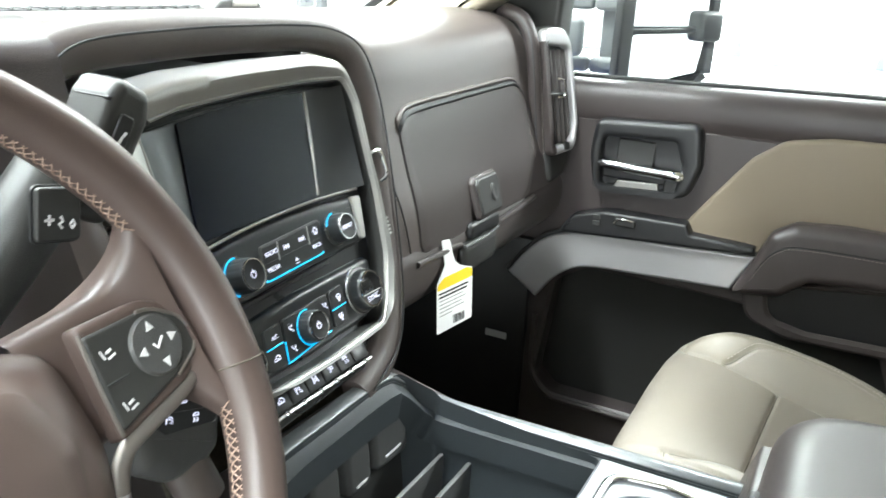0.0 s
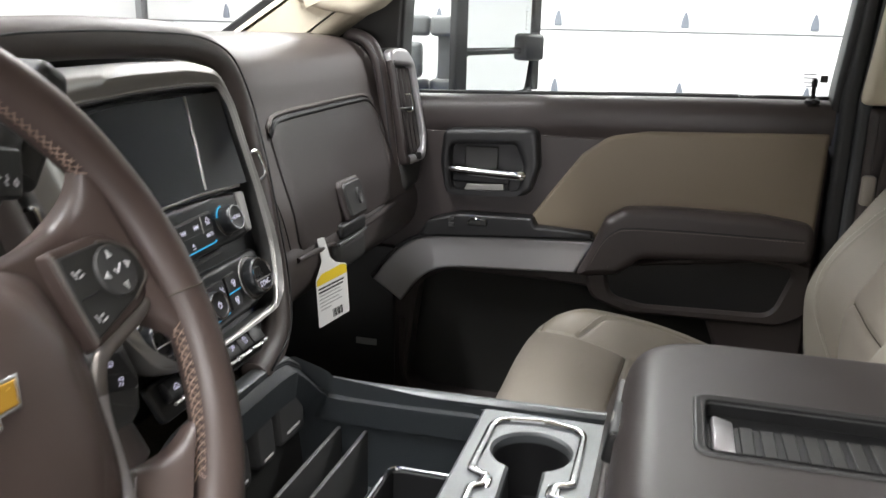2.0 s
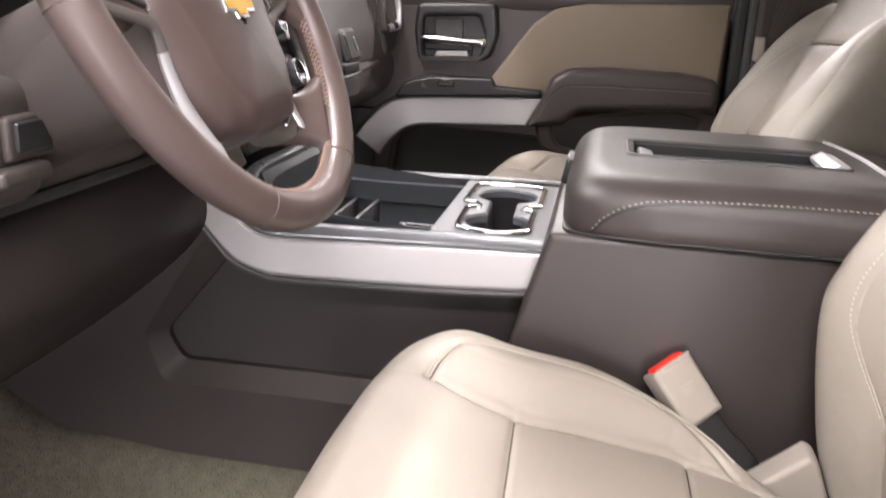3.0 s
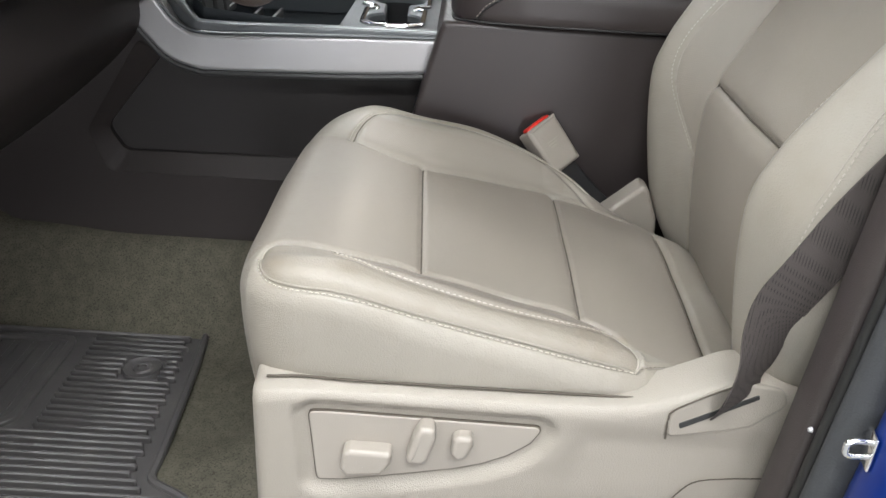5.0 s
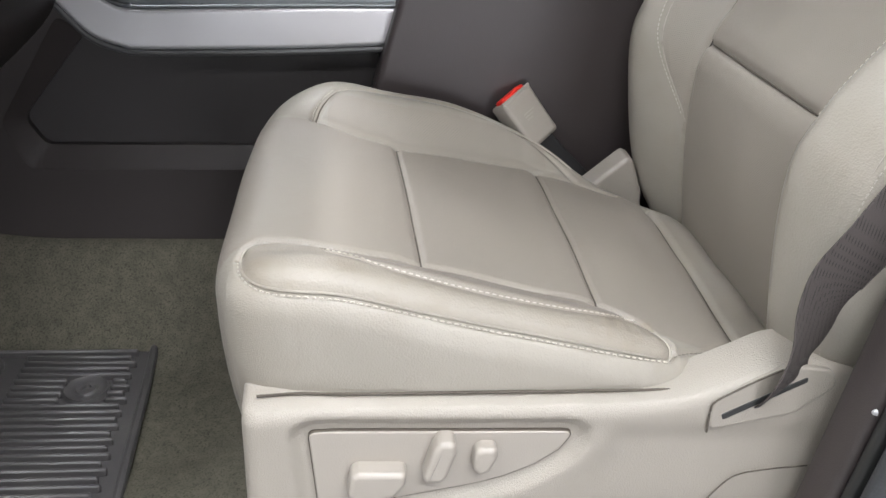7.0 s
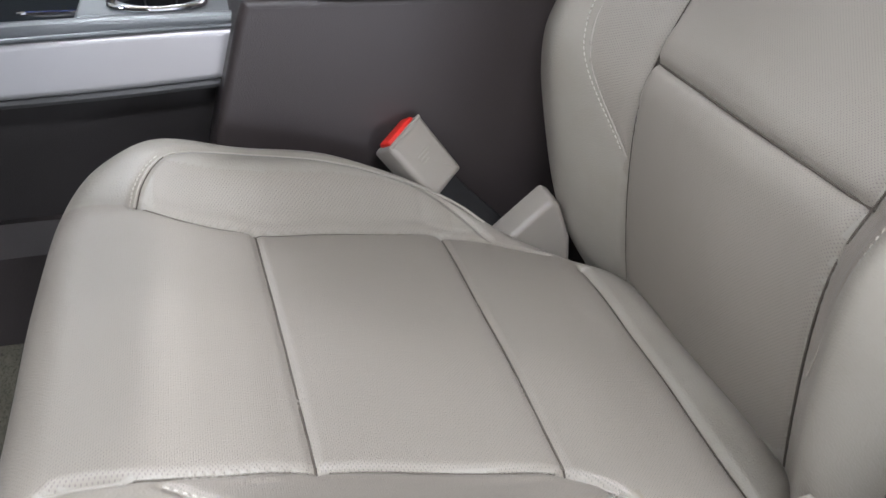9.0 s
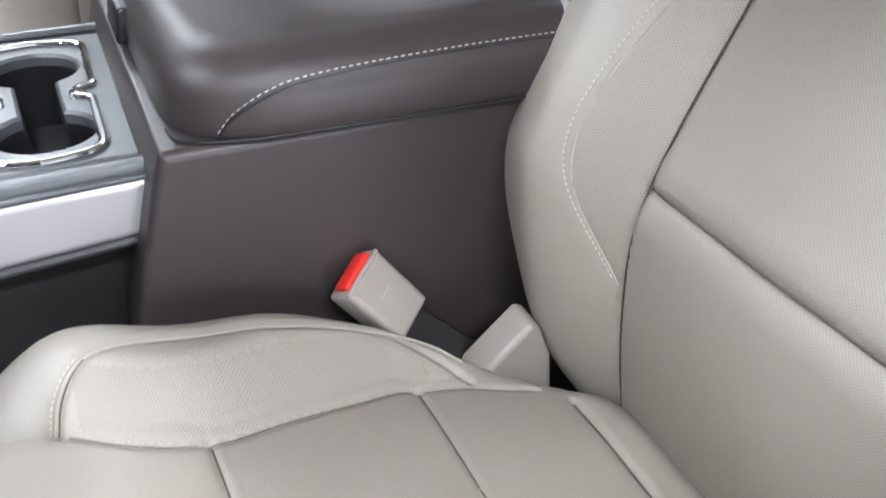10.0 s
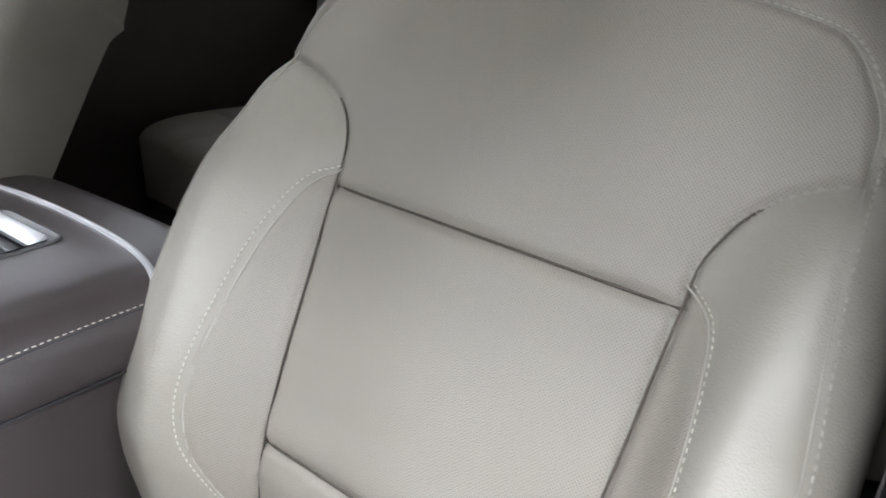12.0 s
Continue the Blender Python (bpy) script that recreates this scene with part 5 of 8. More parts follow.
def bench_top(x, y):
    z = rb(y) + 0.02 * np.exp(-((np.abs(x) - 0.62) / 0.1) ** 2)
    for line in ([(-0.75, -1.02), (0.75, -1.02)], [(0.24, -1.4), (0.24, -0.86)], [(-0.24, -1.4), (-0.24, -0.86)], [(0.5, -1.02), (0.56, -0.86)], [(0.30, -1.02), (0.30, -1.35)], [(0.66, -1.02), (0.66, -1.35)]):
        z = z - 0.006 * np.exp(-(near_line(x, y, line) / 0.007) ** 2)
    return z


part("cushion", pillow(0.76, 0.27, bench_top, 160, 70, 9, 0.035, 0.12, 4, (0, -1.13)), m_leather, bench)
part("backrest", pillow(0.76, 0.33, lambda x, y: 0 * x + 0.01 * np.cos(9 * x), 80, 40, 9, 0.04, 0.1, 3, (0, 0)), m_leather, bench, at=axes((0, -1.42, 0.68), (1, 0, 0), (0, -0.2, 0.98), (0, 0.98, 0.2)))
part("base", box(1.5, 0.5, 0.22, 0.02, 2, (0, -1.13, 0.14)), m_black, bench)


# ---- centre console ----
def centre_console():
    ob = thing("centre_console", (0, 0.0, 0.12), "brown centre console with silver side trim and open bin", "console")
    S = side_frame(-0.190)
    outer = [(-0.86, 0.085), (0.10, 0.10), (0.10, 0.42), (-0.02, 0.408), (-0.355, 0.392), (-0.400, 0.410), (-0.432, 0.452), (-0.455, 0.47), (-0.52, 0.40), (-0.615, 0.318), (-0.86, 0.10)]
    frame_o = rounded([(-0.418, 0.422), (-0.440, 0.430), (-0.530, 0.291), (-0.506, 0.228), (0.02, 0.234), (0.02, 0.40), (-0.36, 0.389)], [0.01, 0.01, 0.02, 0.02, 0.01, 0.01, 0.04], 4)
    frame_i = rounded([(-0.402, 0.408), (-0.412, 0.412), (-0.510, 0.292), (-0.487, 0.254), (0.02, 0.260), (0.02, 0.392), (-0.35, 0.386)], [0.01, 0.01, 0.02, 0.02, 0.01, 0.01, 0.04], 4)
    part("side_panel", hole_plate(outer, [frame_o], 0.02, 0.002), m_side, ob, "brown moulded side panel", at=S)
    n = len(frame_o)
    v = np.vstack([np.c_[frame_o, np.full(n, -0.0015)], np.c_[frame_i, np.full(n, -0.022)], np.c_[frame_i, np.full(n, -0.034)]])
    part("pocket_frame", (v, grid_faces(3, n, False, True)), m_side, ob, at=S, angle=25)
    # shallow pocket, its shade painted on by a darker back
    part("pocket_back", moved(plate(rect(-0.55, 0.22, 0.04, 0.43), 0.004, 0.001), Matrix.Translation((0, 0, -0.036))), m_pocket, ob, "recessed pocket back darkened for its shade", at=S)
    part("far_panel", moved(plate([(-0.86, 0.085), (0.10, 0.10), (0.10, 0.42), (-0.02, 0.45), (-0.36, 0.45), (-0.455, 0.47), (-0.86, 0.10)], 0.02, 0.002), Matrix.Translation((0, 0, -0.39))), m_brown_hard, ob, at=S)
    # silver side sweep with its dark lower edge
    top = spline([(0.012, 0.458), (-0.10, 0.455), (-0.25, 0.449), (-0.345, 0.446), (-0.375, 0.454), (-0.395, 0.472), (-0.412, 0.497)], 6)
    bot = spline([(-0.455, 0.472), (-0.428, 0.438), (-0.400, 0.410), (-0.365, 0.397), (-0.33, 0.394), (-0.15, 0.400), (-0.022, 0.408)], 6)
    part("silver_trim", moved(plate(np.vstack([top, bot]), 0.030, 0.006, 4), Matrix.Translation((0, 0, -0.026))), m_silver, ob, "satin silver side trim", at=S)
    part("trim_edge", tube(np.c_[bot + np.array([0, -0.004]), np.full(len(bot), 0.000)], 0.0045, 8), m_grey, ob, at=S)
    part("trim_edge", tube(np.c_[top + np.array([0, 0.002]), np.full(len(top), 0.002)], 0.0025, 8), m_rail, ob, at=S)
    # rail round the bin
    knots = [(0.170, 0.002, 0.466), (0.170, 0.15, 0.464), (0.170, 0.33, 0.462), (0.160, 0.372, 0.472), (0.125, 0.396, 0.503), (0.09, 0.402, 0.514), (0.0, 0.404, 0.514),
             (-0.105, 0.402, 0.512), (-0.150, 0.392, 0.495), (-0.170, 0.365, 0.468), (-0.172, 0.33, 0.460), (-0.172, 0.15, 0.464), (-0.172, 0.002, 0.466)]
    path = spline(knots, 8)
    t = np.gradient(path, axis=0)
    t /= np.linalg.norm(t, axis=1, keepdims=True)
    inward = np.cross(np.tile((0, 0, 1.0), (len(path), 1)), t)
    inward /= np.linalg.norm(inward, axis=1, keepdims=True)
    upv = np.cross(t, inward)
    rows = [path + inward * a + upv * b for a, b in ((-0.012, -0.03), (-0.0125, -0.004), (-0.010, 0.0), (-0.004, 0.0015), (0.003, 0.001), (0.007, -0.002), (0.008, -0.006))]
    part("rail", (np.stack(rows, 1).reshape(-1, 3), [f[::-1] for f in grid_faces(len(path), 7)]), m_rail, ob, "slate grey rail round the bin")
    rows = [path + inward * a + upv * b for a, b in ((0.0078, -0.003), (0.0078, -0.008), (0.012, -0.011), (0.0235, -0.014), (0.025, -0.045))]
    part("rail_liner", (np.stack(rows, 1).reshape(-1, 3), [f[::-1] for f in grid_faces(len(path), 5)]), m_bin, ob, "dark inner edge of the rail")
    # bin
    bo = [(-0.148, 0.158), (0.155, 0.158), (0.155, 0.36), (0.12, 0.395), (-0.118, 0.395), (-0.148, 0.36)]
    pb = rounded(bo, 0.015, 3)
    m = len(pb)
    deep = np.vstack([np.c_[pb, np.full(m, 0.460)], np.c_[inset(pb, 0.004), np.full(m, 0.40)], np.c_[inset(pb, 0.010), np.full(m, 0.335)], np.c_[inset(pb, 0.024), np.full(m, 0.325)]])
    deep[:m, 2] += 0.05 * smooth01(0.33, 0.40, deep[:m, 1])
    f = [q[::-1] for q in grid_faces(4, m, False, True)] + [tuple(range(3 * m, 4 * m))]
    part("bin", (deep, [q[::-1] for q in f[:-1]] + [f[-1]]), m_bin, ob, "slate storage bin")
    for y in (0.298, 0.333):
        part("divider", box(0.235, 0.006, 0.085, 0.002, 2, (0.005, y, 0.383)), m_grey, ob, "dark ribbed divider")
    tray = rounded([(-0.125, 0.168), (0.10, 0.168), (0.10, 0.262), (-0.125, 0.262)], 0.018, 4)
    part("inner_tray", moved(ring_plate(tray, inset(tray, 0.008), 0.05, 0.002, 80, 0, (0.1, 0.27)), Matrix.Translation((0, 0, 0.345))), m_black, ob)
    part("tray_rim", tube(np.c_[inset(tray, 0.004), np.full(len(tray), 0.3965)], 0.003, 8, closed=True), m_chrome, ob, "chrome rim")
    # cup holder
    rim = rounded([(-0.140, 0.128), (-0.150, 0.085), (-0.140, 0.040), (-0.030, 0.040), (-0.022, 0.052), (-0.004, 0.052), (0.004, 0.036), (0.125, 0.036), (0.134, 0.085), (0.125, 0.140), (0.004, 0.140), (-0.004, 0.121), (-0.022, 0.121), (-0.030, 0.132)],
                  [0.025, 0.04, 0.025, 0.008, 0.006, 0.006, 0.008, 0.025, 0.04, 0.025, 0.008, 0.006, 0.006, 0.008], 5)
    def circle(cx, cy, r, a0, a1, k=20):
        a = np.radians(np.linspace(a0, a1, k))
        return np.c_[cx + r * np.cos(a), cy + r * np.sin(a)]
    wells = np.vstack([circle(0.065, 0.087, 0.042, -155, 155, 30), circle(-0.085, 0.084, 0.041, 25, 335, 30)])
    part("cup_plate", moved_bm(hole_plate(rect(-0.157, 0.014, 0.155, 0.160, 0.006), [wells], 0.012, 0.003), Matrix.Translation((0, 0, 0.462))), m_rail, ob, "slate cup holder plate")
    k = len(wells)
    w = np.vstack([np.c_[inset(wells, -0.0005), np.full(k, 0.458)], np.c_[inset(wells, 0.001), np.full(k, 0.43)], np.c_[inset(wells, 0.003), np.full(k, 0.385)]])
    part("cup_well", (w, grid_faces(3, k, False, True) + [tuple(range(2 * k, 3 * k))]), m_black, ob, "dark cup wells")
    part("cup_rim", tube(np.c_[rim, np.full(len(rim), 0.464)], 0.0045, 10, closed=True, flat=0.7), m_chrome, ob, "chrome cup holder rim")
    for cx, cy in ((-0.013, 0.046), (-0.013, 0.127)):
        part("cup_finger", box(0.022, 0.016, 0.012, 0.004, 3, (cx, cy + (0.006 if cy < 0.1 else -0.006), 0.459)), m_chrome, ob)
    # front of the bin: power outlets
    front = axes((0, 0.398, 0.445), (1, 0, 0), (0, 0.12, 0.99), (0, -0.99, 0.12))
    part("outlet_panel", plate(rounded([(-0.145, -0.11), (0.15, -0.11), (0.15, 0.02), (0.10, 0.068), (-0.11, 0.066), (-0.145, 0.03)], 0.01), 0.006, 0.002), m_dark, ob, at=front)
    for x, sx, sy, z in ((0.085, 0.036, 0.038, 0.022), (0.020, 0.023, 0.028, 0.010), (-0.04, 0.025, 0.028, 0.008), (-0.10, 0.023, 0.028, 0.008)):
        cap = part("outlet_cap", moved(plate(rounded([(-sx, -sy * 0.9), (sx * 0.9, -sy), (sx, sy * 0.9), (-sx * 0.9, sy)], 0.012, 5), 0.016, 0.006, 4), Matrix.Translation((x, z - 0.012, 0.004))), m_grey, ob, "dark grey outlet cap", at=front)
        part("finger_lip", moved(plate(rect(-sx * 0.45, -0.0015, sx * 0.45, 0.0015, 0.0008), 0.0012, 0.0005), Matrix.Translation((x, z - 0.012 - sy * 0.62, 0.0198))), m_legend, cap, at=front)
    # box under the armrest
    poly = rounded([(-0.008, 0.492), (-0.016, 0.468), (-0.033, 0.405), (-0.050, 0.33), (-0.075, 0.10), (0.46, 0.10), (0.46, 0.492)], [0.006, 0.05, 0.06, 0.06, 0.02, 0.02, 0.02], 4)
    part("box", moved(plate(poly, 0.450, 0.008, 5), axes((0.222, 0, 0), (0, -1, 0), (0, 0, 1), (-1, 0, 0))), m_brown, ob, "brown console box")
    return ob


def armrest_lid():
    ob = thing("armrest_lid", (0, -0.2, 0.493), "brown padded armrest lid with a ribbed tray", "armrest")
    def top(x, y):
        return 0.556 + 0.004 * np.cos(np.clip(x / 0.24, -1, 1) * 1.5) + 0 * y - 0.012 * smooth01(-0.32, -0.45, y)
    v, f = pillow(0.238, 0.232, top, 110, 110, 8.0, 0.040, 0.024, 3, (0, -0.233), lambda y: np.interp(y, [-0.4, -0.1, 0.0], [1.0, 1.0, 0.95]), 1.4, 0.0)
    # dished flank below the seam
    low = v[:, 2] < 0.5
    v[low, 0] *= 0.985
    c = np.array([v[list(q)].mean(0) for q in f])
    keep = ~((np.abs(c[:, 0] + 0.018) < 0.056) & (c[:, 1] < -0.080) & (c[:, 1] > -0.330) & (c[:, 2] > 0.54))
    cover = part("cover", (v, [q for q, k in zip(f, keep) if k]), m_brown, ob, "brown vinyl cover", angle=60)
    fo, fi = rect(-0.082, -0.337, 0.046, -0.070, 0.016, 6), rect(-0.070, -0.325, 0.034, -0.082, 0.009, 6)
    part("tray_frame", moved(ring_plate(fo, fi, 0.006, 0.003, 100, 0, (0.05, -0.07), h_in=0.003), Matrix.Translation((0, 0, 0.5565))), m_grey, ob, "dark grey tray frame")
    k = len(fi)
    w = np.vstack([np.c_[inset(fi, -0.001), np.full(k, 0.561)], np.c_[inset(fi, 0.001), np.full(k, 0.545)]])
    tray = part("tray", (w, grid_faces(2, k, False, True) + [tuple(range(k, 2 * k))]), m_black, ob, "ribbed dark tray")
    for i in range(11):
        part("rib", box(0.070, 0.012, 0.0034, 0.001, 1, (-0.026, -0.118 - 0.0185 * i, 0.5465)), m_dark, tray)
    part("end_plate", box(0.066, 0.020, 0.010, 0.003, 2, (-0.026, -0.096, 0.551), Matrix.Rotation(0.25, 4, "X")), m_silver, tray, "bright metal end plate")
    part("end_plate", box(0.100, 0.018, 0.012, 0.003, 2, (-0.018, -0.318, 0.556), Matrix.Rotation(-0.5, 4, "X")), m_silver, tray, "bright metal end plate")
    latch = part("latch", box(0.075, 0.016, 0.034, 0.004, 3, (0.02, -0.001, 0.520), Matrix.Rotation(0.18, 4, "X")), m_black, ob, "black lid latch")
    part("latch_edge", tube(spline([(-0.017, 0.000, 0.534), (0.02, 0.002, 0.5355), (0.057, 0.000, 0.534)], 4), 0.002, 8), m_pewter, latch)
    xs = np.linspace(-0.232, 0.232, 50)
    tree = v[:110 * 110]
    line = []
    for x in xs:
        y = -0.365 + 0.03 * (x / 0.232) ** 4 - 0.012 * (1 - (x / 0.232) ** 2)
        d = np.hypot(tree[:, 0] - x, tree[:, 1] - y)
        i = np.argsort(d)[:3]
        line.append((x, y, tree[i, 2].mean() + 0.0005))
    part("chrome_strip", tube(line, 0.0035, 8), m_silver, ob, "thin bright strip across the lid")
    for sg in (-1, 1):
        seam = spline([(sg * 0.222, -0.036, 0.498), (sg * 0.230, -0.050, 0.516), (sg * 0.2335, -0.075, 0.531), (sg * 0.2350, -0.11, 0.539), (sg * 0.2355, -0.20, 0.543), (sg * 0.2355, -0.30, 0.544), (sg * 0.2355, -0.42, 0.543)], 8)
        q, nn = [], []
        for p in seam:
            k = np.clip((0.558 - p[2]) / 0.040, 0, 1)
            m = 1 - 0.040 * (1 - math.sqrt(max(1 - (1 - k) ** 2, 0))) / 0.232
            b = min(abs(p[1] + 0.233) / 0.232 / m, 0.999)
            x = 0.238 * m * (1 - b**8) ** (1 / 8) * np.interp(p[1], [-0.4, -0.1, 0.0], [1.0, 1.0, 0.95])
            q.append((sg * (x + 0.0008), p[1], p[2]))
            nn.append((sg * 0.95, 0, 0.3))
        q = np.array(q)
        part("stitching", stitches(q, nn, 0.0062, 0.0042, 0.0011), m_thread, cover, "pale sewn stitching")
        part("seam", tube(q + np.array([0, 0, -0.0035]), 0.0013, 6), m_black, cover)
    lip = spline([(-0.19, -0.003, 0.4945), (-0.215, -0.009, 0.4945), (-0.2305, -0.045, 0.4945), (-0.2365, -0.12, 0.4945), (-0.2385, -0.25, 0.4945), (-0.2385, -0.42, 0.4945)], 8)
    part("lid_gap", tube(lip + np.array([0.0022, -0.001, -0.001]), 0.0015, 8), m_black, ob, "dark gap under the lid")
    part("base_gap", box(0.425, 0.40, 0.006, 0.002, 1, (0, -0.24, 0.4905)), m_black, ob)
    return ob


centre_console()
armrest_lid()


# ---- dashboard ----
def dash_surface(prof, xs, bend):
    s = spline(prof, 8)
    v = np.array([[(x, y + bend(x), z) for y, z in s] for x in xs])
    return v, s


dash = thing("dashboard", (0, 0.6, 0.45), "brown vinyl dashboard with sewn seams", "dashboard")
PASS = [(1.0, 0.850), (0.86, 0.868), (0.72, 0.886), (0.64, 0.889), (0.575, 0.880), (0.538, 0.857), (0.520, 0.825), (0.507, 0.780), (0.486, 0.715), (0.463, 0.652), (0.452, 0.603)]
xs = np.linspace(0.140, 0.745, 50)
v, s = dash_surface(PASS, xs, lambda x: 0.012 * smooth01(0.30, 0.16, x))
part("upper_pad", (v.reshape(-1, 3), grid_faces(*v.shape[:2])), m_dash, dash, "brown vinyl pad over the passenger side", angle=60)
xs = np.linspace(-0.85, 0.158, 60)
TOP = [(1.0, 0.850), (0.86, 0.868), (0.72, 0.886), (0.64, 0.893), (0.585, 0.892), (0.560, 0.880), (0.555, 0.86)]
v, s = dash_surface(TOP, xs, lambda x: -0.05 * smooth01(-0.2, -0.4, x))
v[:, :, 2] += 0.012 * smooth01(-0.22, -0.4, v[:, :, 0]) * smooth01(0.9, 0.6, v[:, :, 1])
part("top_pad", (v.reshape(-1, 3), grid_faces(*v.shape[:2])), m_dash, dash, "brown vinyl dashboard top", angle=60)
LOWER = [(0.452, 0.606), (0.446, 0.59), (0.446, 0.565), (0.456, 0.535), (0.49, 0.505), (0.57, 0.47), (0.72, 0.45), (0.9, 0.44)]
xs = np.linspace(0.120, 0.80, 30)
v, s = dash_surface(LOWER, xs, lambda x: 0.003)
part("lower_pad", (v.reshape(-1, 3), grid_faces(*v.shape[:2])), m_brown_hard, dash, "brown lower dashboard", angle=60)


def on_pad(x, z):
    """The place and normal of the passenger pad at x and height z."""
    q = spline(PASS, 24)
    q = q[q[:, 1].argmax():]
    y = np.interp(-z, -q[:, 1], q[:, 0])
    y1, y0 = np.interp(-(z + 0.004), -q[:, 1], q[:, 0]), np.interp(-(z - 0.004), -q[:, 1], q[:, 0])
    n = np.array([0, -1, (y1 - y0) / 0.008])
    return np.array([x, y + 0.012 * smooth01(0.30, 0.16, x), z]), n / np.linalg.norm(n)


def pad_patch(outline, height, edge, n=46):
    """A raised panel that follows the pad, within an outline in x and z."""
    o = even(outline, 120, outline[0])
    c = o.mean(0)
    rings = []
    for sc, h in ((1.0, -0.004), (1.0, height - edge), (0.997, height - 0.3 * edge), (0.990, height)):
        rings.append([(p, h) for p in c + (o - c) * sc])
    for sc in (0.9, 0.75, 0.6, 0.45, 0.3, 0.15, 0.02):
        rings.append([(p, height) for p in c + (o - c) * sc])
    vs = []
    for ring in rings:
        for p, h in ring:
            q, nn = on_pad(*p)
            vs.append(q + nn * h)
    return np.array(vs), grid_faces(len(rings), 120, False, True)


GLOVE = rounded([(0.272, 0.598), (0.640, 0.604), (0.676, 0.655), (0.697, 0.745), (0.655, 0.781), (0.316, 0.776), (0.281, 0.760)], [0.012, 0.03, 0.05, 0.03, 0.03, 0.02, 0.012], 5)
glove = part("glove_box_door", pad_patch(GLOVE, 0.0024, 0.0018), m_brown, dash, "brown glove box door")
part("glove_gap", pad_patch(inset(GLOVE, -0.0011), 0.0006, 0.0003), m_black, dash, "dark gap round the glove box")
lipline = spline([(0.279, 0.757), (0.286, 0.768), (0.316, 0.779), (0.45, 0.783), (0.60, 0.786), (0.655, 0.785), (0.682, 0.772), (0.699, 0.748), (0.690, 0.70), (0.678, 0.655)], 6)
lq = np.array([on_pad(x, z)[0] + on_pad(x, z)[1] * 0.002 for x, z in lipline])
taper = np.interp(np.linspace(0, 1, len(lq)), [0, 0.1, 0.50, 0.66, 1], [0.3, 1.0, 1.0, 0.2, 0.05])
part("glove_lip", tube(lq, 0.0034 * taper, 10), m_dash, dash)
# black tube painted in as the shadow below the glove box lip
part("painted_lip_shadow", tube(np.array([on_pad(x, z - 0.0075)[0] + on_pad(x, z)[1] * 0.0037 for x, z in lipline]), 0.0044 * taper, 8), m_black, dash)
G = axes((0.466, 0.4530, 0.640), (1, 0, 0), (0, 0.30, 0.95), (0, -0.95, 0.30))
latch = part("glove_latch", plate(rounded([(-0.034, -0.028), (0.034, -0.028), (0.038, 0.018), (0.032, 0.026), (-0.029, 0.026), (-0.035, 0.018)], 0.005), 0.0075, 0.003), m_dark, glove, "dark grey latch with key slot", at=G)
part("latch_shade", moved(plate(rounded([(-0.040, -0.032), (0.040, -0.032), (0.044, 0.022), (0.036, 0.031), (-0.034, 0.031), (-0.042, 0.022)], 0.008), 0.0075, 0.004), Matrix.Translation((0, 0, -0.004))), m_brown, glove, at=G)
part("key_slot", moved(lathe([(0.0, 0.002), (0.005, 0.002), (0.008, 0.0035), (0.010, 0.002), (0.010, 0)], 20), Matrix.Translation((0.010, 0.0, 0.0072)) @ Matrix.Diagonal((0.75, 1.35, 1, 1))), m_grey, latch, at=G)
part("latch_pocket", box(0.10, 0.03, 0.024, 0.006, 3, (0.452, 0.457, 0.597)), m_black, dash)
part("grab_lip", box(0.115, 0.026, 0.045, 0.010, 4, (0.430, 0.450, 0.562)), m_dark, dash, "dark pull under the glove box")
part("grab_edge", tube(spline([(0.372, 0.437, 0.585), (0.43, 0.434, 0.586), (0.486, 0.437, 0.588)], 4), 0.003, 8), m_grey, dash)
part("lip_strip", tube(spline([(0.255, 0.448, 0.590), (0.36, 0.446, 0.588), (0.378, 0.446, 0.585)], 4), 0.004, 8), m_brown, dash)
part("lip_strip", tube(spline([(0.492, 0.446, 0.588), (0.58, 0.447, 0.592), (0.66, 0.450, 0.596)], 4), 0.005, 8), m_brown, dash)
# sewn seams on the pad
for zs, x0, x1, nm in (((0.60, 0.86), 0.247, 0.226, "l"), ((0.645, 0.875), 0.738, 0.742, "r")):
    line, nn = [], []
    for z in np.linspace(zs[0], zs[1], 40):
        q, n_ = on_pad(x0 + (x1 - x0) * (z - zs[0]) / (zs[1] - zs[0]), z)
        line.append(q + n_ * 0.0008)
        nn.append(n_)
    part("stitching", stitches(line, nn, 0.0055, 0.0038, 0.0011), m_thread_dim, dash, "grey sewn seam")
    part("seam", tube(np.array(line) + np.array([0.0035, 0, -0.0]), 0.0011, 6), m_black, dash)

# ---- end vent ----
vent = thing("dash_vent", (0.76, 0.47, 0.70), "brown slatted air vent in a satin silver bezel", "air vent")
V = axes((0.7625, 0.466, 0.755), (0.95, -0.30, 0.0), (0.06, 0.20, 0.975), (-0.293, -0.928, 0.208))
vo = rounded([(-0.036, -0.105), (0.030, -0.098), (0.044, -0.05), (0.040, 0.09), (0.020, 0.112), (-0.034, 0.112)], [0.012, 0.02, 0.02, 0.03, 0.03, 0.02], 5)
vi = rounded([(-0.033, -0.088), (0.024, -0.083), (0.035, -0.05), (0.031, 0.080), (-0.031, 0.084)], [0.006, 0.008, 0.01, 0.01, 0.006], 5)
bv, bf = ring_plate(vo, vi, 0.018, 0.006, 100, -0.004, (0.04, 0.11))
inner_side = [bv[list(q)].mean(0)[0] < -0.026 and bv[list(q)].mean(0)[1] < 0.088 for q in bf]
part("bezel", (bv, [q for q, k in zip(bf, inner_side) if not k]), m_silver, vent, "satin silver bezel", at=V)
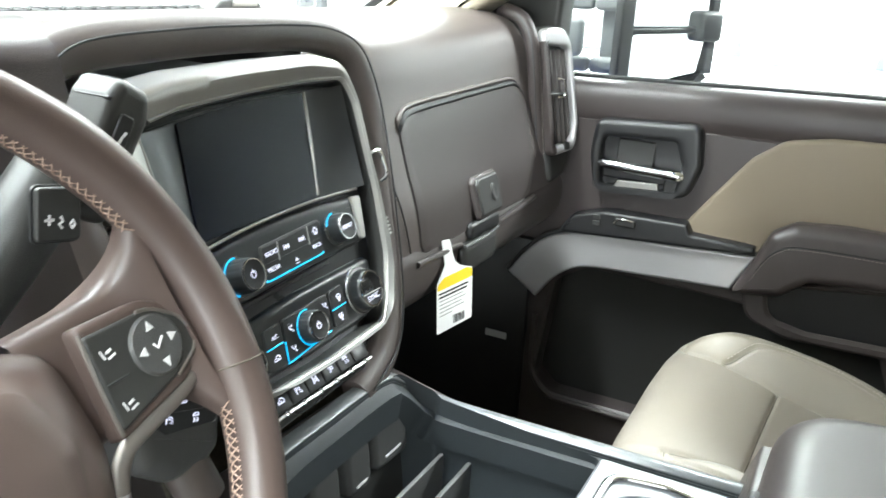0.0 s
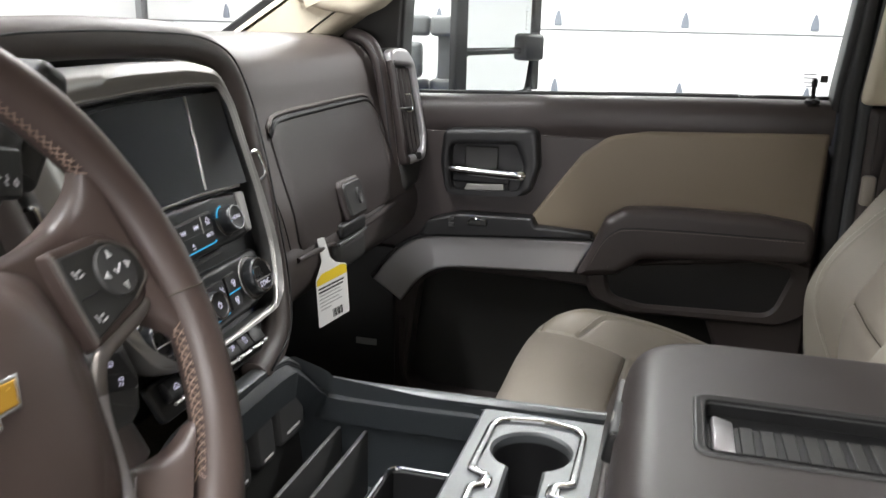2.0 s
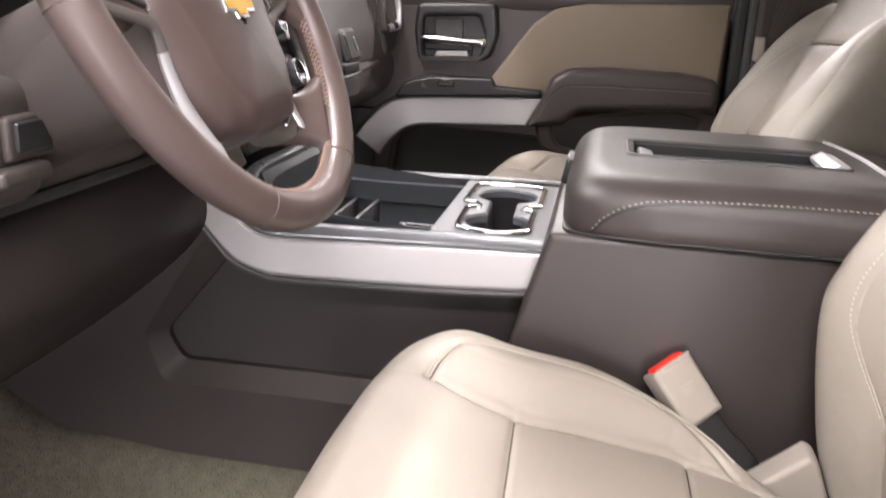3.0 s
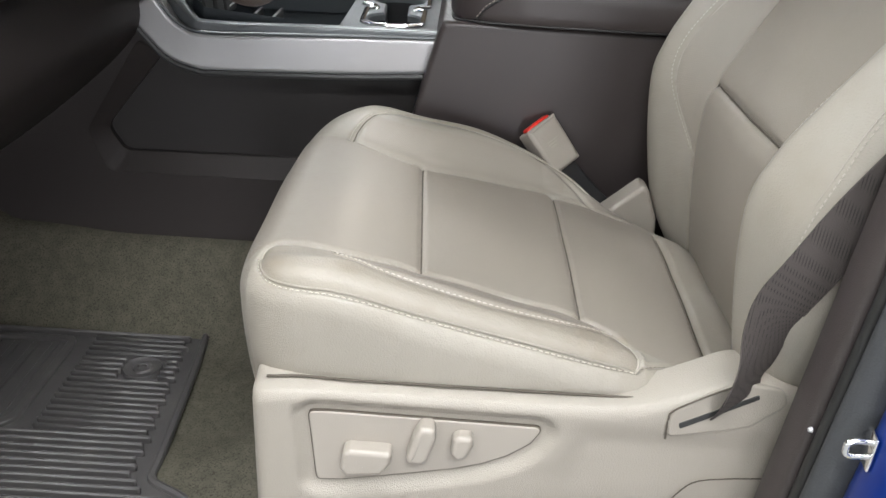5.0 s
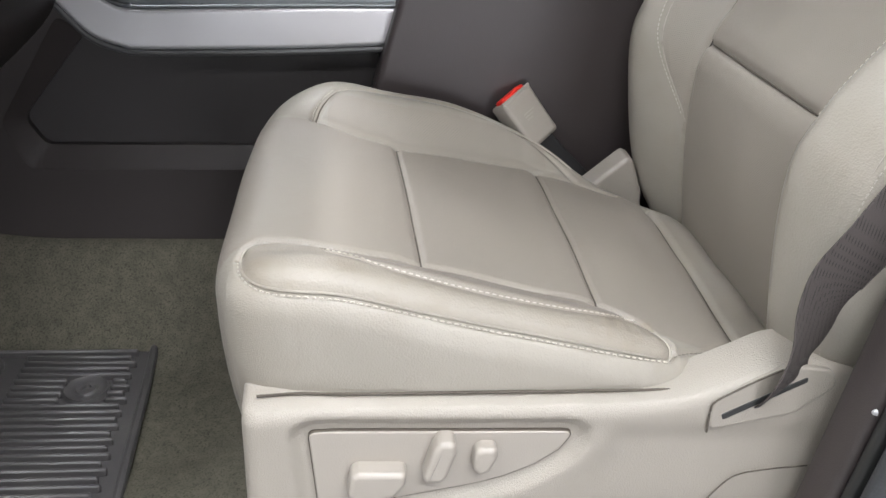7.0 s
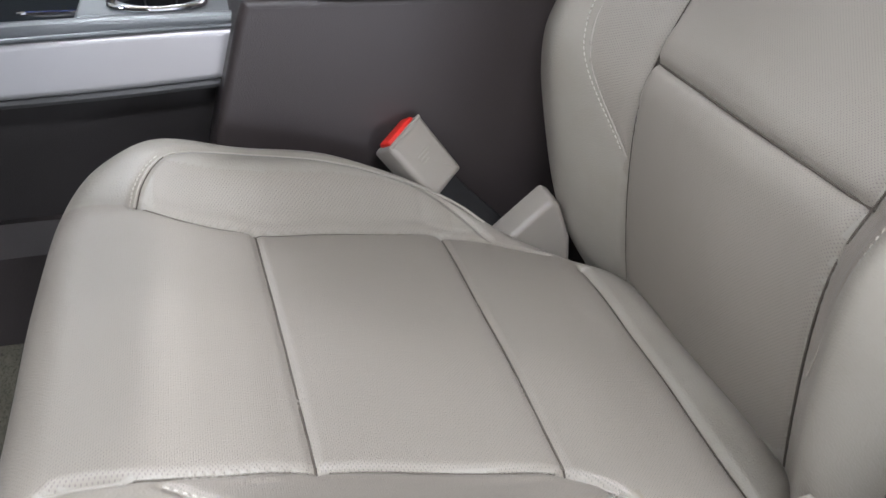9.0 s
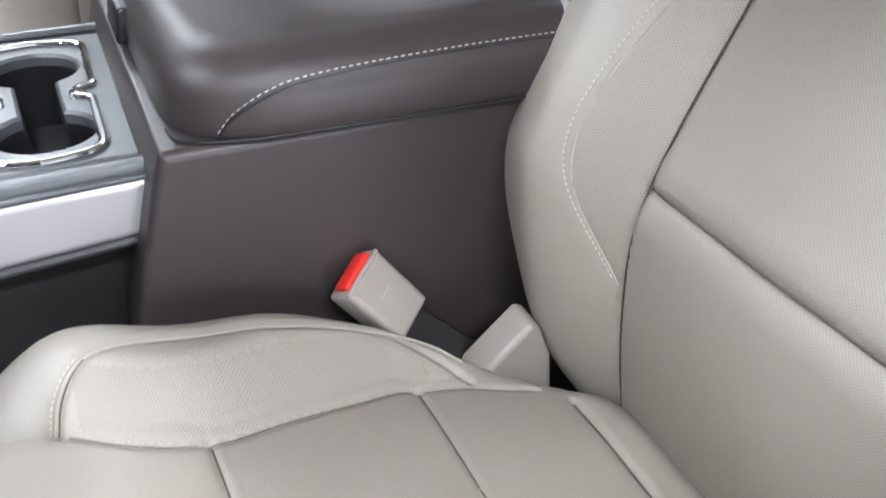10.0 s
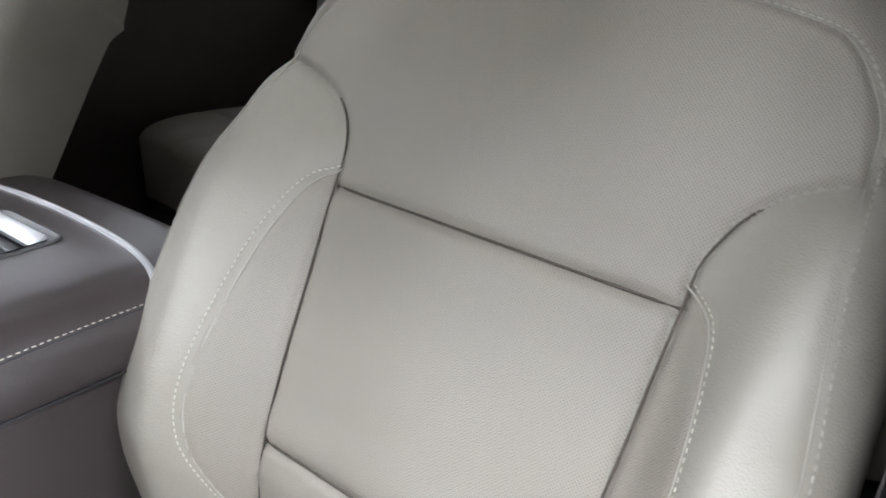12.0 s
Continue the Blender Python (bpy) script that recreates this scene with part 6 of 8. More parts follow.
part("bezel_side", (bv, [q for q, k in zip(bf, inner_side) if k]), m_brown, vent, "brown inner side of the bezel", at=V)
part("well", moved(plate(inset(vi, -0.003), 0.002, 0.0005), Matrix.Translation((0, 0, -0.02))), m_black, vent, at=V)
for k in range(5):
    part("vane", box(0.0045, 0.160, 0.020, 0.0015, 2, (-0.025 + 0.0128 * k, -0.004, -0.006), Matrix.Rotation(0.35, 4, "Y")), m_brown_hard, vent, at=V)
part("cross_vane", box(0.048, 0.006, 0.014, 0.002, 2, (-0.002, 0.0, 0.004)), m_dark, vent, at=V)
part("tab", tube(spline([(-0.004, -0.006, 0.007), (0.008, -0.004, 0.014), (0.008, 0.022, 0.014), (-0.002, 0.026, 0.008)], 4), 0.0022, 8), m_chrome, vent, "bright adjusting tab", at=V)
part("thumbwheel", box(0.016, 0.014, 0.012, 0.003, 2, (0.004, -0.090, 0.010)), m_dark, vent, at=V)
part("end_cap", moved(plate(rounded([(-0.036, -0.16), (0.02, -0.14), (0.052, -0.09), (0.052, 0.10), (0.02, 0.118), (-0.036, 0.115)], 0.02), 0.03, 0.012), Matrix.Translation((0, 0, -0.032))), m_dark, vent, at=V)
crl = spline([(0.724, 0.474, 0.655), (0.726, 0.484, 0.72), (0.728, 0.494, 0.79), (0.731, 0.506, 0.843), (0.738, 0.528, 0.876), (0.752, 0.562, 0.888), (0.772, 0.580, 0.882)], 6)
part("cap_roll", tube(crl, 0.0125, 12), m_brown, vent, "brown sewn roll round the vent")
part("stitching", stitches(crl[:30] + np.array([-0.004, -0.0122, 0.0]), [(-0.3, -0.95, 0.1)] * 30, 0.0055, 0.0038, 0.0011), m_thread_dim, vent, "grey sewn stitching")
part("seam", tube(crl[:30] + np.array([-0.0125, -0.004, 0.0]), 0.0014, 6), m_black, vent)
part("end_wall", box(0.05, 0.5, 0.30, 0.01, 2, (0.785, 0.76, 0.69)), m_dark, dash)

# ---- centre stack ----
ST = axes((0, 0.483, 0.827), (1, 0, 0), (0, math.sin(radians(21.4)), math.cos(radians(21.4))), (0, -math.cos(radians(21.4)), math.sin(radians(21.4))))


def T(x, y, z=0.0, turn=0.0):
    return Matrix.Translation((x, y, z)) @ Matrix.Rotation(turn, 4, "Z")


stack = thing("centre_stack", (0, 0.44, 0.55), "centre stack with screen, radio and climate controls in a pewter frame", "control panel")
f_out = rounded([(-0.212, 0.022), (-0.12, 0.034), (-0.017, 0.037), (0.09, 0.036), (0.152, 0.024), (0.161, -0.02), (0.150, -0.12), (0.136, -0.19), (0.120, -0.225), (0.095, -0.2595), (0.0, -0.2645), (-0.10, -0.2635), (-0.140, -0.25), (-0.170, -0.2), (-0.190, -0.12)],
                [0.02, 0.1, 0.1, 0.1, 0.03, 0.05, 0.1, 0.06, 0.04, 0.02, 0.1, 0.03, 0.04, 0.06, 0.1], 5)
f_in = rounded([(-0.153, -0.010), (-0.10, 0.000), (-0.017, 0.005), (0.08, 0.008), (0.146, 0.006), (0.1545, -0.02), (0.1455, -0.12), (0.1315, -0.19), (0.1155, -0.2225), (0.092, -0.2555), (0.0, -0.2605), (-0.098, -0.2595), (-0.132, -0.246), (-0.146, -0.2), (-0.148, -0.12)],
               [0.012, 0.1, 0.1, 0.1, 0.012, 0.02, 0.1, 0.06, 0.03, 0.016, 0.1, 0.02, 0.03, 0.04, 0.1], 5)
frame_shape = ring_plate(f_out, f_in, 0.024, 0.0018, 160, -0.03, (-0.017, 0.05), h_in=0.020, dip=-0.009)
part("frame", frame_shape, m_pewter, stack, "pewter metal frame", at=ST)
part("frame_liner", moved(ring_plate(inset(f_in, -0.001), inset(f_in, 0.0012), 0.021, 0.0008, 160, -0.034, (-0.017, 0.05)), T(0, 0, 0.0)), m_dark, stack, "charcoal inner edge of the frame", at=ST)
part("frame_line", tube(np.c_[inset(f_in, -0.002), np.full(len(f_in), -0.0095)], 0.0014, 8, closed=True), m_pewter, stack, at=ST)
part("fascia", moved(plate(inset(f_in, -0.004), 0.010, 0.001), T(0, 0, -0.042)), m_fascia, stack, "charcoal fascia", at=ST, angle=15)
# roll of brown vinyl round the frame
roll = spline([(-0.19, -0.315, -0.03), (-0.205, -0.24, -0.028), (-0.222, -0.12, -0.022), (-0.236, 0.0, -0.02), (-0.205, 0.050, -0.02), (-0.10, 0.060, -0.016), (0.05, 0.060, -0.016), (0.130, 0.054, -0.018), (0.182, 0.034, -0.022), (0.201, -0.01, -0.027), (0.197, -0.08, -0.032),
               (0.182, -0.17, -0.040), (0.160, -0.245, -0.044), (0.122, -0.302, -0.046), (0.06, -0.330, -0.05)], 8)
part("surround_roll", tube(roll + np.array([0, 0.004, 0.0]), 0.021, 14, flat=0.8), m_dash, stack, "brown vinyl roll round the stack", at=ST)
rl = roll + np.array([0, 0, 0.0205])
part("surround_seam", tube(rl[24:] + np.array([0.006, 0.004, -0.0012]), 0.0012, 6), m_black, stack, at=ST)
# screen between two dished cheeks
scr_o = rounded([(-0.150, -0.012), (-0.017, 0.002), (0.146, 0.002), (0.136, -0.114), (-0.02, -0.114), (-0.145, -0.120)], [0.01, 0.1, 0.01, 0.012, 0.1, 0.012], 4)
screen = part("screen", moved(plate(scr_o, 0.008, 0.001), T(0, 0, -0.035)), m_fascia, stack, "charcoal screen surround", at=ST, angle=15)
part("display", moved(plate(rounded([(-0.096, -0.009), (-0.017, -0.001), (0.088, 0.000), (0.062, -0.108), (-0.018, -0.110), (-0.113, -0.114)], 0.003), 0.003, 0.0005), T(0, 0, -0.0275)), m_screen, screen, "dark display glass", at=ST, angle=15)
for x0, y0, x1, y1 in ((0.146, 0.000, 0.091, 0.000), (-0.148, -0.014, -0.099, -0.010)):
    sg = 1 if x0 > 0 else -1
    e0, e1 = (0.064, -0.108) if sg > 0 else (-0.116, -0.114)
    o0, o1 = (0.135, -0.112) if sg > 0 else (-0.144, -0.118)
    cheek = []
    for k in np.linspace(0, 1, 12):
        for q in np.linspace(0, 1, 8):
            ax, ay = x0 + (o0 - x0) * k, y0 + (o1 - y0) * k
            bx, by = x1 + (e0 - x1) * k, y1 + (e1 - y1) * k
            cheek.append((ax + (bx - ax) * q, ay + (by - ay) * q, -0.0145 - 0.011 * math.sin(q * math.pi / 2)))
    part("screen_cheek", (np.array(cheek), grid_faces(12, 8) if sg > 0 else [f[::-1] for f in grid_faces(12, 8)]), m_fascia, screen, "satin charcoal cheek beside the display", at=ST)
part("screen_rib", tube([(0.0905, 0.000, -0.0245), (0.077, -0.054, -0.0235), (0.0635, -0.106, -0.0245)], 0.0016, 8), m_pewter, screen, "thin bright line beside the display", at=ST)
part("screen_foot", tube(spline([(-0.142, -0.124, -0.024), (-0.07, -0.1155, -0.022), (-0.017, -0.112, -0.021), (0.05, -0.1105, -0.021), (0.130, -0.113, -0.023)], 5), 0.0016, 8), m_pewter, screen, at=ST)
# radio: a rolled ledge over the buttons
radio_o = rounded([(-0.146, -0.130), (-0.08, -0.120), (-0.017, -0.115), (0.06, -0.1145), (0.128, -0.118), (0.1165, -0.170), (-0.017, -0.173), (-0.140, -0.181)], [0.014, 0.1, 0.1, 0.1, 0.010, 0.01, 0.1, 0.012], 4)
radio = part("radio_panel", moved(plate(radio_o, 0.020, 0.009, 5), T(0, 0, -0.040)), m_fascia, stack, "satin charcoal radio panel", at=ST)
part("panel_cheek", moved(plate(rounded([(0.108, -0.1185), (0.1265, -0.1205), (0.1155, -0.167), (0.1045, -0.166)], 0.005), 0.004, 0.002), T(0, 0, -0.0215)), m_pewter, radio, at=ST)
Z = -0.0200
part("block_edge", moved(plate(rounded([(-0.0510, -0.1342), (0.0462, -0.1288), (0.0366, -0.1640), (-0.0558, -0.1688)], 0.005), 0.0022, 0.0008), T(0, 0, Z)), m_grey, radio, at=ST)
part("button_block", moved(plate(rounded([(-0.0492, -0.1358), (0.0445, -0.1304), (0.0352, -0.1622), (-0.0540, -0.1670)], 0.004), 0.003, 0.001), T(0, 0, Z)), m_black, radio, "black button block", at=ST)
for words, x, y, size in (("RADIO", -0.0385, -0.1432, 0.0062), ("MEDIA", -0.0410, -0.1578, 0.0062), ("BACK", 0.0290, -0.1536, 0.0056)):
    lettering(words, size, radio, m_lit, ST @ T(x, y, Z + 0.0032, 0.05))


def arrow(x, y, r, turn, mat, parent, name="icon", z=Z + 0.003):
    return part(name, moved(plate([(-r * 0.6, -r), (r * 0.8, 0), (-r * 0.6, r)], 0.0004, 0.0001), T(x, y, z, turn)), mat, parent, at=ST)


def sign(strokes, size, x, y, z, mat, parent, m=None):
    """A small printed sign drawn in strokes, each a chain of points in a unit square."""
    geo = joined(*[tube([(px_ * size, py_ * size, 0.0) for px_, py_ in line], size * 0.13, 5) for line in strokes])
    return part("icon", geo, mat, parent, at=(ST if m is None else m) @ T(x, y, z, 0.05))


SEATED = [[(-0.5, 0.6), (-0.2, -0.4), (0.3, -0.4), (0.6, -1.0)], [(-0.5, 1.0), (-0.35, 1.0)], [(0.5, 0.7), (0.1, 0.2), (0.5, 0.2)]]
FOOTED = [[(-0.6, 0.8), (-0.3, -0.1), (0.2, -0.1), (0.5, -0.8), (0.9, -0.8)], [(0.5, 0.6), (0.5, 0.0)], [(0.3, 0.2), (0.5, 0.0), (0.7, 0.2)]]
SCREENED = [[(-0.8, 0.5), (-0.4, 0.9), (0.4, 0.9), (0.8, 0.5), (0.5, -0.1), (-0.5, -0.1), (-0.8, 0.5)], [(-0.3, -0.9), (-0.2, -0.4), (-0.3, 0.4)], [(0.2, -0.9), (0.3, -0.4), (0.2, 0.4)]]
REARED = [[(-0.7, 0.9), (0.7, 0.9), (0.7, 0.0), (-0.7, 0.0), (-0.7, 0.9)], [(-0.3, -0.9), (-0.2, -0.4), (-0.3, 0.6)], [(0.2, -0.9), (0.3, -0.4), (0.2, 0.6)]]
CARRED = [[(-1.0, -0.4), (-0.9, 0.1), (-0.4, 0.2), (-0.1, 0.7), (0.6, 0.6), (0.9, 0.1), (0.9, -0.4), (-1.0, -0.4)], [(-0.2, -0.1), (0.3, -0.1)]]
SLIPPED = [[(-0.8, 0.3), (-0.4, 0.8), (0.4, 0.8), (0.8, 0.3), (-0.8, 0.3)], [(-0.5, -0.1), (-0.2, -0.5), (-0.5, -0.9)], [(0.4, -0.1), (0.7, -0.5), (0.4, -0.9)]]
PARKED = [[(-0.8, -0.7), (-0.8, 0.7), (-0.3, 0.7), (-0.2, 0.2), (-0.8, 0.1)], [(0.1, 0.6), (0.6, 0.2)], [(0.1, 0.1), (0.8, -0.3)], [(0.2, -0.5), (0.9, -0.7)]]
LANED = [[(-0.8, -0.9), (-0.5, 0.9)], [(0.8, -0.9), (0.5, 0.9)], [(-0.3, -0.4), (0.3, -0.4), (0.3, 0.2), (-0.3, 0.2), (-0.3, -0.4)]]
PEDALLED = [[(-0.9, 0.5), (-0.2, 0.5), (-0.2, -0.6), (-0.7, -0.6)], [(0.2, 0.5), (0.8, 0.5), (0.8, -0.2), (0.2, -0.2), (0.2, 0.5)]]
HOMED = [[(-0.9, 0.0), (0.0, 0.9), (0.9, 0.0)], [(-0.6, 0.1), (-0.6, -0.8), (0.6, -0.8), (0.6, 0.1)], [(0.0, -0.8), (0.0, -0.2)]]
for x in (-0.0175, -0.0135):
    arrow(x, -0.1430, 0.0026, math.pi, m_lit, radio)
for x in (0.0060, 0.0100):
    arrow(x, -0.1414, 0.0026, 0.0, m_lit, radio)
for x in (-0.0200, 0.0127):
    part("icon", moved(plate(rect(-0.0004, -0.0026, 0.0004, 0.0026), 0.0004, 0.0001), T(x, -0.1430 if x < 0 else -0.1412, Z + 0.003)), m_lit, radio, at=ST)
arrow(-0.0068, -0.1580, 0.0026, math.pi / 2, m_lit, radio)
part("icon", moved(plate(rect(-0.0027, -0.0005, 0.0027, 0.0005), 0.0004, 0.0001), T(-0.0068, -0.1618, Z + 0.003)), m_lit, radio, at=ST)
sign(HOMED, 0.0042, 0.0322, -0.1388, Z + 0.0032, m_lit, radio)
for x0, x1 in ((-0.0268, -0.0305), (0.0216, 0.0182)):
    part("button_rib", tube([(x0, -0.1352 if x0 < 0 else -0.1324, Z + 0.003), (x1, -0.1522 if x0 < 0 else -0.150, Z + 0.0032)], 0.0006, 6), m_pewter, radio, at=ST)
part("button_rib", tube([(-0.0520, -0.1512, Z + 0.003), (-0.004, -0.1494, Z + 0.003), (0.0385, -0.1472, Z + 0.003)], 0.0003, 5), m_grey, radio, at=ST)
part("light_line", tube(spline([(-0.0545, -0.1655, Z + 0.0028), (-0.0520, -0.1675, Z + 0.003), (-0.01, -0.1655, Z + 0.0033), (0.0320, -0.1634, Z + 0.003), (0.0352, -0.1612, Z + 0.0028)], 5), 0.0008, 6), m_cyan, radio, "cyan light line", at=ST)
part("disc_slot", box(0.150, 0.005, 0.006, 0.001, 1, (-0.020, -0.1785, -0.0315), Matrix.Rotation(0.045, 4, "Z")), m_black, stack, "thin disc slot", at=ST)


def knob(parent, x, y, z, r, h, words="", light=None, icon=False, dish=0.0):
    at = ST @ T(x, y, z)
    seg = 72
    a = np.linspace(0, 2 * np.pi, seg, endpoint=False)
    g = []
    for rr, zz, fl in ((r * 1.03, 0, 0.03), (r, h * 0.75, 0.03), (r * 0.95, h * 0.92, 0.015), (r * 0.90, h, 0)):
        q = rr * (1 - fl * (np.cos(12 * a) > 0.80))
        g.append(np.c_[q * np.cos(a), q * np.sin(a), np.full(seg, zz)])
    k = part("knob", (np.vstack(g), grid_faces(4, seg, False, True)), m_fascia, parent, "dark fluted rotary knob", at=at, angle=30)
    part("face", lathe([(0.0, h - 0.001 - dish), (r * 0.6, h - 0.001 - dish), (r * 0.82, h - 0.0005)], 32), m_black, k, at=at)
    part("ring", lathe([(r * 0.83, h - 0.001), (r * 0.85, h + 0.0008), (r * 0.90, h + 0.0008), (r * 0.92, h - 0.001)], 40), m_chrome, k, "bright ring", at=at)
    part("skirt", lathe([(r * 1.0, 0.003), (r * 1.14, 0.002), (r * 1.18, 0.0), (r * 1.18, -0.004)], 36), m_dark, k, at=at)
    part("skirt_ring", lathe([(r * 1.16, 0.0), (r * 1.19, 0.0012), (r * 1.22, 0.0)], 36), m_pewter, k, at=at)
    if light:
        aa = np.radians(np.linspace(*light, 24))
        part("light_line", tube(np.c_[r * 1.1 * np.cos(aa), r * 1.1 * np.sin(aa), np.full(24, 0.0028)], 0.0009, 6), m_cyan, k, "cyan light arc", at=at)
    if words:
        lettering(words, r * 0.40, k, m_lit, at @ T(0, -r * 0.45 if dish else 0, h - 0.0004, 0.05))
    if dish:
        part("window", moved(plate(rect(-r * 0.42, -r * 0.12, r * 0.42, r * 0.45, 0.002), 0.001, 0.0003), T(0, 0, h - 0.0012 - dish)), m_gloss, k, "dark temperature window", at=at)
        part("bridge", box(r * 1.5, 0.0012, 0.002, 0.0004, 1, (0, -r * 0.2, h - 0.001)), m_pewter, k, at=at)
    if icon:
        aa = np.radians(np.linspace(120, 420, 20))
        part("icon", tube(np.c_[0.0030 * np.cos(aa), 0.0030 * np.sin(aa), np.full(20, h - 0.0006)], 0.0005, 6), m_lit, k, at=at)
        part("icon", tube([(0, 0.001, h - 0.0006), (0, 0.0045, h - 0.0006)], 0.0005, 6), m_lit, k, at=at)
    return k


knob(radio, -0.0870, -0.1525, -0.021, 0.0158, 0.0215, light=(85, 250), icon=True)
knob(radio, 0.0700, -0.1455, -0.021, 0.0152, 0.0170, "MENU", light=(95, 160))
# climate
clim_o = rounded([(-0.140, -0.200), (-0.017, -0.189), (0.122, -0.186), (0.106, -0.232), (0.084, -0.249), (-0.017, -0.2535), (-0.10, -0.2525), (-0.132, -0.24)], [0.012, 0.1, 0.012, 0.02, 0.02, 0.1, 0.02, 0.02], 4)
clim = part("climate_panel", moved(plate(clim_o, 0.016, 0.007, 5), T(0, 0, -0.040)), m_fascia, stack, "satin charcoal climate panel", at=ST)
Z = -0.0240
part("button_block", moved(plate(rounded([(-0.0482, -0.2064), (0.0262, -0.2032), (0.0200, -0.2392), (-0.0555, -0.2462)], 0.005), 0.003, 0.001), T(0, 0, Z)), m_black, clim, "black button block", at=ST)
part("button_block", moved(plate(rounded([(0.0288, -0.2030), (0.0540, -0.2010), (0.0490, -0.2390), (0.0240, -0.2405)], 0.004), 0.003, 0.001), T(0, 0, Z)), m_black, clim, "black button block", at=ST)
part("button_block", moved(plate(rounded([(-0.0770, -0.2085), (-0.0512, -0.2068), (-0.0582, -0.2462), (-0.0840, -0.2470)], 0.004), 0.003, 0.001), T(0, 0, Z)), m_black, clim, "black button block", at=ST)
lettering("A/C", 0.0058, clim, m_lit, ST @ T(-0.0642, -0.2180, Z + 0.0032, 0.05))
knob(clim, -0.0145, -0.2250, -0.024, 0.0158, 0.0165, light=(75, 265), icon=True)
knob(clim, 0.0860, -0.2180, -0.024, 0.0215, 0.0150, "SYNC", dish=0.005)
knob(clim, -0.1130, -0.2280, -0.024, 0.0195, 0.0150, dish=0.005)
for strokes, x, y in ((SEATED, -0.0400, -0.2172), (FOOTED, -0.0437, -0.2362), (FOOTED, 0.0172, -0.2135), (SCREENED, 0.0425, -0.2131), (REARED, 0.0380, -0.2325), (CARRED, -0.0690, -0.2369)):
    sign(strokes, 0.0042, x, y, Z + 0.0032, m_lit, clim)
part("light_line", tube(spline([(-0.0522, -0.2265, Z + 0.003), (-0.0553, -0.2445, Z + 0.003), (-0.0530, -0.2468, Z + 0.003), (-0.02, -0.2436, Z + 0.003), (0.0170, -0.2402, Z + 0.003)], 6), 0.0008, 6), m_cyan, clim, "cyan light line", at=ST)
for p0, p1 in (((0.0270, -0.2224), (0.0515, -0.2213)), ((-0.0795, -0.2266), (-0.0555, -0.2258))):
    part("light_line", tube([(*p0, Z + 0.003), (*p1, Z + 0.003)], 0.0008, 6), m_cyan, clim, "cyan light line", at=ST)
# toggles in their recess under the frame
tog = part("toggle_bar", moved(plate(rounded([(-0.135, -0.262), (0.094, -0.260), (0.070, -0.300), (-0.125, -0.304)], 0.008), 0.008, 0.003), T(0, 0, -0.042)), m_gloss, stack, "black toggle switch bar", at=ST)
for k, strokes in enumerate((CARRED, CARRED, PARKED, LANED, PEDALLED, SLIPPED, None)):
    x = -0.1045 + 0.0264 * k
    tg = part("toggle", box(0.0252, 0.020, 0.010, 0.0015, 2, (x, -0.2765, -0.030), Matrix.Rotation(-0.3, 4, "X")), m_black, tog, "black toggle switch", at=ST)
    if strokes:
        part("icon", joined(*[tube([(a_ * 0.0044, b_ * 0.0044, 0.0) for a_, b_ in line], 0.0006, 5) for line in strokes]), m_lit, tg, at=ST @ T(x, -0.2752, -0.0243) @ Matrix.Rotation(-0.3, 4, "X"))
    part("toggle_edge", tube([(x - 0.0126, -0.2888, -0.0225), (x + 0.0126, -0.2880, -0.0225)], 0.0018, 8), m_pewter, tg, "bright toggle edge", at=ST)
    part("toggle_nub", moved(lathe([(0.0, 0.0036), (0.0018, 0.0030), (0.0030, 0.0012), (0.0032, 0.0)], 14), T(x, -0.2880, -0.0215)), m_chrome, tg, "chrome finger nub", at=ST)
# vertical vents between the frame and its roll
for sg, cx in ((1, 0.170), (-1, -0.208)):
    sv = thing("stack_vent", (cx, 0.44, 0.70), "slim dark vertical air vent beside the stack", "air vent", "stack vents")
    part("slot", tube([(cx + 0.006 * sg, -0.010, -0.030), (cx, -0.10, -0.032), (cx - 0.012 * sg, -0.19, -0.038)], 0.012, 10, flat=0.7), m_black, sv, at=ST)
    tab = spline([(cx + 0.002, -0.080, -0.026), (cx + 0.008, -0.080, -0.012), (cx + 0.009, -0.090, -0.010), (cx + 0.008, -0.108, -0.010), (cx + 0.005, -0.114, -0.018)], 5)
    part("tab", tube(tab, 0.0024, 8), m_chrome, sv, "bright adjusting tab", at=ST)
    part("wheel", box(0.008, 0.024, 0.010, 0.003, 2, (cx - 0.006 * sg, -0.165, -0.024)), m_grey, sv, at=ST)
    for k in range(5):
        part("wheel_rib", box(0.0084, 0.0022, 0.0108, 0.0006, 1, (cx - 0.006 * sg, -0.174 + 0.0045 * k, -0.0236)), m_pewter, sv, at=ST)
part("stack_core", box(0.30, 0.25, 0.34, 0.01, 2, (-0.017, 0.672, 0.66)), m_dark, dash)

# ---- driver's side of the dashboard ----
HOOD = [(0.60, 0.905), (0.53, 0.905), (0.492, 0.893), (0.482, 0.873), (0.50, 0.855), (0.56, 0.845)]
xs = np.linspace(-0.80, -0.28, 30)
v, s = dash_surface(HOOD, xs, lambda x: 0.0)
part("cluster_hood", (v.reshape(-1, 3), grid_faces(*v.shape[:2])), m_dash, dash, "brown hood over the gauges", angle=60)
part("hood_side", moved(plate(rounded([(-0.64, 0.900), (-0.53, 0.900), (-0.495, 0.882), (-0.478, 0.80), (-0.450, 0.70), (-0.43, 0.60), (-0.64, 0.60)], 0.03, 6), 0.085, 0.024, 6), axes((-0.215, 0, 0), (0, -1, 0), (0, 0, 1), (-1, 0, 0))), m_brown, dash, "brown cheek beside the gauges")
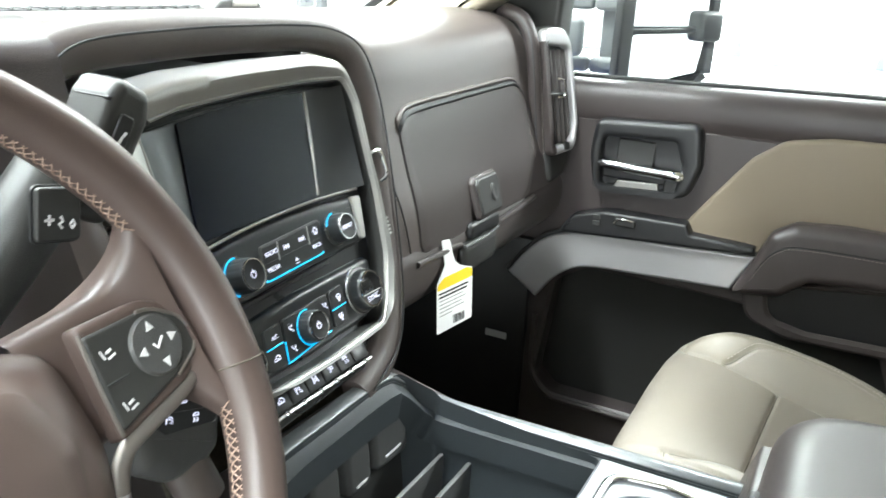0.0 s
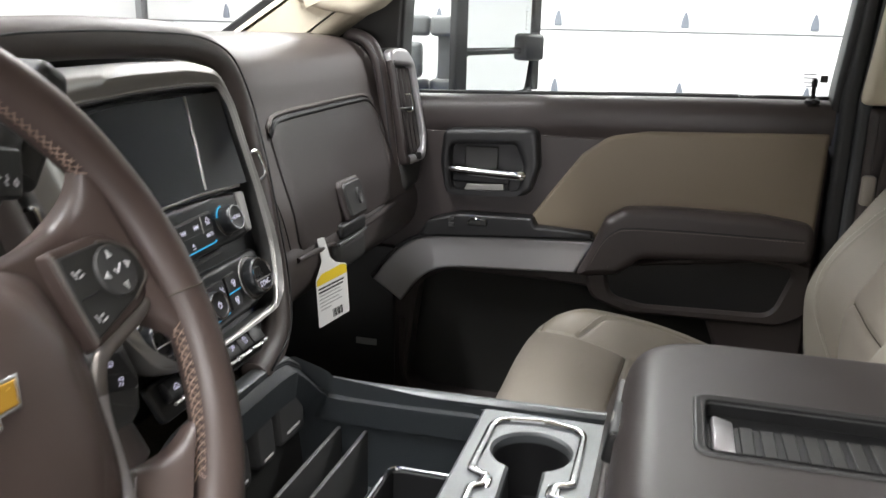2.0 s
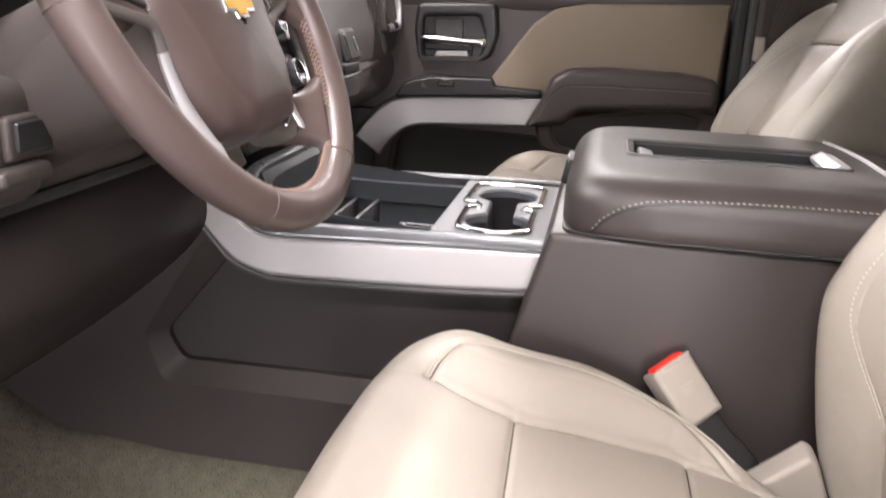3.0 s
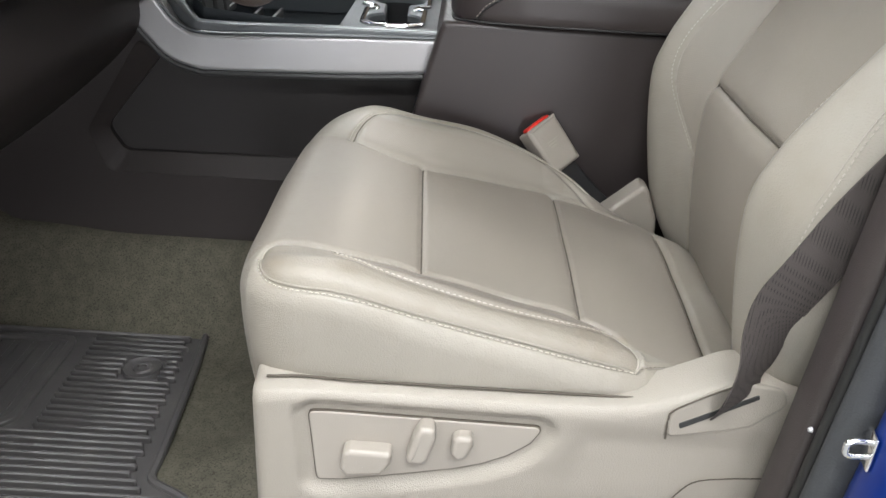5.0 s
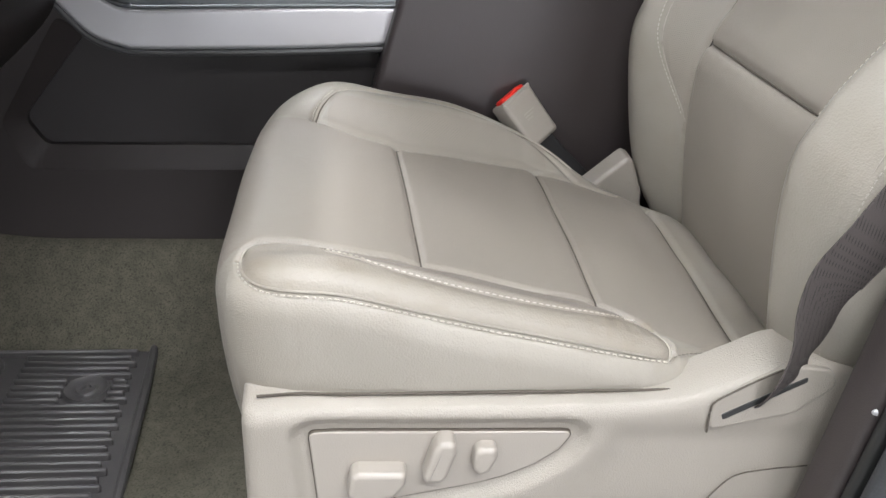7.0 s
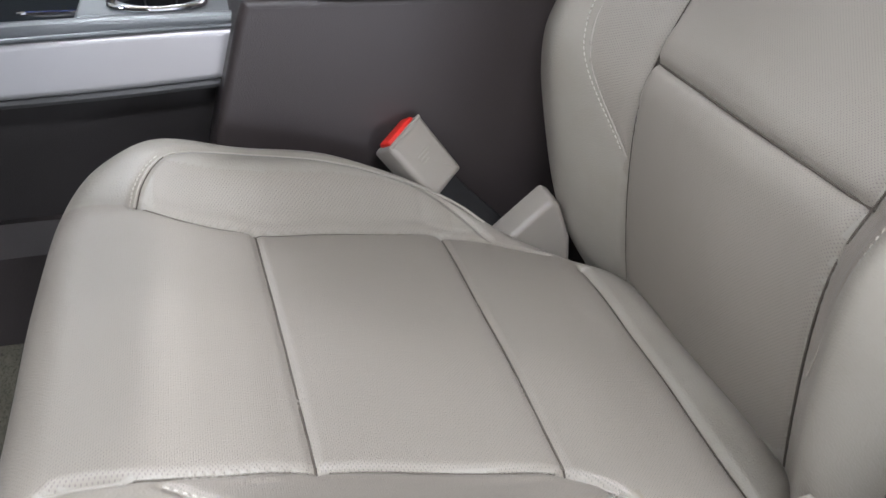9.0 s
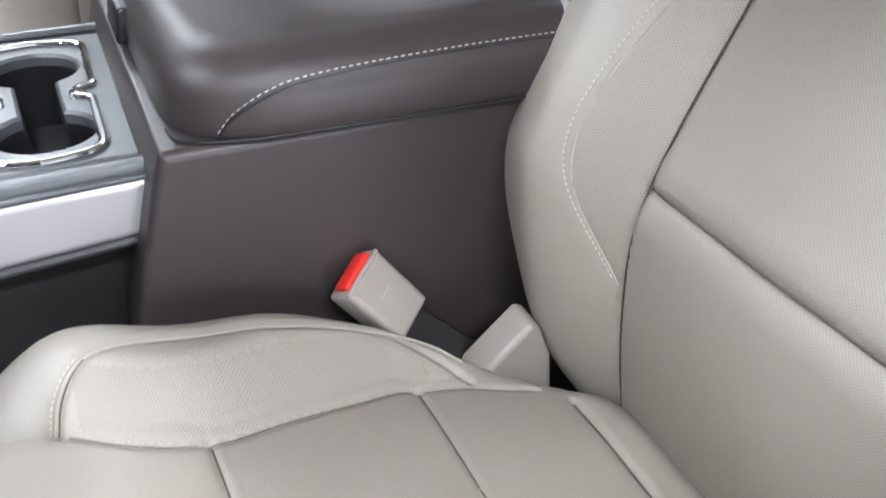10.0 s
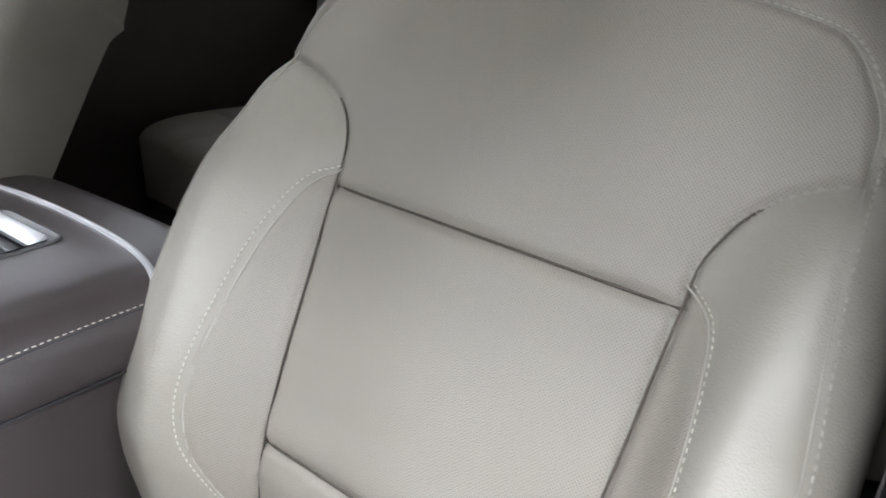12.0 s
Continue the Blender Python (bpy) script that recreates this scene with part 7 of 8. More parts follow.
cl = thing("gauge_cluster", (-0.49, 0.58, 0.70), "dark instrument cluster behind the wheel", "instrument cluster")
part("face", box(0.50, 0.02, 0.20, 0.006, 2, (-0.49, 0.60, 0.76), Matrix.Rotation(-0.3, 4, "X")), m_black, cl)
for x, r in ((-0.60, 0.055), (-0.38, 0.055), (-0.49, 0.03)):
    part("gauge", moved(lathe([(0, 0.003), (r * 0.9, 0.003), (r * 0.93, 0.008), (r, 0.008), (r, 0)], 40), axes((x, 0.586, 0.765), (1, 0, 0), (0, 0.3, 0.95), (0, -0.95, 0.3))), m_gloss, cl, "dark round gauge")
DRV = [(0.60, 0.66), (0.53, 0.665), (0.47, 0.66), (0.445, 0.645), (0.432, 0.61), (0.432, 0.58), (0.445, 0.557), (0.49, 0.545), (0.60, 0.54)]
xs = np.linspace(-0.84, -0.215, 40)
v, s = dash_surface(DRV, xs, lambda x: 0.02 * smooth01(-0.35, -0.2, x))
part("driver_panel", (v.reshape(-1, 3), grid_faces(*v.shape[:2])), m_brown_hard, dash, "brown lower panel under the gauges", angle=60)
KNEE = [(0.50, 0.552), (0.462, 0.545), (0.440, 0.52), (0.432, 0.485), (0.440, 0.445), (0.49, 0.39), (0.60, 0.30), (0.78, 0.17), (0.86, 0.10)]
xs = np.linspace(-0.84, -0.192, 40)
v, s = dash_surface(KNEE, xs, lambda x: 0.0)
part("knee_panel", (v.reshape(-1, 3), grid_faces(*v.shape[:2])), m_knee, dash, "brown knee panel", angle=60)
part("panel_gap", box(0.60, 0.03, 0.012, 0.003, 2, (-0.53, 0.452, 0.553)), m_black, dash)
part("switch_bulge", box(0.20, 0.07, 0.105, 0.022, 4, (-0.610, 0.446, 0.612)), m_brown_hard, dash)
part("switch_well", box(0.055, 0.012, 0.036, 0.004, 3, (-0.540, 0.411, 0.617)), m_brown_hard, dash)
part("dash_switch", box(0.042, 0.012, 0.024, 0.003, 2, (-0.540, 0.407, 0.618)), m_black, dash, "black dash switch")
part("release_lever", box(0.06, 0.018, 0.014, 0.005, 3, (-0.560, 0.404, 0.590)), m_brown_hard, dash)


# ---- steering wheel ----
TAU = 0.477
W = axes((-0.480, 0.280, 0.736), (1, 0, 0), (0, math.sin(TAU), math.cos(TAU)), (0, -math.cos(TAU), math.sin(TAU)))
R0 = 0.191


def steering_wheel():
    ob = thing("steering_wheel", (-0.480, 0.284, 0.736), "brown leather steering wheel with copper stitching and silver spokes", "steering wheel")
    a = np.linspace(0, 2 * np.pi, 144, endpoint=False)
    grip = 0.0158 + 0.0016 * (np.exp(-((np.degrees(a) - 40) / 14) ** 2) + np.exp(-((np.degrees(a) - 140) / 14) ** 2))
    ring = np.c_[R0 * np.cos(a), R0 * np.sin(a), np.zeros(144)]
    part("rim", tube(ring, grip, 20, closed=True, flat=1.05), m_wheel, ob, "brown leather rim", at=W)
    for g0, g1 in ((26, 154), (-43, -12), (192, 223), (-119, -61)):
        vs, fs = [], []
        rr = R0 - 0.0158
        for t in np.radians(np.arange(g0, g1, 1.7)):
            for sg in (-1, 1):
                p0 = np.array([(rr - 0.0010) * math.cos(t), (rr - 0.0010) * math.sin(t), 0.0042 * sg])
                p1 = np.array([(rr - 0.0010) * math.cos(t + 0.044), (rr - 0.0010) * math.sin(t + 0.044), -0.0042 * sg])
                mid = (p0 + p1) / 2 * np.array([0.994 + 0.003 * sg, 0.994 + 0.003 * sg, 1])
                q, f = tube([p0 * np.array([1.004, 1.004, 1]), mid, p1 * np.array([1.004, 1.004, 1])], 0.00048, 5)
                fs += [tuple(i + len(vs) for i in g) for g in f]
                vs += q.tolist()
        part("stitching", (np.array(vs), fs), m_thread_tan, ob, "copper cross stitching", at=W)
    for t in (62, 118, -62, 242, -4, 184):
        t = math.radians(t)
        b = np.linspace(0, 2 * np.pi, 24, endpoint=False)
        c = np.array([R0 * math.cos(t), R0 * math.sin(t), 0])
        e = np.array([math.cos(t), math.sin(t), 0])
        part("rim_seam", tube(np.array([c + 0.0160 * (math.cos(q) * e + 1.05 * math.sin(q) * np.array([0, 0, 1])) for q in b]), 0.0006, 6, closed=True), m_seam, ob, at=W)
    # airbag pad: a broad domed cover, its flanks sloping away from the front face
    half = [(0.050, 0.050), (0.092, 0.036), (0.103, -0.016), (0.087, -0.090), (0.068, -0.114), (0.028, -0.121)]
    pad = rounded([(-x, y) for x, y in half[::-1]] + half, [0.02, 0.02, 0.06, 0.05, 0.016, 0.04, 0.04, 0.016, 0.05, 0.06, 0.02, 0.02], 6)
    face_ = rounded([(-0.040, -0.104), (-0.064, -0.072), (-0.076, -0.010), (-0.062, 0.026), (0.062, 0.026), (0.076, -0.010), (0.064, -0.072), (0.040, -0.104)], 0.02, 6)
    po, pf = even(pad, 120, (0, 0.05)), even(face_, 120, (0, 0.03))
    rows = []
    for k, z in ((0.0, -0.062), (0.0, -0.030), (0.04, -0.022), (0.14, -0.0155), (0.55, -0.0085), (0.85, -0.0045), (0.97, -0.0025), (1.0, -0.0020)):
        rows.append(np.c_[po + (pf - po) * k, np.full(120, z + 0.010)])
    for k, z in ((0.85, 0.0005), (0.6, 0.003), (0.35, 0.0045), (0.05, 0.005)):
        rows.append(np.c_[pf.mean(0) + (pf - pf.mean(0)) * k, np.full(120, z + 0.010)])
    part("airbag_pad", (np.vstack(rows), grid_faces(len(rows), 120, False, True)), m_wheel, ob, "brown centre pad", at=W, angle=50)
    part("hub", moved(lathe([(0.0, 0), (0.055, 0.0), (0.065, -0.02), (0.055, -0.10), (0.05, -0.16)], 32), T(0, -0.02, -0.05)), m_brown_hard, ob, "brown hub behind the pad", at=W)
    tie = np.array([(-0.043, -0.010), (-0.018, -0.010), (-0.016, -0.019), (0.012, -0.019), (0.014, -0.010), (0.038, -0.010), (0.045, 0.010), (0.020, 0.010), (0.018, 0.019), (-0.010, 0.019), (-0.012, 0.010), (-0.036, 0.010)]) * 0.60
    em = part("emblem_edge", moved(plate(inset(tie, -0.0022), 0.005, 0.0016), T(0.002, -0.020, 0.0122)), m_chrome, ob, "chrome edged emblem", at=W)
    part("emblem", moved(plate(tie, 0.0026, 0.0010), T(0.002, -0.020, 0.0152)), m_gold, em, "gold emblem face", at=W)
    # spokes
    for sg in (-1, 1):
        f = np.array([sg, 1])
        hi = spline([(0.078, 0.046), (0.110, 0.050), (0.134, 0.055), (0.149, 0.068), (0.1585, 0.092)], 8)
        lo = spline([(0.078, -0.020), (0.108, -0.022), (0.138, -0.011), (0.160, -0.016), (0.1775, -0.046)], 8)
        rows = []
        for (hx, hy), (lx_, ly_) in zip(hi, lo):
            row = []
            for c, dz in ((0, -0.034), (0, -0.014), (0.015, -0.008), (0.05, -0.003), (0.12, 0), (0.3, 0), (0.5, 0), (0.7, 0), (0.88, 0), (0.95, -0.003), (0.985, -0.008), (1, -0.014), (1, -0.034)):
                x, y = lx_ + (hx - lx_) * c, ly_ + (hy - ly_) * c
                near = smooth01(0.140, 0.180, math.hypot(x, y))
                row.append((x * sg, y, -0.012 + 0.016 * near + dz * (1 - 0.65 * near)))
            rows.append(row)
        g = grid_faces(len(rows), 13)
        part("side_spoke", (np.array(rows).reshape(-1, 3), g if sg < 0 else [q[::-1] for q in g]), m_wheel, ob, "brown side spoke", at=W, angle=70)
        WP = W @ T(-0.002 * sg, -0.005, 0.013)
        ring_ = rounded(np.array([(0.1060, 0.045), (0.152, 0.047), (0.176, 0.034), (0.183, 0.010), (0.160, -0.004), (0.1085, -0.018)]) * f, [0.004, 0.03, 0.02, 0.016, 0.02, 0.004], 5)
        pod = rounded(np.array([(0.107, 0.039), (0.150, 0.041), (0.169, 0.030), (0.173, 0.012), (0.154, 0.0015), (0.109, -0.0125)]) * f, [0.003, 0.026, 0.016, 0.012, 0.016, 0.003], 5)
        part("pod_surround", moved(plate(ring_, 0.012, 0.004, 4), T(0, 0, -0.0265)), m_wheel, ob, "brown pod surround", at=WP)
        p = part("control_pod", moved(plate(pod, 0.008, 0.002, 4), T(0, 0, -0.0200)), m_dark, ob, "dark thumb control pod", at=WP)
        part("pod_edge", tube([(0.1065 * sg, 0.041, -0.0135), (0.1060 * sg, 0.012, -0.0125), (0.1085 * sg, -0.014, -0.0135)], 0.0011, 8), m_spoke, p, "grey edge beside the pad", at=WP)
        rim_ = pod[(pod[:, 0] * sg > 0.138)]
        part("pod_ring", tube(np.c_[rim_, np.full(len(rim_), -0.0128)], 0.0012, 8), m_spoke, p, at=WP)
        dial = np.array([0.146 * sg, 0.021])
        part("dial", moved(lathe([(0.0, 0.0022), (0.0155, 0.0022), (0.0168, 0.001), (0.0168, 0)], 36), T(*dial, -0.0122)), m_grey, p, at=WP)
        for k in range(4):
            t = math.pi / 2 * k + 0.15
            part("icon", moved(plate([(-0.0026, -0.0026), (0.0026, 0), (-0.0026, 0.0026)], 0.0005, 0.0001), T(dial[0] + 0.0112 * math.cos(t), dial[1] + 0.0112 * math.sin(t), -0.0100, t)), m_legend, p, at=WP)
        part("icon", tube([(dial[0] - 0.003, dial[1] + 0.001, -0.0098), (dial[0] - 0.001, dial[1] - 0.002, -0.0098), (dial[0] + 0.004, dial[1] + 0.003, -0.0098)], 0.0007, 6), m_legend, p, at=WP)
        for dx, dy in ((0.117, 0.027), (0.118, -0.001)):
            for ox, oy, w_, h_ in ((-0.003, 0, 0.0012, 0.005), (0.001, 0.001, 0.004, 0.0014), (0.002, -0.002, 0.005, 0.0012)):
                part("icon", moved(plate(rect(-w_ / 2, -h_ / 2, w_ / 2, h_ / 2), 0.0005, 0.0001), T(dx * sg + ox, dy + oy, -0.0122, 0.3)), m_legend, p, at=WP)
        part("pod_groove", tube([(0.110 * sg, 0.012, -0.0119), (0.124 * sg, 0.013, -0.0119)], 0.0006, 6), m_black, p, at=WP)
        # silver blade from under the pod down to the lower spoke
        way = spline([(0.179, 0.004, -0.006), (0.158, -0.0115, -0.004), (0.128, -0.0200, -0.004), (0.107, -0.0265, -0.004), (0.1000, -0.039, -0.008), (0.0970, -0.058, -0.013), (0.094, -0.085, -0.016), (0.087, -0.112, -0.016), (0.084, -0.132, -0.013)], 8) * np.array([sg, 1, 1])
        part("spoke_trim", tube(way[:36], np.interp(np.linspace(0, 1, 36), [0, 0.4, 1], [0.003, 0.0045, 0.0055]), 12, flat=0.7), m_spoke, ob, "satin grey spoke trim", at=W)
        wide = 0.0085 if sg < 0 else 0.0052
        part("spoke_blade", tube(way[35:], np.interp(np.linspace(0, 1, len(way) - 35), [0, 0.5, 0.85, 1], [0.0055, wide * 0.85, wide, wide * 0.7]), 12, flat=0.7), m_silver, ob, "satin silver spoke blade", at=W)
        hi = spline([(0.080, -0.070), (0.098, -0.084), (0.112, -0.094), (0.130, -0.096), (0.148, -0.088)], 8)
        lo = spline([(0.045, -0.116), (0.060, -0.125), (0.076, -0.136), (0.086, -0.150), (0.080, -0.162)], 8)
        rows = []
        for (hx, hy), (lx_, ly_) in zip(hi, lo):
            row = []
            for c, dz in ((0, -0.034), (0, -0.014), (0.02, -0.008), (0.06, -0.003), (0.14, 0), (0.3, 0), (0.5, 0), (0.7, 0), (0.86, 0), (0.94, -0.003), (0.98, -0.008), (1, -0.014), (1, -0.034)):
                x, y = lx_ + (hx - lx_) * c, ly_ + (hy - ly_) * c
                near = smooth01(0.138, 0.176, math.hypot(x, y))
                row.append((x * sg, y, -0.020 + 0.022 * near + dz * (1 - 0.65 * near)))
            rows.append(row)
        g = lambda n: [q if sg > 0 else q[::-1] for q in grid_faces(n, 13)]
        cut = 14
        part("lower_spoke", (np.array(rows[:cut + 1]).reshape(-1, 3), g(cut + 1)), m_spoke, ob, "grey metal lower spoke", at=W, angle=70)
        part("spoke_root", (np.array(rows[cut:]).reshape(-1, 3) + np.array([0, 0, 0.0012]), g(len(rows) - cut)), m_wheel, ob, "brown foot of the lower spoke", at=W, angle=70)
        corner_ = spline([(0.0905, -0.080), (0.090, -0.098), (0.082, -0.113), (0.064, -0.1205)], 6) * f
        part("pad_edge", tube(np.c_[corner_, np.full(len(corner_), -0.0185)], 0.0014, 8), m_chrome, ob, "bright edge below the pad", at=W)
    return ob


steering_wheel()


def stalk():
    ob = thing("column_shifter", (-0.33, 0.42, 0.70), "dark column shift lever with thumb switch", "gear lever")
    p = spline([(-0.445, 0.440, 0.665), (-0.385, 0.418, 0.722), (-0.338, 0.408, 0.772), (-0.300, 0.410, 0.812), (-0.270, 0.418, 0.842)], 8)
    part("arm", tube(p, np.interp(np.linspace(0, 1, len(p)), [0, 0.3, 0.6, 0.8, 1], [0.016, 0.021, 0.024, 0.021, 0.018]), 18), m_dark, ob)
    K = axes((-0.249, 0.424, 0.826), (0.866, 0.0, -0.50), (0.50, -0.02, 0.866), (0.0, -1.0, -0.02))
    part("grip", moved(plate(rounded([(-0.014, -0.05), (0.020, -0.05), (0.023, 0.028), (0.016, 0.045), (-0.012, 0.045), (-0.017, 0.030)], 0.009), 0.036, 0.009, 4), T(0, 0, -0.018)), m_dark, ob, "dark grip", at=K)
    part("grip_joint", moved(ring_plate(rounded([(-0.0178, 0.027), (0.0236, 0.025), (0.0233, 0.0275), (-0.0172, 0.0295)], 0.001), rounded([(-0.014, 0.0275), (0.020, 0.026), (0.020, 0.0265), (-0.014, 0.029)], 0.0002), 0.030, 0.0004, 40, 0.0, (0, 0.1)), T(0, 0, -0.014)), m_black, ob, at=K)
    part("thumb_switch", moved(plate(rect(-0.006, -0.017, 0.006, 0.017, 0.003), 0.003, 0.001), T(0.001, 0.006, 0.017)), m_black, ob, at=K)
    part("legend", joined(*[tube([(a_ * 0.006, b_ * 0.006, 0) for a_, b_ in line], 0.0011, 6) for line in ([(-0.3, -1.0), (0.0, 0.4)], [(0.1, 0.5), (0.3, 1.0)])]), m_legend, ob, at=K @ T(0.001, 0.006, 0.0203))
    Q = axes((-0.3140, 0.3830, 0.8000), (0.985, -0.02, -0.17), (0.17, 0.10, 0.98), (0.0, -0.995, 0.10))
    pad = part("button_pad", moved(plate(rect(-0.0150, -0.0160, 0.0150, 0.0160, 0.004), 0.006, 0.002, 4), T(0, 0, -0.003)), m_dark, ob, "dark rubber button pad", at=Q)
    part("pad_gap", moved(plate(rect(-0.0162, -0.0172, 0.0162, 0.0172, 0.005), 0.002, 0.0004), T(0, 0, -0.0030)), m_black, ob, at=Q)
    for lines in ([[(-0.0105, -0.003), (-0.0045, -0.003)], [(-0.0075, -0.006), (-0.0075, 0.0)]], [[(0.001, -0.008), (-0.001, -0.0055), (0.0015, -0.004), (0.000, -0.001)]], [[(0.0080, -0.0085), (0.0065, -0.006), (0.0085, -0.0035), (0.0098, -0.006), (0.0080, -0.0085)]]):
        part("legend", joined(*[tube([(a_, b_, 0.0032) for a_, b_ in line], 0.0009, 6) for line in lines]), m_legend, pad, at=Q)
    return ob


stalk()
column = thing("steering_column", (-0.485, 0.42, 0.62), "brown and charcoal steering column shroud", "steering column")
part("shroud", box(0.115, 0.24, 0.12, 0.035, 5, (-0.470, 0.45, 0.640), Matrix.Rotation(-0.45, 4, "X")), m_brown_hard, column, "brown moulded shroud")
# switch housing beside the column
sh = thing("brake_switch_housing", (-0.19, 0.43, 0.58), "dark switch housing with backlit buttons beside the column", "switch panel")
SH = axes((-0.208, 0.400, 0.612), (0.94, 0.0, -0.34), (0.34, 0.10, 0.93), (0.034, -0.99, 0.10))
part("housing", moved(plate(rounded([(-0.042, 0.012), (-0.046, -0.019), (-0.030, -0.045), (0.004, -0.056), (0.040, -0.048), (0.056, -0.030), (0.050, 0.004), (0.022, 0.034), (0.0, 0.036)], 0.014, 5), 0.055, 0.016, 6), T(0, 0, -0.053)), m_grey, sh, "dark grey bulbous housing", at=SH)
blk = part("button_block", moved(plate(rounded([(0.006, 0.0235), (0.0385, -0.003), (0.036, -0.008), (-0.0172, -0.0135), (-0.0312, -0.005), (-0.012, 0.018)], 0.004, 4), 0.003, 0.001), T(0, 0, 0.001)), m_black, sh, "black button block", at=SH)
for strokes, bx, by in ((PARKED, -0.0164, -0.0020), (SLIPPED, 0.0124, -0.0022), (CARRED, -0.0044, 0.0118)):
    sign(strokes, 0.0042, bx, by, 0.0044, m_lit, blk, SH)
part("block_line", tube([(-0.025, 0.003, 0.0042), (0.022, 0.0045, 0.0042)], 0.0003, 5), m_grey, blk, at=SH)
part("lit_corner", box(0.005, 0.004, 0.001, 0.0003, 1, (0.0365, -0.0065, 0.002)), m_legend, sh, at=SH)
part("body_line", tube(spline([(0.012, -0.022, 0.0005), (0.028, -0.016, 0.001), (0.044, -0.008, -0.002)], 5), 0.0007, 6), m_legend, sh, at=SH)

# ---- warning tag on the glove box ----
tag = thing("warning_tag", (0.36, 0.44, 0.50), "white card tag with yellow warning band hanging under the glove box", "hang tag")
TG = axes((0.340, 0.436, 0.530), (0.97, -0.16, 0.10), (0.06, 0.10, 0.99), (-0.17, -0.98, 0.11)) @ Matrix.Scale(0.84, 4)
part("card", moved(plate(rounded([(-0.046, -0.062), (0.044, -0.058), (0.050, 0.030), (0.020, 0.040), (0.006, 0.052), (-0.004, 0.090), (-0.024, 0.092), (-0.018, 0.050), (-0.040, 0.022)], 0.004), 0.0008, 0.0002), T(0, 0, 0)), m_paper, tag, at=TG)
part("warning_band", moved(plate(rounded([(-0.0395, 0.010), (0.0485, 0.014), (0.0492, 0.028), (0.036, 0.0325), (-0.022, 0.029), (-0.038, 0.020)], 0.003), 0.0005, 0.0001), T(0, 0, 0.0006)), m_yellow, tag, "yellow warning band", at=TG)
lettering("WARNING", 0.0105, tag, m_ink, TG @ T(0.006, 0.022, 0.0012, 0.05))
for k, (w, h) in enumerate(((0.074, 0.0032), (0.070, 0.0032), (0.060, 0.0016), (0.066, 0.0016), (0.055, 0.0016), (0.062, 0.0016), (0.030, 0.0016))):
    part("print_line", moved(plate(rect(0, -h / 2, w, h / 2), 0.0004, 0.0001), T(-0.036, 0.004 - 0.0062 * k, 0.0007, 0.03)), m_inkgrey if k > 1 else m_ink, tag, at=TG)
for k in range(9):
    part("barcode_bar", moved(plate(rect(0, -0.007, 0.0014 + 0.0008 * (k % 3), 0.007), 0.0004, 0.0001), T(-0.004 + 0.0032 * k, -0.047, 0.0007, 0.03)), m_ink, tag, at=TG)

# ---- towing mirror outside ----
mirror = thing("towing_mirror", (1.0, 0.5, 0.78), "black folding towing mirror outside the passenger window", "door mirror")
MH = axes((1.11, 0.352, 0.905), (0.18, -0.984, 0.0), (0, 0, 1), (-0.984, -0.18, 0.0))
TURN = Matrix.Translation((-0.011, 0, 0.0)) @ Matrix.Rotation(radians(45), 4, "Y")
part("housing", moved(plate(rounded([(-0.115, -0.164), (0.075, -0.164), (0.118, -0.132), (0.121, 0.0), (0.121, 0.21), (-0.115, 0.21)], [0.015, 0.03, 0.03, 0.03, 0.02, 0.02], 5), 0.024, 0.010, 4), TURN @ T(0, 0, -0.030)), m_black, mirror, at=MH)
part("glass", moved(plate(rounded([(-0.097, -0.040), (0.097, -0.036), (0.099, 0.195), (-0.099, 0.195)], 0.008), 0.003, 0.001), TURN), m_mirror, mirror, "main mirror glass", at=MH)
part("spotter_glass", moved(plate(rounded([(-0.095, -0.150), (0.045, -0.150), (0.084, -0.128), (0.096, -0.060), (0.096, -0.048), (-0.095, -0.054)], [0.012, 0.03, 0.02, 0.02, 0.01, 0.01]), 0.003, 0.001), TURN), m_mirror, mirror, "lower wide mirror glass", at=MH)
for bar in ([(-0.130, -0.164), (-0.098, -0.164), (-0.098, 0.21), (-0.130, 0.21)], [(0.098, -0.13), (0.122, -0.13), (0.122, 0.21), (0.100, 0.21)], [(-0.10, -0.164), (0.07, -0.164), (0.112, -0.138), (0.094, -0.122), (0.06, -0.149), (-0.10, -0.152)],
            [(-0.10, -0.054), (0.098, -0.048), (0.098, -0.036), (-0.10, -0.042)], [(-0.10, 0.195), (0.10, 0.195), (0.10, 0.21), (-0.10, 0.21)]):
    part("glass_frame", moved(plate(rounded(bar, 0.003, 3), 0.016, 0.004), TURN @ T(0, 0, -0.006)), m_black, mirror, at=MH)
part("pivot", moved_bm(box(0.062, 0.060, 0.030, 0.010, 3, (0.092, -0.035, 0.010)), TURN), m_black, mirror, at=MH)
for k in range(6):
    part("glass_dot", moved(lathe([(0.0, 0.0004), (0.0014, 0.0004), (0.0014, 0)], 10), TURN @ T(0.080, 0.004 + 0.0095 * k, 0.0031)), m_ink, mirror, at=MH)
for z, tall, x0 in ((0.006, 0.045, -0.30), (-0.126, 0.032, -0.30)):
    for xa, xb in ((x0, -0.166), (-0.164, -0.085)):
        part("arm", box(xb - xa, tall, 0.05, 0.010, 3, ((xa + xb) / 2, z, -0.03)), m_mirror_arm, mirror, "grey mirror arm", at=MH)
part("arm_web", box(0.055, 0.10, 0.02, 0.006, 2, (-0.122, -0.062, -0.045)), m_mirror_arm, mirror, "grey web between the arms", at=MH)
part("motor_box", box(0.040, 0.078, 0.05, 0.012, 3, (-0.196, -0.068, 0.03)), m_mirror_arm, mirror, "grey motor box", at=MH)

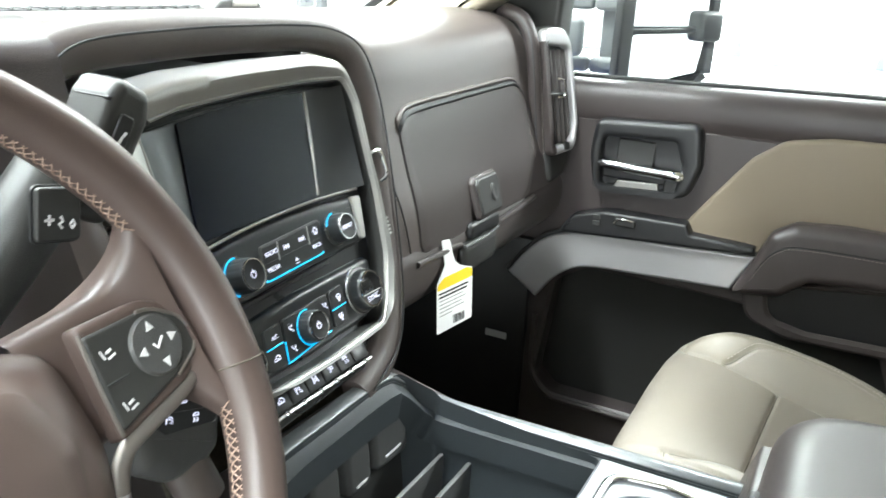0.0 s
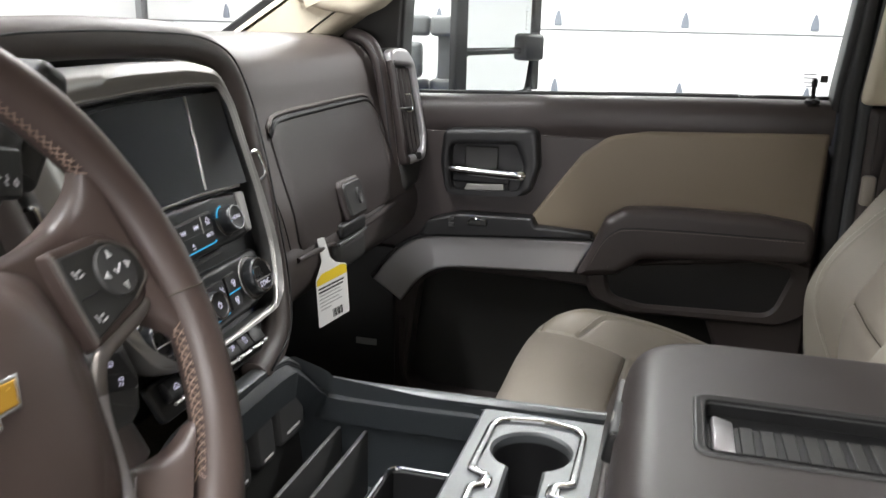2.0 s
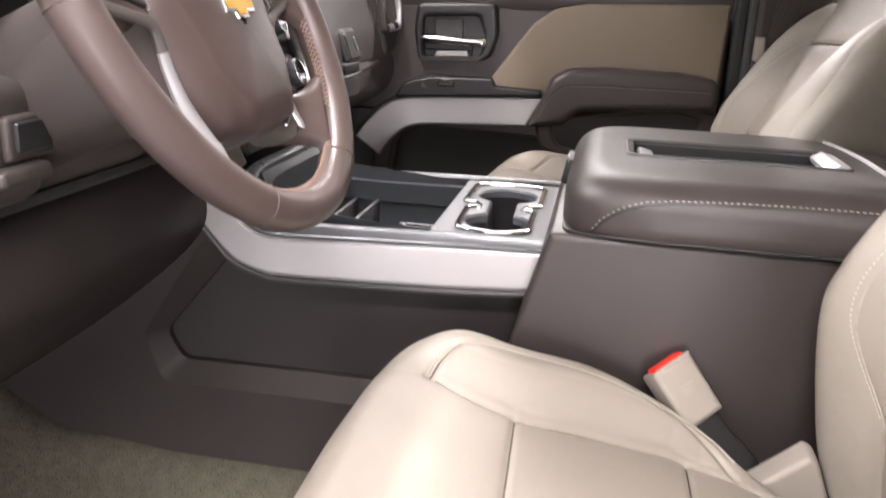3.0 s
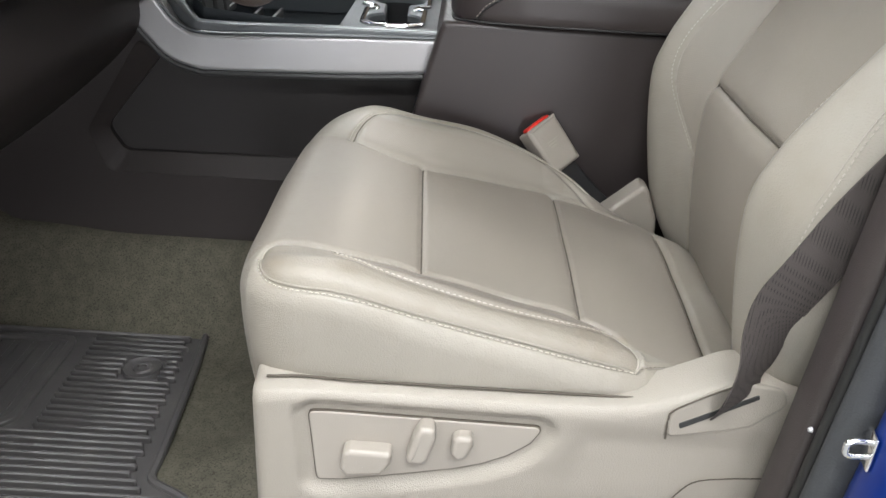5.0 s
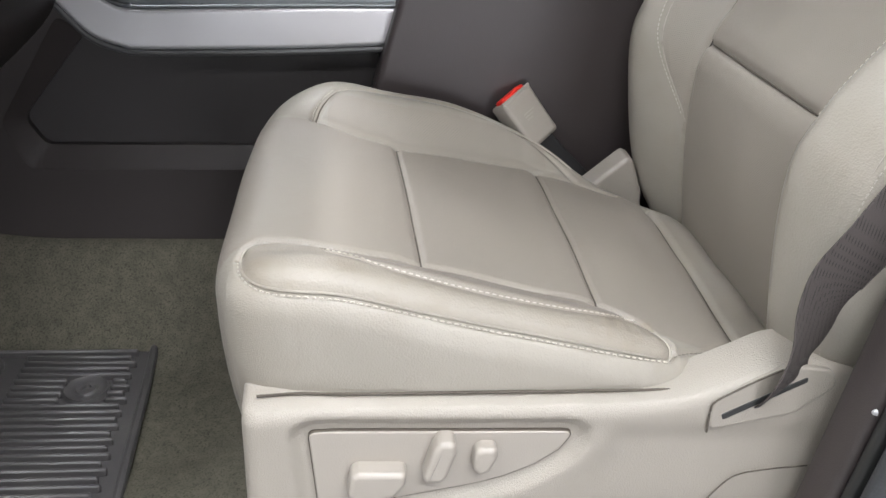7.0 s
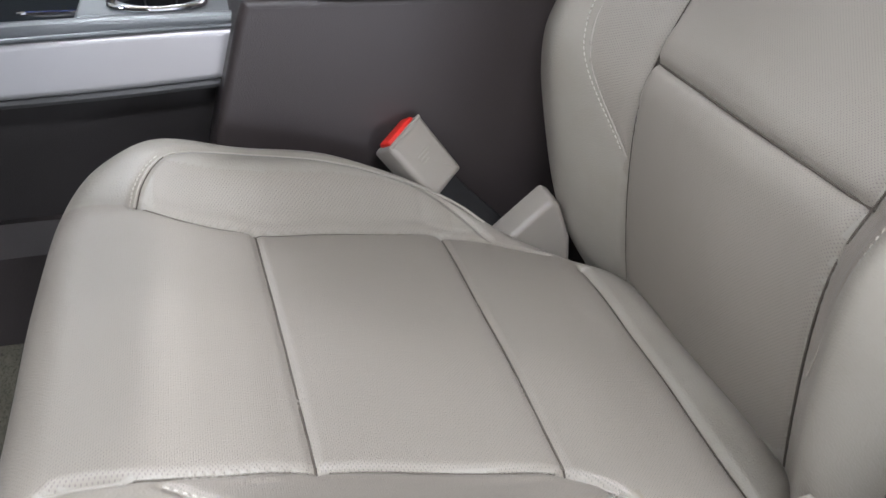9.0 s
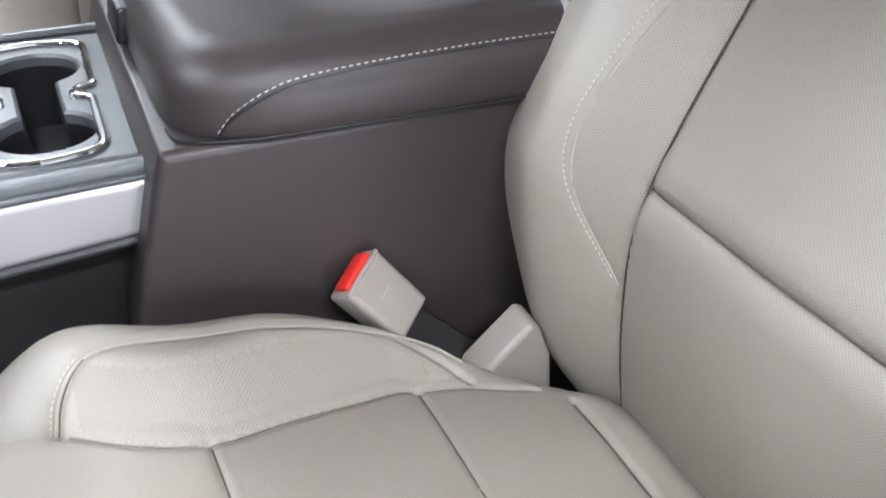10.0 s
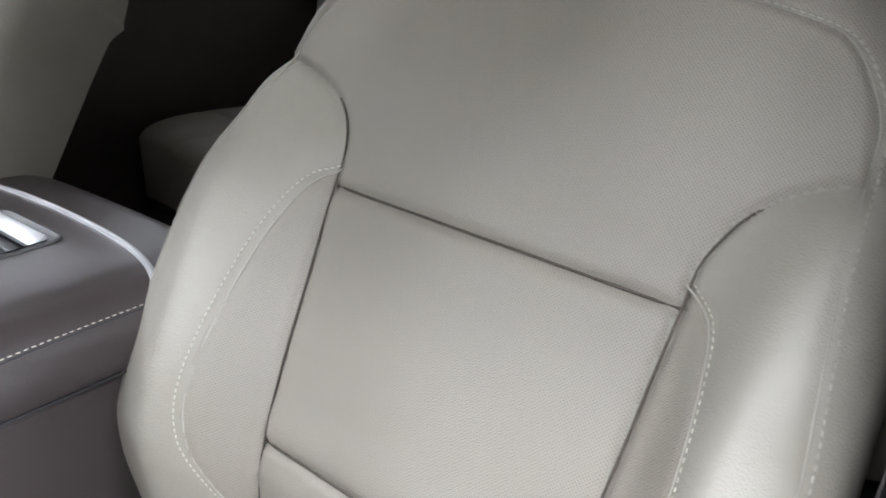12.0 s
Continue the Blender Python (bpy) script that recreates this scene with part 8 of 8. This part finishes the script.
# ---- driver's rubber mat ----
def floor_mat():
    ob = thing("floor_mat", (-0.47, 0.5, 0.0), "ribbed dark rubber floor mat on the carpet", "floor mat")
    out = rounded([(-0.279, 0.340), (-0.279, 0.80), (-0.70, 0.80), (-0.72, 0.25), (-0.64, 0.262), (-0.612, 0.318), (-0.585, 0.318), (-0.40, 0.330)], [0.02, 0.03, 0.03, 0.03, 0.03, 0.02, 0.03, 0.2], 5)
    part("sheet", moved(plate(out, 0.006, 0.002), T(0, 0, 0.002)), m_rubber, ob)
    part("edge_lip", tube(np.c_[inset(out, 0.005), np.full(len(out), 0.009)], 0.0055, 8, closed=True), m_rubber, ob)
    zone = np.array(inset(out, 0.022))
    def inside(x, y):
        c = False
        j = len(zone) - 1
        for i in range(len(zone)):
            if (zone[i, 1] > y) != (zone[j, 1] > y) and x < (zone[j, 0] - zone[i, 0]) * (y - zone[i, 1]) / (zone[j, 1] - zone[i, 1]) + zone[i, 0]:
                c = not c
            j = i
        return c
    for k in range(30):
        x = -0.316 - 0.0128 * k
        ys = [y for y in np.linspace(0.26, 0.79, 180) if inside(x, y)]
        if not ys:
            continue
        lo, hi = min(ys) + 0.006 * (k % 2), max(ys)
        if -0.545 < x < -0.318:
            hi = 0.50
        spans = [(lo, hi)]
        if abs(x + 0.397) < 0.026:
            spans = [(lo, 0.378), (0.434, hi)]
        for a_, b_ in spans:
            if b_ - a_ > 0.012:
                part("rib", box(0.0062, b_ - a_, 0.012, 0.002, 1, (x, (a_ + b_) / 2, 0.0115)), m_rubber, ob)
    heel = rounded([(-0.325, 0.525), (-0.325, 0.78), (-0.55, 0.78), (-0.55, 0.555), (-0.52, 0.525)], 0.02)
    part("heel_pad", moved(ring_plate(heel, inset(heel, 0.012), 0.008, 0.002, 80, 0, (-0.3, 0.8)), T(0, 0, 0.006)), m_rubber, ob)
    for k in range(8):
        part("heel_rib", box(0.19, 0.010, 0.004, 0.0015, 1, (-0.437, 0.555 + 0.028 * k, 0.009)), m_rubber, ob)
    part("anchor", moved(lathe([(0.0, 0.008), (0.006, 0.008), (0.007, 0.012), (0.012, 0.012), (0.014, 0.009), (0.022, 0.009), (0.026, 0.012), (0.028, 0.008), (0.028, 0)], 32), T(-0.397, 0.406, 0.004)), m_rubber, ob, "round mat anchor")
    return ob


floor_mat()
hush = thing("kick_panel", (0.6, 0.8, 0.2), "black kick panel with a small pale label in the passenger footwell", "trim panel")
part("panel", box(0.66, 0.02, 0.40, 0.01, 2, (0.52, 0.88, 0.26), Matrix.Rotation(0.3, 4, "X")), m_black, hush)
part("label", box(0.002, 0.045, 0.014, 0.0005, 1, (0.780, 0.547, 0.274)), m_inkgrey, hush, "small pale label")
part("side_panel", box(0.02, 0.42, 0.42, 0.006, 2, (0.792, 0.70, 0.27)), m_black, hush)
